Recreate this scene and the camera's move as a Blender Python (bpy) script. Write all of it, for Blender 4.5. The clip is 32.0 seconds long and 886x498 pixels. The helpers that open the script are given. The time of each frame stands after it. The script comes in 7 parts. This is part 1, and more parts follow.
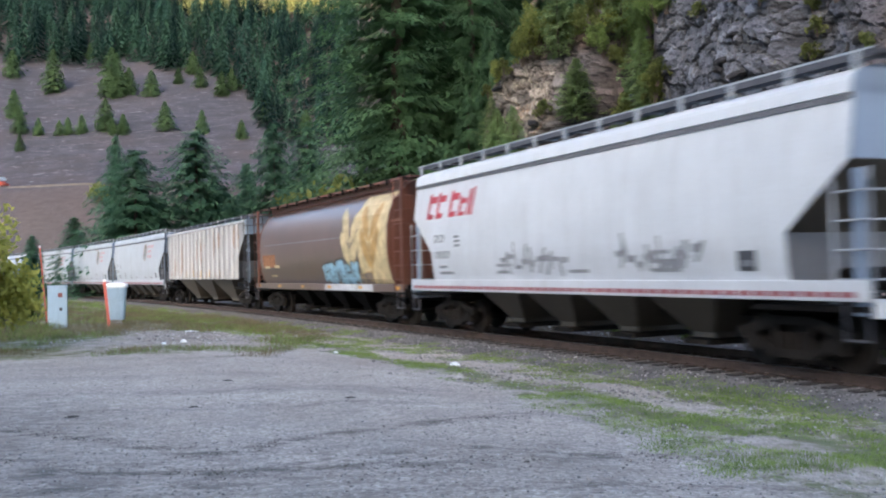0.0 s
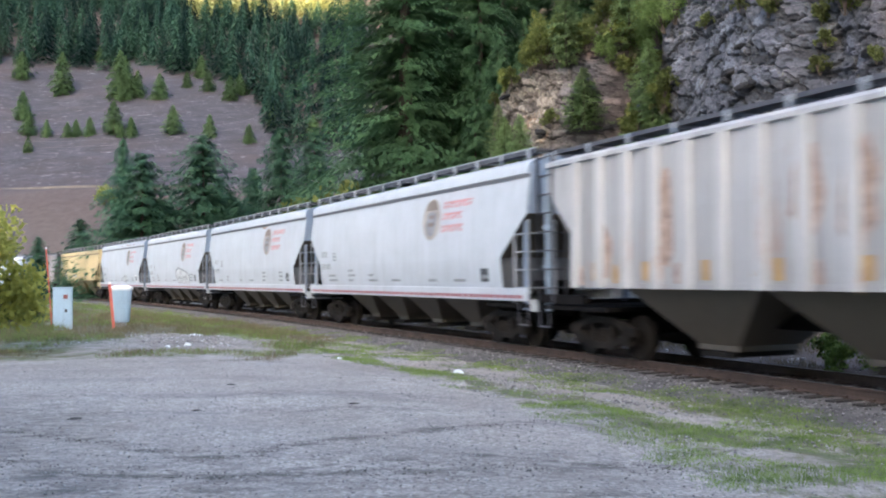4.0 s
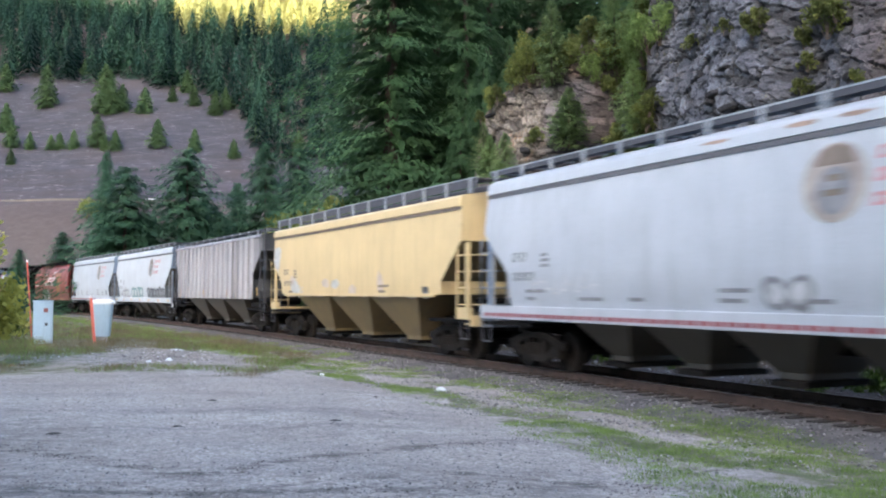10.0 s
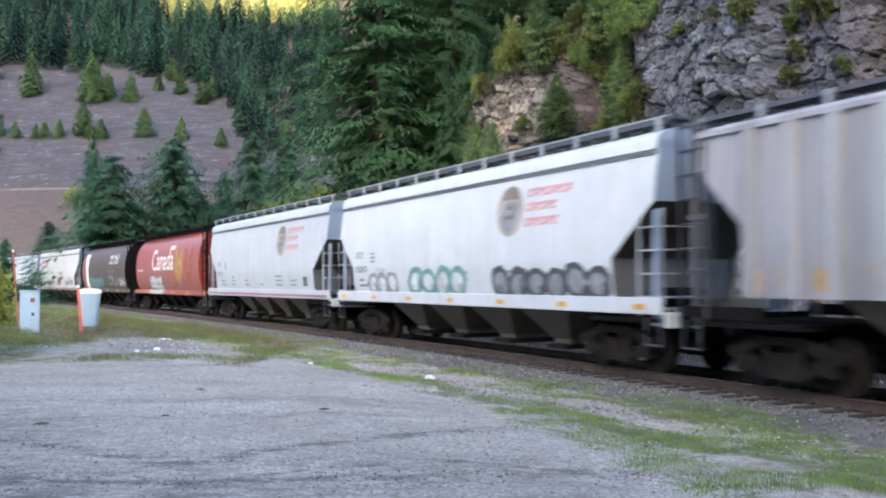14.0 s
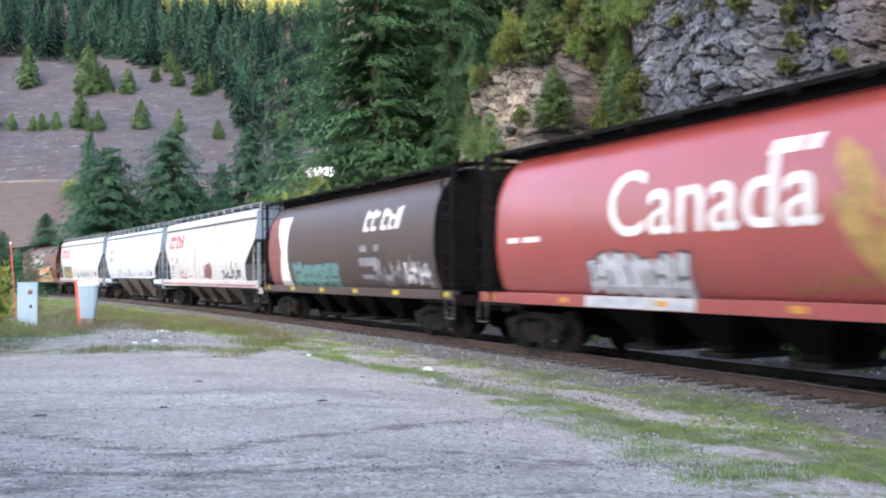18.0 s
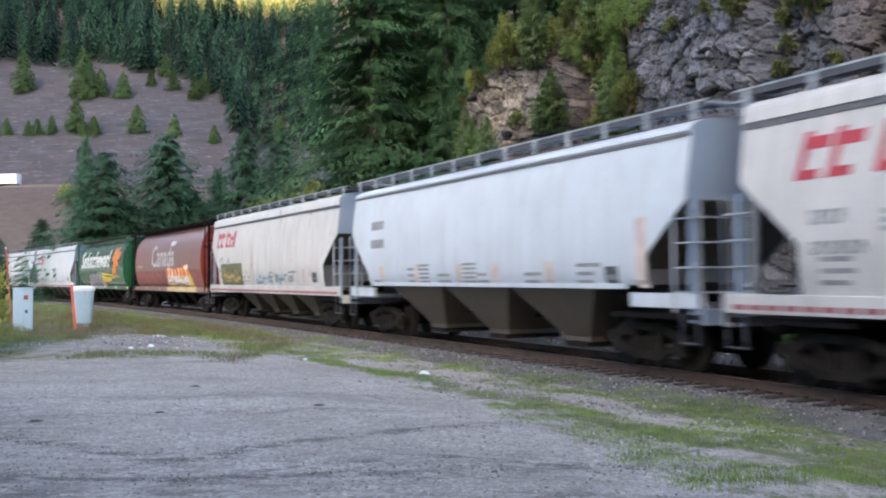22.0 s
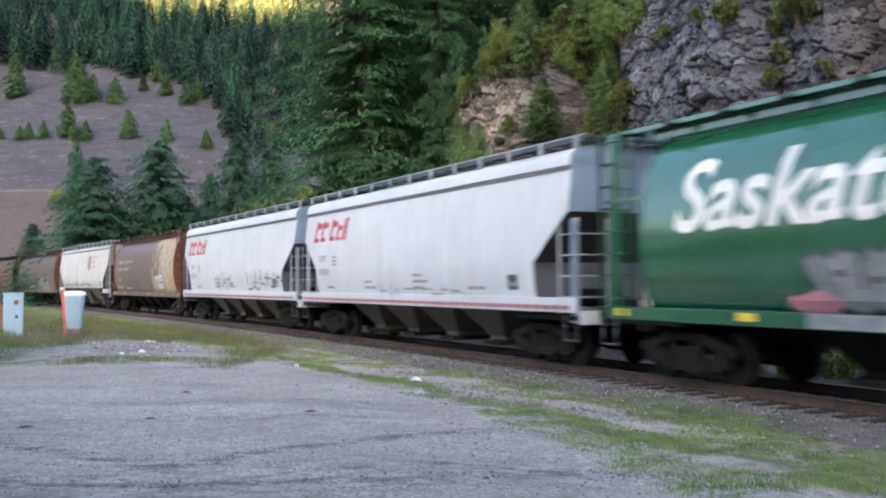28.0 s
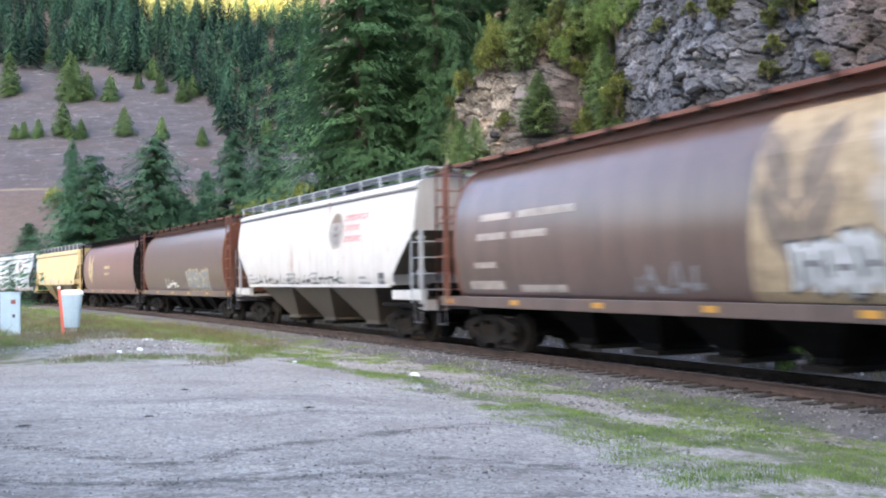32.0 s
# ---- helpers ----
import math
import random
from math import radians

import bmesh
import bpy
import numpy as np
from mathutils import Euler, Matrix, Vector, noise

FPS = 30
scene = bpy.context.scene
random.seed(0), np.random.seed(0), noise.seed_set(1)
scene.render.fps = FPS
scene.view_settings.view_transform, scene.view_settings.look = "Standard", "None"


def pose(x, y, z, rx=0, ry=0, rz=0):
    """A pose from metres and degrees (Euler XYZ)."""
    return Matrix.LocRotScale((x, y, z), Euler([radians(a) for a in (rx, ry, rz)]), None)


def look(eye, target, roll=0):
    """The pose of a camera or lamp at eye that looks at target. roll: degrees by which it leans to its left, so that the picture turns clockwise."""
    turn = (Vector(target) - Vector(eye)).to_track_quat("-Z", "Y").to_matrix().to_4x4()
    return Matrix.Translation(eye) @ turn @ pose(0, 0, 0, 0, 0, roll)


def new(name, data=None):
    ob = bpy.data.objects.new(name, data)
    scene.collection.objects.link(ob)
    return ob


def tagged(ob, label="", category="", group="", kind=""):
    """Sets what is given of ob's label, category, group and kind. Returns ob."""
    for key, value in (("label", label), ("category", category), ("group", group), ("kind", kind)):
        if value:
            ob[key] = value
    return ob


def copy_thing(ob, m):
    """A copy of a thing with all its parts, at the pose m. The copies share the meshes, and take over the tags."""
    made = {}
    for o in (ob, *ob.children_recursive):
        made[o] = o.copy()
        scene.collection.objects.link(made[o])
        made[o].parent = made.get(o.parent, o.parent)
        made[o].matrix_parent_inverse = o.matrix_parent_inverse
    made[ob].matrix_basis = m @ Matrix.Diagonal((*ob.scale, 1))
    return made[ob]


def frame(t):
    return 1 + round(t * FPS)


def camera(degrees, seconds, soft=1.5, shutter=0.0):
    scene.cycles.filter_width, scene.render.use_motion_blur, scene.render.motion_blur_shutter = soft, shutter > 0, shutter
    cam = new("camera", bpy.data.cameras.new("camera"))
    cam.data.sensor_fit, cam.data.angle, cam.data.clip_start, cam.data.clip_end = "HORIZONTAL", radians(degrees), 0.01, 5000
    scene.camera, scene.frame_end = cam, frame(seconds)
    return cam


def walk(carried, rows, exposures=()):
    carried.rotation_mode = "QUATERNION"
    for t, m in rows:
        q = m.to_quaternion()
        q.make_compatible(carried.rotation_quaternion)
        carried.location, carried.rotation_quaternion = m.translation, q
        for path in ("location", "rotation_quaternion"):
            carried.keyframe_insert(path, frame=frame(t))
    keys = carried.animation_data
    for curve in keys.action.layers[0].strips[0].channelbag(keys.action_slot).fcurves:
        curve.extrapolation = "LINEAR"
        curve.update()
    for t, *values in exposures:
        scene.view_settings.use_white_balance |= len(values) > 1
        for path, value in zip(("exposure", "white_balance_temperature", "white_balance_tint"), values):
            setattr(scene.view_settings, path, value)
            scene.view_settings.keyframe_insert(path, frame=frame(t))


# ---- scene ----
# Camera: held by hand at one spot, it only turns. Rows: seconds, yaw, pitch, roll.
EYE = (0.0, 0.0, 1.80)
TURNS = [
    (0.0, 0.05, 1.14, 1.44), (0.5, 0.03, 1.13, 1.55), (1.0, 0.00, 1.19, 1.45), (1.5, 0.21, 1.25, 1.44),
    (2.0, 0.25, 1.45, 1.35), (2.5, 0.10, 1.51, 1.30), (3.0, -0.13, 1.47, 1.30), (3.5, 0.21, 1.61, 0.92),
    (5.5, 0.16, 1.42, 0.08), (6.0, 0.30, 1.43, 0.20), (6.5, 0.33, 1.64, 0.30), (7.0, 0.20, 1.58, 0.37),
    (7.5, 0.27, 1.47, 0.31), (8.0, 0.26, 1.53, 0.40), (8.5, -0.15, 1.88, 0.46), (9.0, -0.34, 2.17, 0.27),
    (9.5, -0.77, 2.45, 0.02), (10.0, -0.63, 2.61, 0.03), (10.5, -0.47, 2.50, 0.11), (11.0, -0.47, 2.43, 0.11),
    (11.5, -0.73, 2.31, 0.12), (12.0, -0.75, 1.91, 0.19), (12.5, -1.08, 1.82, 0.21), (13.0, -1.08, 1.92, 0.21),
    (13.5, -1.20, 1.72, 0.29), (14.0, -1.33, 1.90, 0.24), (14.5, -1.55, 1.50, 0.21), (16.5, -0.98, 2.02, 0.17),
    (17.0, -1.41, 1.83, 0.15), (17.5, -1.44, 1.50, 0.31), (18.0, -1.46, 1.40, 0.30), (18.5, -1.41, 1.71, 0.41),
    (19.0, -1.64, 1.74, 0.26), (19.5, -1.63, 1.56, 0.20), (20.0, -1.43, 1.27, 0.18), (20.5, -1.49, 1.17, 0.41),
    (21.0, -1.68, 1.32, 0.38), (21.5, -1.69, 1.38, 0.50), (22.0, -1.68, 1.63, 0.48), (22.5, -1.73, 1.54, 0.33),
    (23.0, -1.66, 1.33, 0.42), (23.5, -1.76, 1.42, 0.43), (24.0, -1.85, 1.37, 0.40), (24.5, -1.80, 1.37, 0.45),
    (26.5, -3.20, 1.84, 0.20), (27.0, -2.76, 1.73, 0.39), (27.5, -2.26, 1.83, 0.33), (28.0, -2.16, 2.00, 0.32),
    (28.5, -2.21, 1.72, 0.38), (29.0, -2.14, 1.63, 0.48), (29.5, -2.17, 1.67, 0.43), (30.0, -2.19, 1.57, 0.54),
    (30.5, -2.20, 1.54, 0.66), (31.0, -2.23, 1.78, 0.85), (31.5, -2.35, 1.71, 0.86), (32.0, -2.32, 1.71, 0.86),
]
EXPOSURES = [(0, 1.82), (1, 2.05), (2, 2.35), (3, 2.18), (6, 1.93), (9, 1.92), (10, 1.96), (11, 2.07), (12, 2.13), (13, 2.2), (14, 2.12), (17, 2.22), (18, 2.4), (19, 2.45), (20, 2.12), (21, 1.82),
             (24, 1.88), (25.5, 2.1), (27, 2.2), (28, 1.9), (29, 1.82), (30, 1.86), (31, 2.08), (32, 2.42)]
cam = camera(50.0, 32.0, soft=2.0, shutter=0.7)
walk(cam, [(t, pose(*EYE, 90 + p, r, y)) for t, y, p, r in TURNS], exposures=[(t, e + 0.17, float(np.interp(t, [0, 9, 12, 14, 17], [6500, 6480, 6000, 6350, 6500])), 11) for t, e in EXPOSURES])

# ---- light: a valley in shade under an open evening sky; the sun still reaches the far crest ----
SUN_ELEVATION, SUN_AZIMUTH = 10.0, 200.0
world = bpy.data.worlds.new("world")
scene.world = world
world.use_nodes = True
wn = world.node_tree.nodes
sky = wn.new("ShaderNodeTexSky")
sky.sky_type = "NISHITA"
sky.sun_disc = False
sky.sun_elevation = radians(24)
sky.sun_rotation = radians(SUN_AZIMUTH)
sky.air_density, sky.dust_density, sky.ozone_density = 1.0, 2.5, 1.0
wn["Background"].inputs["Strength"].default_value = 0.15
world.node_tree.links.new(sky.outputs["Color"], wn["Background"].inputs["Color"])
sun = new("sun", bpy.data.lights.new("sun", "SUN"))
sun.data.energy, sun.data.angle, sun.data.color = 5.0, radians(0.6), (1.0, 0.84, 0.50)
az, el = radians(SUN_AZIMUTH), radians(SUN_ELEVATION)
sun.matrix_world = look((0, 0, 60), (-math.sin(az) * math.cos(el) * 10, -math.cos(az) * math.cos(el) * 10, 60 - math.sin(el) * 10))
# ---- small tools ----
rng = random.Random(7)


class Geo:
    """Vertices and faces of one mesh, gathered from simple shapes."""

    def __init__(self):
        self.v, self.f, self.m, self.mat = [], [], [], 0

    def add(self, verts, faces):
        n = len(self.v)
        self.v += verts
        self.f += [tuple(i + n for i in f) for f in faces]
        self.m += [self.mat] * len(faces)
        return self

    def box(self, x0, x1, y0, y1, z0, z1, c=0.0):
        """A block; c cuts its edges."""
        if c <= 0:
            vs = [(x, y, z) for z in (z0, z1) for x, y in ((x0, y0), (x1, y0), (x1, y1), (x0, y1))]
            return self.add(vs, [(3, 2, 1, 0), (4, 5, 6, 7), (0, 1, 5, 4), (1, 2, 6, 5), (2, 3, 7, 6), (3, 0, 4, 7)])
        rings = []
        for z, k in ((z0, c), (z0 + c, 0), (z1 - c, 0), (z1, c)):
            a, b, p, q = x0 + k, x1 - k, y0 + k, y1 - k
            rings.append([(a + c, p, z), (b - c, p, z), (b, p + c, z), (b, q - c, z), (b - c, q, z), (a + c, q, z), (a, q - c, z), (a, p + c, z)])
        return self.loft(rings)

    def loft(self, rings, cap=True, closed=True):
        n = len(rings[0])
        vs = [p for r in rings for p in r]
        fs = []
        for i in range(len(rings) - 1):
            for j in range(n if closed else n - 1):
                k = (j + 1) % n
                fs.append((i * n + j, i * n + k, (i + 1) * n + k, (i + 1) * n + j))
        if cap:
            fs.append(tuple(range(n))[::-1])
            fs.append(tuple(range((len(rings) - 1) * n, len(rings) * n)))
        return self.add(vs, fs)

    def tube(self, a, b, r, n=6, r2=None):
        a, b = Vector(a), Vector(b)
        d = (b - a).normalized()
        u = d.orthogonal().normalized()
        w = d.cross(u)
        rings = []
        for p, rad in ((a, r), (b, r if r2 is None else r2)):
            rings.append([tuple(p + rad * (math.cos(t) * u + math.sin(t) * w)) for t in (2 * math.pi * i / n for i in range(n))])
        return self.loft(rings)

    def disc(self, cx, y0, y1, cz, r, n=20):
        """A short drum across the track."""
        rings = [[(cx + r * math.cos(2 * math.pi * i / n), y, cz + r * math.sin(2 * math.pi * i / n)) for i in range(n)] for y in (y0, y1)]
        return self.loft(rings)

    def prism(self, poly, y0, y1):
        """A polygon in x and z, made thick along y."""
        return self.loft([[(x, y0, z) for x, z in poly], [(x, y1, z) for x, z in poly]])

    def mesh(self, name, mats, smooth=False):
        me = bpy.data.meshes.new(name)
        me.from_pydata(self.v, [], self.f)
        for m in mats if isinstance(mats, (list, tuple)) else [mats]:
            me.materials.append(m)
        if any(self.m):
            me.polygons.foreach_set("material_index", self.m)
        bm = bmesh.new()
        bm.from_mesh(me)
        if len(me.polygons) < 20000:
            bmesh.ops.recalc_face_normals(bm, faces=bm.faces)
        bm.to_mesh(me)
        bm.free()
        if smooth:
            me.polygons.foreach_set("use_smooth", [True] * len(me.polygons))
            me.set_sharp_from_angle(angle=radians(35))
        return me


def part(name, geo, mats, parent=None, label="", smooth=False, at=None):
    """One mesh object, under a thing or a part."""
    ob = new(name, geo if isinstance(geo, bpy.types.Mesh) else geo.mesh(name, mats, smooth))
    ob.parent = parent
    if at is not None:
        ob.matrix_basis = at
    return tagged(ob, label)


def ramp(nt, fac, stops):
    n = nt.nodes.new("ShaderNodeValToRGB")
    while len(n.color_ramp.elements) < len(stops):
        n.color_ramp.elements.new(0.5)
    for e, (p, c) in zip(n.color_ramp.elements, stops):
        e.position, e.color = p, (*c, 1) if len(c) == 3 else c
    nt.links.new(fac, n.inputs["Fac"])
    return n.outputs["Color"]


def noise_of(nt, vec, scale, detail=4, rough=0.6, dist=0.0):
    n = nt.nodes.new("ShaderNodeTexNoise")
    n.inputs["Scale"].default_value, n.inputs["Detail"].default_value = scale, detail
    n.inputs["Roughness"].default_value, n.inputs["Distortion"].default_value = rough, dist
    nt.links.new(vec, n.inputs["Vector"])
    return n.outputs["Fac"]


def blend(nt, fac, a, b, mode="MIX"):
    n = nt.nodes.new("ShaderNodeMix")
    n.data_type, n.blend_type = "RGBA", mode
    for val, sock in ((fac, n.inputs[0]), (a, n.inputs[6]), (b, n.inputs[7])):
        if isinstance(val, bpy.types.NodeSocket):
            nt.links.new(val, sock)
        elif sock == n.inputs[0]:
            sock.default_value = val
        else:
            sock.default_value = (*val, 1)
    return n.outputs[2]


def stretch(nt, vec, sx, sy, sz):
    n = nt.nodes.new("ShaderNodeMapping")
    n.inputs["Scale"].default_value = (sx, sy, sz)
    nt.links.new(vec, n.inputs["Vector"])
    return n.outputs["Vector"]


def material(name, rough=0.6, metal=0.0):
    m = bpy.data.materials.new(name)
    m.use_nodes = True
    nt = m.node_tree
    b = nt.nodes["Principled BSDF"]
    b.inputs["Roughness"].default_value, b.inputs["Metallic"].default_value = rough, metal
    co = nt.nodes.new("ShaderNodeTexCoord").outputs["Object"]
    return m, nt, b, co


def relief(nt, b, height, strength=0.3, distance=0.02):
    n = nt.nodes.new("ShaderNodeBump")
    n.inputs["Strength"].default_value, n.inputs["Distance"].default_value = strength, distance
    nt.links.new(height, n.inputs["Height"])
    nt.links.new(n.outputs["Normal"], b.inputs["Normal"])


def plain(name, col, rough=0.6, metal=0.0, vary=0.25, scale=3.0, bump=0.15, gloss=0.5):
    """A surface of one colour with dirt at two scales."""
    m, nt, b, co = material(name, rough, metal)
    b.inputs["Specular IOR Level"].default_value = gloss
    a = noise_of(nt, co, scale, 5)
    f = noise_of(nt, co, scale * 14, 3)
    lo = tuple(c * (1 - vary) for c in col)
    hi = tuple(min(1, c * (1 + vary * 0.6)) for c in col)
    c1 = ramp(nt, a, [(0.3, lo), (0.7, hi)])
    c2 = ramp(nt, f, [(0.3, (1 - vary * 0.5,) * 3), (0.65, (1, 1, 1))])
    nt.links.new(blend(nt, 1.0, c1, c2, "MULTIPLY"), b.inputs["Base Color"])
    relief(nt, b, f, bump, 0.01)
    return m


def painted(name, col, grime=(0.10, 0.085, 0.07), dirt=0.5, rust=0.0, streak=1.0, rough=0.5, rust_col=(0.24, 0.09, 0.035), panel=0.0):
    """Weathered paint on a wagon: drawn-down streaks, dust low down the thing's own height, rust blooms."""
    m, nt, b, co = material(name, rough)
    if rough < 0.4:
        b.inputs["Specular IOR Level"].default_value, b.inputs["Coat Weight"].default_value, b.inputs["Coat Roughness"].default_value = 0.8, 1.0 if rough < 0.25 else 0.6, 0.12 if rough < 0.25 else 0.2
    big = noise_of(nt, co, 0.7, 4)
    st = noise_of(nt, stretch(nt, co, 3.2, 3.2, 0.16), 1.6, 6, 0.7)
    fine = noise_of(nt, co, 26, 3)
    c = ramp(nt, big, [(0.3, tuple(k * 0.86 for k in col)), (0.72, col)])
    c = blend(nt, 1.0, c, ramp(nt, fine, [(0.25, (0.9, 0.9, 0.9)), (0.6, (1, 1, 1))]), "MULTIPLY")
    if panel > 0:
        sx = nt.nodes.new("ShaderNodeSeparateXYZ")
        nt.links.new(co, sx.inputs[0])
        sn = nt.nodes.new("ShaderNodeMath")
        sn.operation = "SNAP"
        sn.inputs[1].default_value = 0.52
        nt.links.new(sx.outputs["X"], sn.inputs[0])
        wn_ = nt.nodes.new("ShaderNodeTexWhiteNoise")
        wn_.noise_dimensions = "1D"
        nt.links.new(sn.outputs[0], wn_.inputs["W"])
        c = blend(nt, 1.0, c, ramp(nt, wn_.outputs["Value"], [(0.0, (1 - panel, 1 - panel * 1.05, 1 - panel * 1.1)), (0.55, (1, 1, 1)), (1.0, (1.15, 1.15, 1.17))]), "MULTIPLY")
    smear = ramp(nt, st, [(0.5, (0, 0, 0)), (0.78, (dirt * streak,) * 3)])
    c = blend(nt, smear, c, grime)
    dust = nt.nodes.new("ShaderNodeMath")
    dust.operation = "MULTIPLY"
    sep = nt.nodes.new("ShaderNodeSeparateXYZ")
    nt.links.new(co, sep.inputs[0])
    low = nt.nodes.new("ShaderNodeMapRange")
    low.inputs["From Min"].default_value, low.inputs["From Max"].default_value = 2.6, 1.1
    nt.links.new(sep.outputs["Z"], low.inputs["Value"])
    nt.links.new(low.outputs["Result"], dust.inputs[0])
    nt.links.new(ramp(nt, noise_of(nt, stretch(nt, co, 1, 1, 0.5), 2.3, 6, 0.7), [(0.4, (0, 0, 0)), (0.8, (dirt * 0.8,) * 3)]), dust.inputs[1])
    c = blend(nt, dust.outputs[0], c, grime)
    if rust > 0:
        ru = noise_of(nt, stretch(nt, co, 1.0, 1.0, 0.35), 0.9, 7, 0.72, 0.4)
        c = blend(nt, ramp(nt, ru, [(0.62 - 0.14 * rust, (0, 0, 0)), (0.72 - 0.08 * rust, (0.9, 0.9, 0.9))]), c, rust_col)
    nt.links.new(c, b.inputs["Base Color"])
    relief(nt, b, noise_of(nt, co, 5, 3), 0.12, 0.02)
    return m


def foliage(name, dark, light, rough=0.65, scale=2.0):
    """Leaves or needles; each spray has its own tone."""
    m, nt, b, co = material(name, rough)
    isl = nt.nodes.new("ShaderNodeNewGeometry").outputs["Random Per Island"]
    obr = nt.nodes.new("ShaderNodeObjectInfo").outputs["Random"]
    c = ramp(nt, isl, [(0.0, dark), (1.0, light)])
    c = blend(nt, 0.6, c, ramp(nt, noise_of(nt, co, scale, 3), [(0.3, tuple(k * 0.7 for k in dark)), (0.7, tuple(min(1, k * 1.3) for k in light))]))
    hue = nt.nodes.new("ShaderNodeHueSaturation")
    mr = nt.nodes.new("ShaderNodeMapRange")
    mr.inputs["To Min"].default_value, mr.inputs["To Max"].default_value = 0.72, 1.25
    nt.links.new(obr, mr.inputs["Value"])
    nt.links.new(mr.outputs["Result"], hue.inputs["Value"])
    nt.links.new(c, hue.inputs["Color"])
    nt.links.new(hue.outputs["Color"], b.inputs["Base Color"])
    b.inputs["Specular IOR Level"].default_value = 0.2
    thin = nt.nodes.new("ShaderNodeBsdfTranslucent")
    nt.links.new(hue.outputs["Color"], thin.inputs["Color"])
    mix = nt.nodes.new("ShaderNodeMixShader")
    mix.inputs[0].default_value = 0.42
    nt.links.new(b.outputs[0], mix.inputs[1])
    nt.links.new(thin.outputs[0], mix.inputs[2])
    nt.links.new(mix.outputs[0], nt.nodes["Material Output"].inputs["Surface"])
    return m
# ---- materials of the track and the train ----
STEEL_DARK = plain("grimy_steel", (0.022, 0.0195, 0.018), 0.85, 0.0, 0.4, gloss=0.1)
STEEL_RUST = plain("rusty_steel", (0.085, 0.058, 0.047), 0.8, 0.2, 0.45, 2.0)
RAIL_TOP = plain("worn_rail_head", (0.30, 0.29, 0.29), 0.35, 0.9, 0.2)
TIE_WOOD = plain("old_tie_wood", (0.034, 0.028, 0.024), 0.9, 0, 0.5, 4.0, 0.5)
BALLAST = plain("ballast_stone", (0.15, 0.138, 0.132), 0.9, 0, 0.5, 1.5)
WHITE_PAINT = painted("white_wagon_paint", (0.465, 0.515, 0.575), dirt=0.24)
WHITE_OLD = painted("old_white_wagon_paint", (0.56, 0.565, 0.57), dirt=0.45, rust=0.12)
WHITE_BLUE = painted("pale_blue_white_paint", (0.53, 0.60, 0.68), dirt=0.25)
WHITE_BRIGHT = painted("clean_white_wagon_paint", (0.545, 0.59, 0.64), dirt=0.22)
# wagon ends: white paint darkened blue, the gap's shade put into the colour
END_SHADE = painted("shaded_end_paint", (0.21, 0.28, 0.39), dirt=0.25)
# dusty paint of the bays; on end slopes its dark colour stands for shade
HOPPER_GREY = painted("dusty_shaded_hopper_paint", (0.082, 0.071, 0.056), dirt=0.75)
RIB_PALE = painted("pale_ribbed_paint", (0.37, 0.375, 0.385), dirt=0.55, rust=0.2, rust_col=(0.34, 0.21, 0.14), panel=0.28)
RIB_GREY = painted("grey_ribbed_paint", (0.30, 0.295, 0.325), dirt=0.8, rust=0.05, rust_col=(0.28, 0.21, 0.19), panel=0.42)
YELLOW_PAINT = painted("cream_yellow_paint", (0.68, 0.54, 0.30), dirt=0.30)
# dusty yellow, darkened as well for shade under the wagon
YELLOW_DARK = painted("dusty_shaded_yellow_paint", (0.22, 0.165, 0.08), dirt=0.6)
BROWN_PAINT = painted("brown_wagon_paint", (0.130, 0.083, 0.072), grime=(0.070, 0.055, 0.05), dirt=0.5, rough=0.33)
# panel: vertical tone bands that stand for ring shadows along the barrel
BROWN_WARM = painted("warm_brown_wagon_paint", (0.128, 0.083, 0.072), grime=(0.055, 0.042, 0.038), dirt=0.85, rough=0.33, panel=0.30)
DARK_PAINT = painted("dark_brown_wagon_paint", (0.082, 0.058, 0.053), grime=(0.046, 0.035, 0.033), dirt=0.5, rough=0.44)
RED_PAINT = painted("red_wagon_paint", (0.36, 0.068, 0.060), grime=(0.16, 0.07, 0.06), dirt=0.4, rough=0.33)
MAROON_PAINT = painted("maroon_wagon_paint", (0.225, 0.118, 0.108), grime=(0.12, 0.07, 0.06), dirt=0.5, rough=0.33)
GREEN_PAINT = painted("green_wagon_paint", (0.012, 0.105, 0.052), grime=(0.03, 0.06, 0.045), dirt=0.35, rough=0.20)
RUST_END = painted("rusty_end_paint", (0.15, 0.055, 0.035), dirt=0.5)
RED_END = painted("red_end_paint", (0.25, 0.03, 0.022), dirt=0.5)
BLACK_STEEL = plain("black_frame_paint", (0.010, 0.009, 0.009), 0.8, 0.0, 0.4, gloss=0.08)
BOARD_GREY = plain("walkway_edge_paint", (0.075, 0.078, 0.095), 0.6, 0.1, 0.3)
EAVE_DARK = plain("eave_seal", (0.12, 0.125, 0.14), 0.6, 0, 0.3)
# bulkhead of the white wagons, darkened in colour for the opening's shade
BULKHEAD = painted("shaded_bulkhead_paint", (0.13, 0.145, 0.17), dirt=0.5)
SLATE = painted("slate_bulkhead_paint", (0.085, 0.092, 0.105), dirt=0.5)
LADDER_GREY = plain("grey_ladder_paint", (0.30, 0.33, 0.37), 0.55, 0.0, 0.25)
GALV = plain("galvanised_steel", (0.42, 0.45, 0.48), 0.5, 0.6, 0.25)
GRATING = plain("dark_grating", (0.075, 0.075, 0.085), 0.7, 0.3, 0.3)
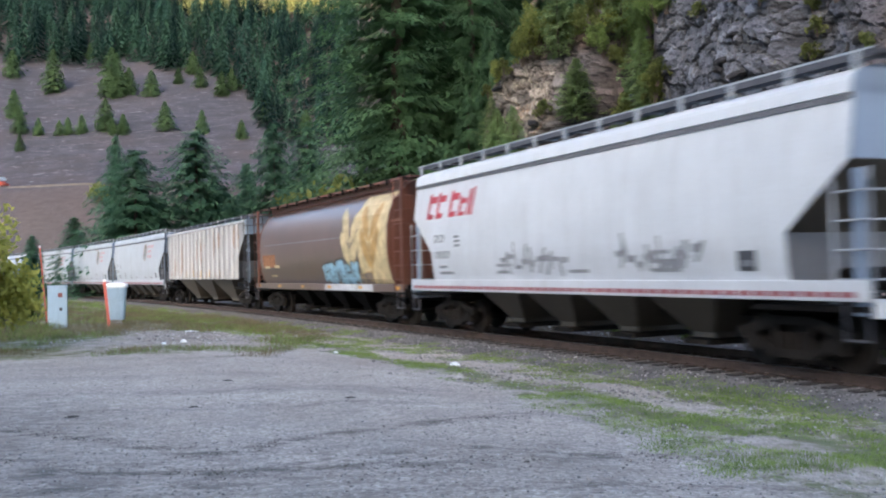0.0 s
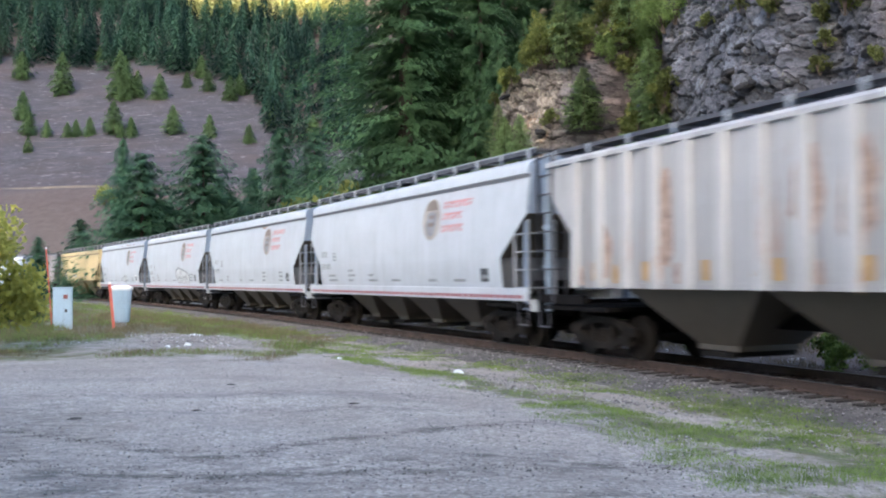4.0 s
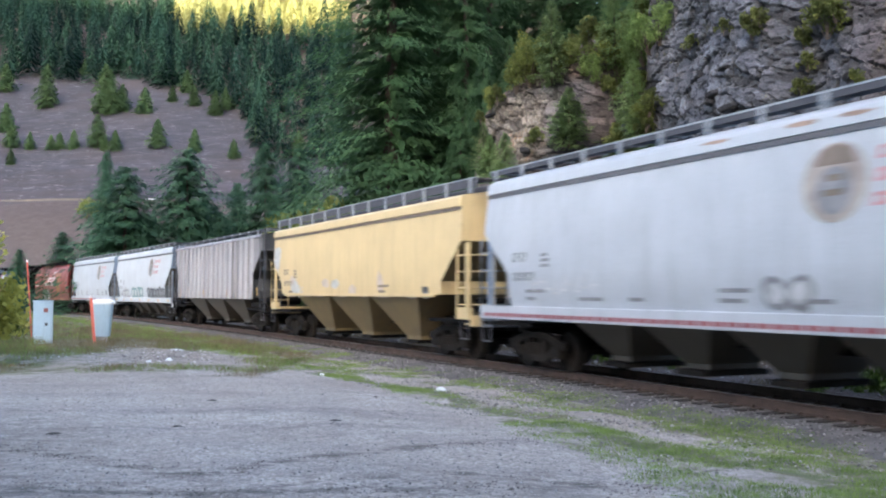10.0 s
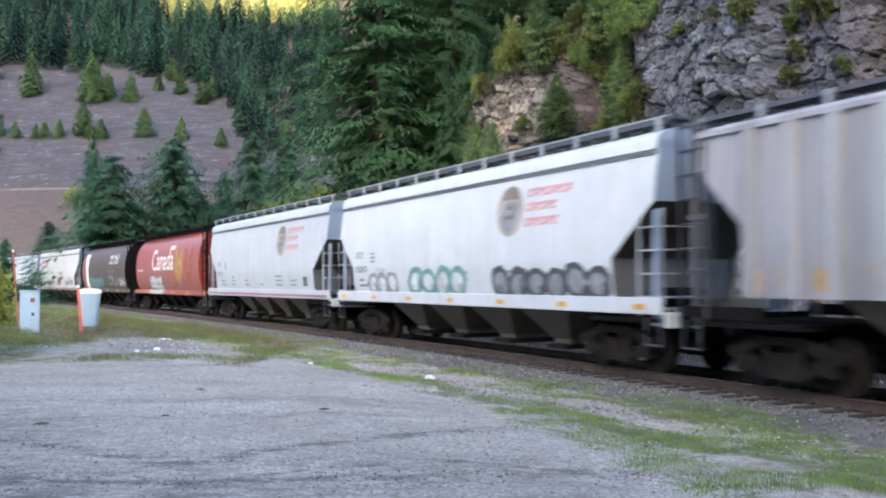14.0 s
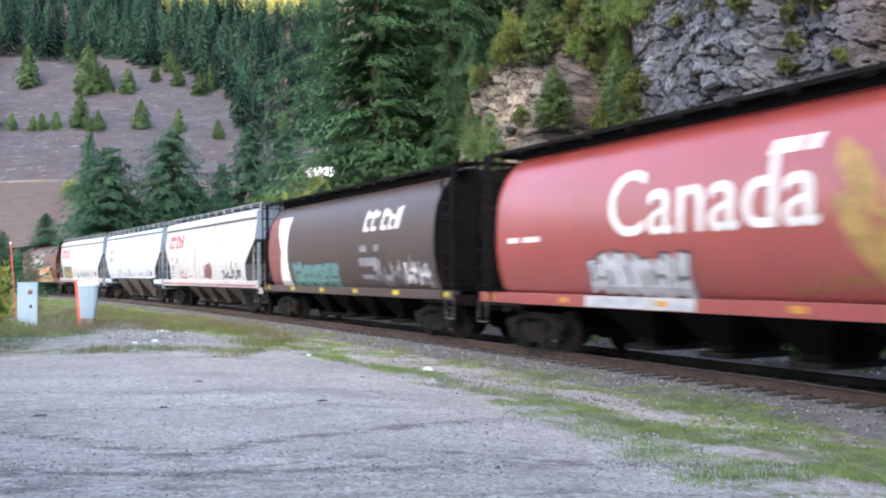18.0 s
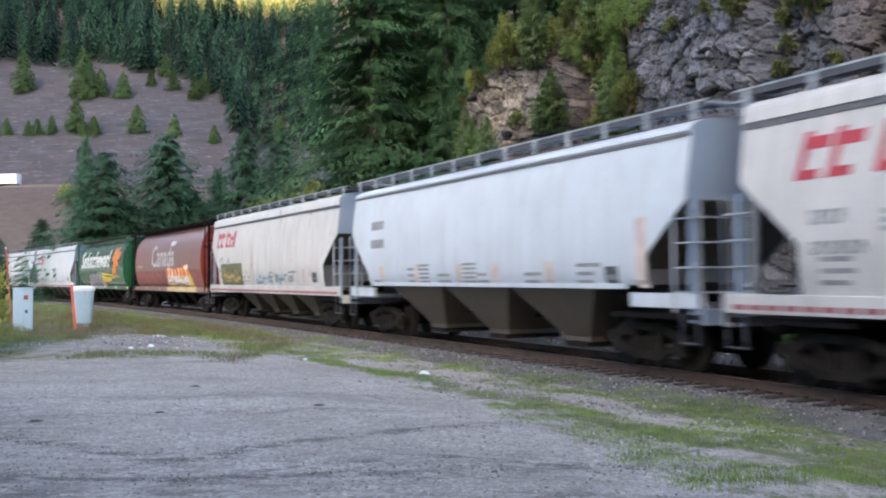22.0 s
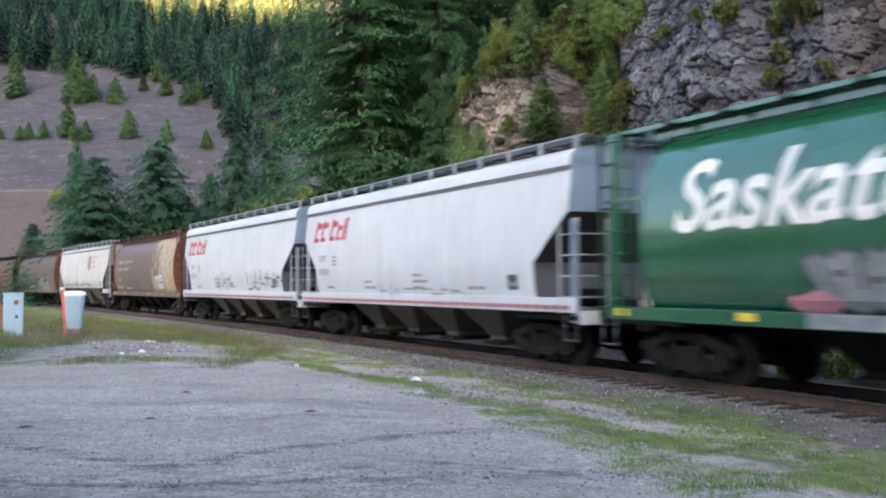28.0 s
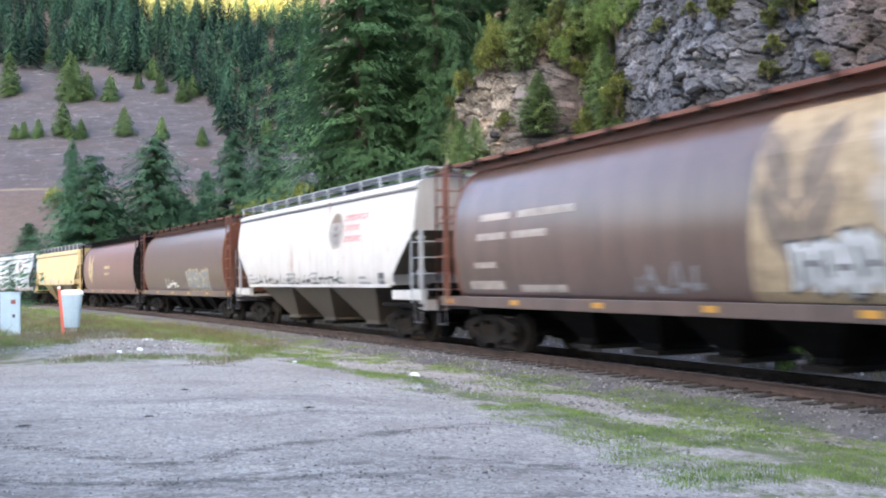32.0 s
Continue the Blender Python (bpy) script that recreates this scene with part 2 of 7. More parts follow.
DECAL = {
    "red": plain("red_decal", (0.44, 0.04, 0.06), 0.5, 0, 0.2), "white": plain("white_decal", (0.75, 0.76, 0.76), 0.5, 0, 0.2),
    "dark": plain("dark_decal", (0.06, 0.065, 0.075), 0.55, 0, 0.3), "grey": plain("grey_decal", (0.25, 0.265, 0.29), 0.55, 0, 0.35),
    "umber": plain("umber_decal", (0.20, 0.16, 0.13), 0.55, 0, 0.35), "cream": plain("cream_decal", (0.56, 0.46, 0.27), 0.55, 0, 0.4),
    "blue": plain("light_blue_decal", (0.27, 0.48, 0.62), 0.5, 0, 0.3), "teal": plain("teal_decal", (0.13, 0.27, 0.27), 0.5, 0, 0.3),
    "orange": plain("orange_decal", (0.75, 0.22, 0.03), 0.5, 0, 0.25), "amber": plain("amber_reflector", (0.58, 0.30, 0.05), 0.35, 0, 0.15),
    "yellow": plain("yellow_decal", (0.72, 0.55, 0.06), 0.5, 0, 0.25), "gold": plain("gold_decal", (0.42, 0.26, 0.09), 0.5, 0, 0.35),
    "rose": plain("faded_red_decal", (0.33, 0.11, 0.125), 0.55, 0, 0.4), "olive": plain("olive_decal", (0.12, 0.13, 0.06), 0.55, 0, 0.5, 6.0),
    "rust": plain("rust_patch", (0.33, 0.15, 0.07), 0.8, 0, 0.4, 6.0), "black": plain("black_decal", (0.02, 0.02, 0.022), 0.5, 0, 0.3),
    "coral": plain("faded_coral_decal", (0.56, 0.24, 0.25), 0.5, 0, 0.25),
    "rustpale": plain("pale_rust_bloom", (0.40, 0.30, 0.25), 0.8, 0, 0.45, 5.0),
    "pale": plain("pale_spray_decal", (0.52, 0.55, 0.58), 0.55, 0, 0.35),
    "brick": plain("dull_brick_decal", (0.25, 0.085, 0.08), 0.5, 0, 0.35),
    "taupe": plain("faded_taupe_decal", (0.39, 0.35, 0.32), 0.55, 0, 0.35),
    "tan": plain("faded_tan_marker", (0.56, 0.48, 0.45), 0.5, 0, 0.3),
    "straw": plain("weathered_straw_decal", (0.40, 0.315, 0.21), 0.55, 0, 0.4), "ghost": plain("faded_brown_red_decal", (0.30, 0.085, 0.06), 0.5, 0, 0.3),
    "pink": plain("pink_decal", (0.60, 0.25, 0.33), 0.5, 0, 0.3),
}
# ---- the plan: the track as a line on the ground, s runs away from the camera's right hand to the far left ----
DS = 0.5
S_AXIS = np.arange(-420.0, 560.0, DS)


def smooth_step(a, b, v):
    k = np.clip((v - a) / (b - a), 0, 1)
    return k * k * (3 - 2 * k)


CURVE = np.where(S_AXIS < -25, 0.0, 0.00151 + 0.00081 * np.clip((S_AXIS - 67.0) / 20 + 0.5, 0, 1)) + np.where(S_AXIS > 160, 0.0030, 0)
HEAD = np.concatenate([[0], np.cumsum(CURVE[:-1] * DS)])
HEAD += 0.430 - np.interp(0, S_AXIS, HEAD)
TRX = np.cumsum(-np.sin(HEAD) * DS)
TRY = np.cumsum(np.cos(HEAD) * DS)
TRX += 5.647 - np.interp(0, S_AXIS, TRX)
TRY += 18.0 - np.interp(0, S_AXIS, TRY)


def rail_point(s, off=0.0, z=0.0):
    """A place s metres along the track, off metres beyond it (negative: on the camera's side)."""
    h = float(np.interp(s, S_AXIS, HEAD))
    return Vector((float(np.interp(s, S_AXIS, TRX)) + off * math.cos(h), float(np.interp(s, S_AXIS, TRY)) + off * math.sin(h), z))


def beyond_track(x, y):
    """How far places lie beyond the track's middle line (arrays); negative on the camera's side."""
    x, y = np.atleast_1d(np.asarray(x, float)), np.atleast_1d(np.asarray(y, float))
    out, along = np.empty_like(x), np.empty_like(x)
    step = 4
    px, py, ph, ps = TRX[::step], TRY[::step], HEAD[::step], S_AXIS[::step]
    for i in range(0, len(x), 4000):
        dx, dy = x[i:i + 4000, None] - px, y[i:i + 4000, None] - py
        j = np.argmin(dx * dx + dy * dy, axis=1)
        r = np.arange(len(j))
        out[i:i + 4000] = dx[r, j] * np.cos(ph[j]) + dy[r, j] * np.sin(ph[j])
        along[i:i + 4000] = ps[j] - dx[r, j] * np.sin(ph[j]) + dy[r, j] * np.cos(ph[j])
    return out, along


ROAD_Y, ROAD_Z = 268.0, 27.0
# lower edge of the far forest: slope to the side, slope up
FOREST_LINE = ([-0.6, -0.447, -0.328, -0.274, -0.24, -0.209, -0.195, -0.187, -0.174, -0.138, -0.1], [0.236, 0.234, 0.232, 0.221, 0.214, 0.203, 0.187, 0.160, 0.148, 0.142, 0.138])


def hill_height(x, y):
    """The far hillside: a bank up to the road's bench, then scree and forest up to the crest."""
    yy = y + 0.10 * x + 9 * np.sin(x * 0.021) + 4 * np.sin(x * 0.057 + 1)
    z = smooth_step(175, 205, yy) * 2 + np.clip(yy - 205, 0, ROAD_Y - 6 - 205) * 0.47
    z = z + np.clip(yy - ROAD_Y - 6, 0, 500) * 0.62 - np.clip(yy - 430, 0, 1e9) * 0.10 - np.clip(yy - 640, 0, 1e9) * 0.62
    z = np.clip(z, 0, 400)
    side = smooth_step(170, 60, x) * smooth_step(-1000, -700, x)
    return z * side + 0.8 * np.sin(x * 0.13) * np.sin(y * 0.11) * smooth_step(215, 300, yy)


def back_height(x, y):
    """An unseen mountain added behind the camera to keep the sun off the valley."""
    return np.clip(352 - 0.25 * (x + 544), 150, 470) * smooth_step(-330, -900, y)


def ground_height(x, y):
    d, s = beyond_track(x, y)
    z = np.full_like(d, -0.30)
    z = z + 0.42 * smooth_step(-2.6, -9.0, d)
    rim = 0.05 * np.sin(x * 1.7 + 0.6 * y) * np.sin(y * 1.3) + 0.03 * np.sin(x * 4.1) * np.sin(y * 3.7 + 1)
    z = z + rim * smooth_step(-2.4, -4.0, d) * (0.4 + 0.6 * smooth_step(-8.5, -5, d))
    z = z + 0.5 * smooth_step(3.5, 14, d) + 9 * smooth_step(13, 40, d) * smooth_step(75, 45, s) + 26 * smooth_step(30, 130, d) * smooth_step(75, 45, s)
    bank = 19 * smooth_step(0, -21, y + 0.5 * x + 3) * smooth_step(-8, -24, d)  # unseen bank added behind the lot to block sky light from the near wagons
    return z + bank + hill_height(x, y) + back_height(x, y)


def verge_density(s, d):
    """Where grass grows between lot and track: a strip along the lot's rim, one at the ballast's foot, tussocks by the eye."""
    rim = np.exp(-((d + 4.85 + 0.40 * smooth_step(3, 8, s) + 0.22 * np.sin(s * 1.3) + 0.10 * np.sin(s * 3.1)) / (0.80 - 0.25 * smooth_step(-1, 4, s))) ** 2)
    foot = np.exp(-((d + 2.75 + 0.12 * np.sin(s * 1.9)) / 0.95) ** 2) * (0.62 + 0.30 * smooth_step(5, -1, s))
    edge = np.interp(s, [-9, -6, 2, 6, 20], [7.4, 6.9, 5.3, 5.7, 6.5])
    loose = 0.68 * smooth_step(-edge - 0.5, -edge + 0.3, d) * smooth_step(-4.0, -4.9, d)
    tuft = np.exp(-((d + 3.9) / 1.1) ** 2) * smooth_step(-4.0, -5.0, s)
    thin = 0.42 * smooth_step(-1.7, -2.4, d) * smooth_step(-5.2, -4.6, d) * smooth_step(0, 5, s)
    return np.clip(np.maximum.reduce([rim, foot, loose, tuft, thin]), 0, 1) * smooth_step(34, 22, s)


# ---- materials of the ground ----
def ground_material():
    m, nt, b, co = material("ground_cover", 0.92)
    att = nt.nodes.new("ShaderNodeVertexColor")
    att.layer_name = "cover"
    sep = nt.nodes.new("ShaderNodeSeparateColor")
    nt.links.new(att.outputs["Color"], sep.inputs[0])
    big, mid, fine = noise_of(nt, co, 0.35, 5, 0.65), noise_of(nt, co, 3.0, 6, 0.7), noise_of(nt, co, 30, 4, 0.7)
    vor = nt.nodes.new("ShaderNodeTexVoronoi")
    vor.inputs["Scale"].default_value = 30
    nt.links.new(co, vor.inputs["Vector"])
    stone = ramp(nt, vor.outputs["Color"], [(0.0, (0.23, 0.206, 0.187)), (0.5, (0.375, 0.340, 0.307)), (1.0, (0.60, 0.555, 0.51))])
    gravel = blend(nt, ramp(nt, big, [(0.38, (0.0, 0.0, 0.0)), (0.66, (0.6, 0.6, 0.6))]), stone, (0.235, 0.198, 0.165))
    gravel = blend(nt, ramp(nt, mid, [(0.52, (0, 0, 0)), (0.75, (0.55, 0.55, 0.55))]), gravel, (0.175, 0.150, 0.132))
    wear = nt.nodes.new("ShaderNodeVertexColor")
    wear.layer_name = "wear"
    rut = nt.nodes.new("ShaderNodeMath")
    rut.operation = "MULTIPLY"
    nt.links.new(wear.outputs["Color"], rut.inputs[0])
    nt.links.new(ramp(nt, noise_of(nt, stretch(nt, co, 1.2, 2.6, 1), 2.0, 9, 0.80), [(0.45, (0, 0, 0)), (0.56, (1, 1, 1))]), rut.inputs[1])
    gravel = blend(nt, rut.outputs[0], gravel, (0.070, 0.062, 0.056))
    drag = noise_of(nt, stretch(nt, co, 0.22, 1.3, 1), 0.9, 6, 0.7)
    gravel = blend(nt, ramp(nt, drag, [(0.50, (0, 0, 0)), (0.72, (0.5, 0.5, 0.5))]), gravel, (0.185, 0.172, 0.162))
    grass = ramp(nt, mid, [(0.3, (0.14, 0.115, 0.088)), (0.46, (0.125, 0.128, 0.066)), (0.7, (0.120, 0.165, 0.050))])
    gm = nt.nodes.new("ShaderNodeMath")
    gm.operation = "ADD"
    nt.links.new(sep.outputs["Red"], gm.inputs[0])
    gm2 = nt.nodes.new("ShaderNodeMath")
    gm2.operation = "MULTIPLY_ADD"
    gm2.inputs[1].default_value, gm2.inputs[2].default_value = 1.6, -0.8
    nt.links.new(noise_of(nt, co, 1.9, 8, 0.8), gm2.inputs[0])
    nt.links.new(gm2.outputs[0], gm.inputs[1])
    mask = ramp(nt, gm.outputs[0], [(0.42, (0, 0, 0)), (0.62, (1, 1, 1))])
    c = blend(nt, mask, gravel, grass)
    scree = ramp(nt, noise_of(nt, stretch(nt, co, 0.5, 1, 2.2), 0.22, 8, 0.72), [(0.3, (0.030, 0.028, 0.034)), (0.5, (0.047, 0.045, 0.056)), (0.72, (0.084, 0.083, 0.100))])
    scree = blend(nt, ramp(nt, noise_of(nt, stretch(nt, co, 0.35, 1, 1), 0.05, 6, 0.7), [(0.46, (0, 0, 0)), (0.64, (0.75, 0.75, 0.75))]), scree, (0.062, 0.048, 0.050))
    scree = blend(nt, ramp(nt, noise_of(nt, stretch(nt, co, 0.4, 1, 3), 0.6, 6, 0.75), [(0.58, (0, 0, 0)), (0.68, (0.85, 0.85, 0.85))]), scree, (0.28, 0.28, 0.30))
    c = blend(nt, sep.outputs["Green"], c, scree)
    # bare earth; beyond the track its dark colour also serves as shade
    earth_and_shade = ramp(nt, noise_of(nt, co, 0.5, 6, 0.7), [(0.3, (0.062, 0.044, 0.040)), (0.7, (0.11, 0.082, 0.074))])
    c = blend(nt, sep.outputs["Blue"], c, earth_and_shade)
    nt.links.new(c, b.inputs["Base Color"])
    mixh = nt.nodes.new("ShaderNodeMath")
    mixh.operation = "ADD"
    nt.links.new(vor.outputs["Distance"], mixh.inputs[0])
    nt.links.new(mid, mixh.inputs[1])
    relief(nt, b, mixh.outputs[0], 0.5, 0.04)
    return m


def build_ground():
    n = 380
    u = np.linspace(-1, 1, n)
    gx = 5.5 * np.sinh(6.0 * u)
    gy = gx + 14.0
    X, Y = np.meshgrid(gx, gy)
    x, y = X.ravel(), Y.ravel()
    z = ground_height(x, y)
    d, s = beyond_track(x, y)
    idx = np.arange(n * n).reshape(n, n)
    faces = np.stack([idx[:-1, :-1], idx[:-1, 1:], idx[1:, 1:], idx[1:, :-1]], -1).reshape(-1, 4)
    me = bpy.data.meshes.new("ground")
    me.from_pydata(np.stack([x, y, z], 1).tolist(), [], faces.tolist())
    stones = smooth_step(12, 20, s) * smooth_step(34, 28, s) * smooth_step(-9.5, -8, d) * smooth_step(-3.4, -5, d)
    red = np.clip(verge_density(s, d) * 0.66 - 0.3 * stones, 0, 1)
    far_left = smooth_step(24, 34, s) * smooth_step(-1.9, -3.2, d)
    red = np.maximum(red, 0.62 * far_left * smooth_step(-60, -30, d))
    weeds = smooth_step(17.6, 20.0, y + 0.05 * x + 0.5 * np.sin(x * 1.1)) * smooth_step(-3.5, -6.5, x) * smooth_step(60, 40, y)
    pile = np.exp(-((x + 7.0) / 2.0) ** 2 - ((y - 25.5) / 4.0) ** 2)
    red = np.clip(np.maximum(red, 0.62 * weeds) - 0.5 * pile, 0, 1)
    red = np.maximum(red, 0.55 * smooth_step(2.6, 5, d))
    red = np.maximum(red, smooth_step(1, -3, y + 0.5 * x + 3))
    green = smooth_step(212, 262, y + 0.10 * x)
    yy = y + 0.10 * x + 9 * np.sin(x * 0.021) + 4 * np.sin(x * 0.057 + 1)
    blue = smooth_step(200, 212, yy) * smooth_step(ROAD_Y - 2, ROAD_Y - 8, yy) * 0.9
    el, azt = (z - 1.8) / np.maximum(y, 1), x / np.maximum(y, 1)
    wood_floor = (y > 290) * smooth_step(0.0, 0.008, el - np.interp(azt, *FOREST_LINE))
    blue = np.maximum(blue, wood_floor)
    # strip past the track coloured dark to stand for the shade lying there
    blue = np.maximum(blue, 0.92 * smooth_step(1.4, 2.2, d) * smooth_step(70, 50, s) * (y < 120))
    # tyre tracks on the lot
    ruts = np.zeros_like(x)
    lines = ((np.interp(x, [-8, -4.5, -3.8, -3.1, -2.5, -2.0, -1.4, -0.9, 1], [12.0, 10.4, 9.9, 9.35, 9.1, 9.05, 9.6, 10.1, 11.2]), 0.17, 1.0), (np.interp(x, [-7, -3.8, -2.8, -2, -1.2, 0.5], [9.6, 8.5, 8.2, 8.12, 8.3, 8.9]), 0.16, 0.95),
             (8.0 + 0.45 * np.clip(x, 0, 3) - 0.03 * x, 0.13, 1.0), (7.4 - 0.05 * x, 0.15, 0.8), (11.9 + 0.03 * (x + 4) ** 2, 0.2, 0.6), (13.6 + 0.02 * (x + 5) ** 2, 0.25, 0.5))
    for mid, wd, deep in lines:
        ruts = np.maximum(ruts, deep * np.exp(-((y - mid) / wd) ** 2))
    ruts = np.maximum(ruts, 0.42 * smooth_step(10.4, 8.4, y) * smooth_step(3.5, -0.5, x))
    ruts = np.maximum(ruts, 0.55 * smooth_step(-2.8, -5.0, x + 0.2 * (y - 10)) * smooth_step(15, 11, y))
    ruts *= smooth_step(-5.5, -7.5, d)
    ruts = np.maximum(ruts, 0.75 * pile)
    wear = me.color_attributes.new("wear", "FLOAT_COLOR", "POINT")
    wear.data.foreach_set("color", np.stack([ruts, ruts, ruts, np.ones_like(ruts)], 1).astype(np.float32).ravel())
    att = me.color_attributes.new("cover", "FLOAT_COLOR", "POINT")
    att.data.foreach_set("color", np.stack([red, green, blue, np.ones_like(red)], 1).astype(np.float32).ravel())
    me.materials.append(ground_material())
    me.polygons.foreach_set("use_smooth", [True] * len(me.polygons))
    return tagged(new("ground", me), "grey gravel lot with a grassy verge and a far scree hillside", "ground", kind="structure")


ground = build_ground()


def height_at(x, y):
    return float(ground_height(np.array([x]), np.array([y]))[0])
# ---- the railway: rails, ties and ballast ----
def sweep(profile, off, s0, s1, step):
    g = Geo()
    rings = []
    for s in np.arange(s0, s1 + 0.01, step):
        rings.append([tuple(rail_point(s, off + a, z)) for a, z in profile])
    g.loft(rings)
    return g


RAIL_SECTION = [(-0.072, -0.172), (0.072, -0.172), (0.072, -0.158), (0.012, -0.140), (0.010, -0.042), (0.036, -0.032), (0.037, -0.006), (0.028, 0.0),
                (-0.028, 0.0), (-0.037, -0.006), (-0.036, -0.032), (-0.010, -0.042), (-0.012, -0.140), (-0.072, -0.158)]
BED_SECTION = [(-4.2, -0.75), (-3.0, -0.36), (-1.75, -0.195), (1.75, -0.195), (3.0, -0.36), (4.2, -0.75)]
railway = tagged(new("railway_track"), "single railway track with rusty rails on dark wooden ties", "railway track", kind="structure")
for off in (-0.755, 0.755):
    part("rail", sweep(RAIL_SECTION, off, -400, 540, 2.0), [STEEL_RUST], railway, "rusty rail with a worn head")
    part("rail_head", sweep([(-0.024, 0.0), (0.024, 0.0), (0.020, 0.0035), (-0.020, 0.0035)], off, -400, 540, 2.0), [RAIL_TOP], railway, "shiny running surface")
ballast_bed = part("ballast_bed", sweep(BED_SECTION, 0, -400, 540, 2.0), [BALLAST], railway, "grey crushed-stone ballast")
# ---- the train ----
def profile_of(kind):
    """Half width of a wagon's side by height."""
    if kind == "c":
        zs = [1.30, 1.5, 1.9, 2.3, 2.75, 3.2, 3.6, 3.95, 4.22, 4.42, 4.52]
        ws = [1.30, 1.43, 1.54, 1.60, 1.61, 1.58, 1.51, 1.36, 1.15, 0.90, 0.70]
    elif kind in "ry":
        zs, ws = [1.57 if kind == "r" else 1.74, 2.0, 3.0, 4.25], [1.56, 1.58, 1.58, 1.52]
    else:
        zs, ws = [1.38 if kind == "w" else 1.60, 1.7, 2.2, 2.8, 3.3, 3.8, 4.40 if kind == "w" else 4.30], [1.50, 1.57, 1.61, 1.60, 1.57, 1.51, 1.42]
    return zs, ws


def side_w(kind, z):
    return float(np.interp(z, *profile_of(kind)))


KIND = {"w": dict(cut=1.25, cz0=2.22, cz1=3.25), "v": dict(cut=1.35, cz0=1.9, cz1=3.1), "y": dict(cut=1.15, cz0=2.10, cz1=3.15), "r": dict(cut=1.35, cz0=2.40, cz1=3.65), "c": dict(cut=0, cz0=2, cz1=3)}


def body_mesh(kind, X):
    g = Geo()
    k = KIND[kind]
    zs, ws = profile_of(kind)
    zz = sorted(set([z for z in zs] + ([k["cz0"], k["cz1"]] if kind != "c" else [])))
    if kind == "c":
        # barrel with plain ends and a rim
        nx = 14
        ring = [(side_w(kind, z), z) for z in zz]
        prof = [(-w, z) for w, z in ring] + [(w, z) for w, z in ring[::-1]]
        g.loft([[(X * (2 * i / nx - 1), y, z) for y, z in prof] for i in range(nx + 1)], cap=False)
        g.mat = 1
        for sx in (-1, 1):
            g.add([(sx * X, y, z) for y, z in prof], [tuple(range(len(prof)))])
            g.loft([[(sx * (X + d), y * e, 2.7 + (z - 2.7) * e) for y, z in prof] for d, e in ((-0.05, 1.0), (-0.05, 1.012), (0.03, 1.012), (0.03, 0.985))], cap=False)
        return g
    rings = []
    for z in zz:
        xl = X - k["cut"] * (1 - min(1, max(0, (z - k["cz0"]) / (k["cz1"] - k["cz0"]))))
        w = side_w(kind, z)
        rings.append((xl, w, z))
    for sy in (-1, 1):
        g.add([(sx * xl, sy * w, z) for xl, w, z in rings for sx in (-1, 1)], [(2 * i, 2 * i + 1, 2 * i + 3, 2 * i + 2) for i in range(len(rings) - 1)])
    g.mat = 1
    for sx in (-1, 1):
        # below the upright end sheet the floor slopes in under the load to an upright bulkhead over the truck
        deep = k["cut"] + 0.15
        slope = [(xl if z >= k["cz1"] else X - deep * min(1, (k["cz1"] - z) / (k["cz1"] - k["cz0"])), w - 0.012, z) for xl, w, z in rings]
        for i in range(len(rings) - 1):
            # the slope gets the dark under paint in place of its shade
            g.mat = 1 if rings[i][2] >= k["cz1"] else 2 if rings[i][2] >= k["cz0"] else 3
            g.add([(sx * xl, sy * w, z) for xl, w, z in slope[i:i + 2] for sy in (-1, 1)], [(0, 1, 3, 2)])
    return g


def roof_mesh(kind, X):
    g = Geo()
    if kind == "c":
        prof = [(-0.90, 4.42), (-0.94, 4.45), (-0.70, 4.60), (0.70, 4.60), (0.94, 4.45), (0.90, 4.42)]
    elif kind in "ry":
        low = 4.20 if kind == "r" else 4.06
        half = [(0.6, 4.50), (1.50, 4.37), (1.58, 4.30), (1.59, low + 0.02), (1.55, low)]
        prof = [(-y, z) for y, z in half[::-1]] + half
    else:
        half = [(0.5, 4.67), (1.02, 4.64), (1.30, 4.56), (1.44, 4.47), (1.465, 4.40)] + ([(1.43, 4.36)] if kind == "v" else [(1.495, 4.22), (1.45, 4.20)])
        drop = 0 if kind == "w" else 0.08
        prof = [(-y, z - drop) for y, z in half[::-1]] + [(y, z - drop) for y, z in half]
    g.loft([[(x, y, z) for y, z in prof] for x in (-X, X)], cap=False)
    g.mat = 1
    for x in (-X, X):
        g.add([(x, y, z) for y, z in prof], [tuple(range(len(prof)))])
    return g


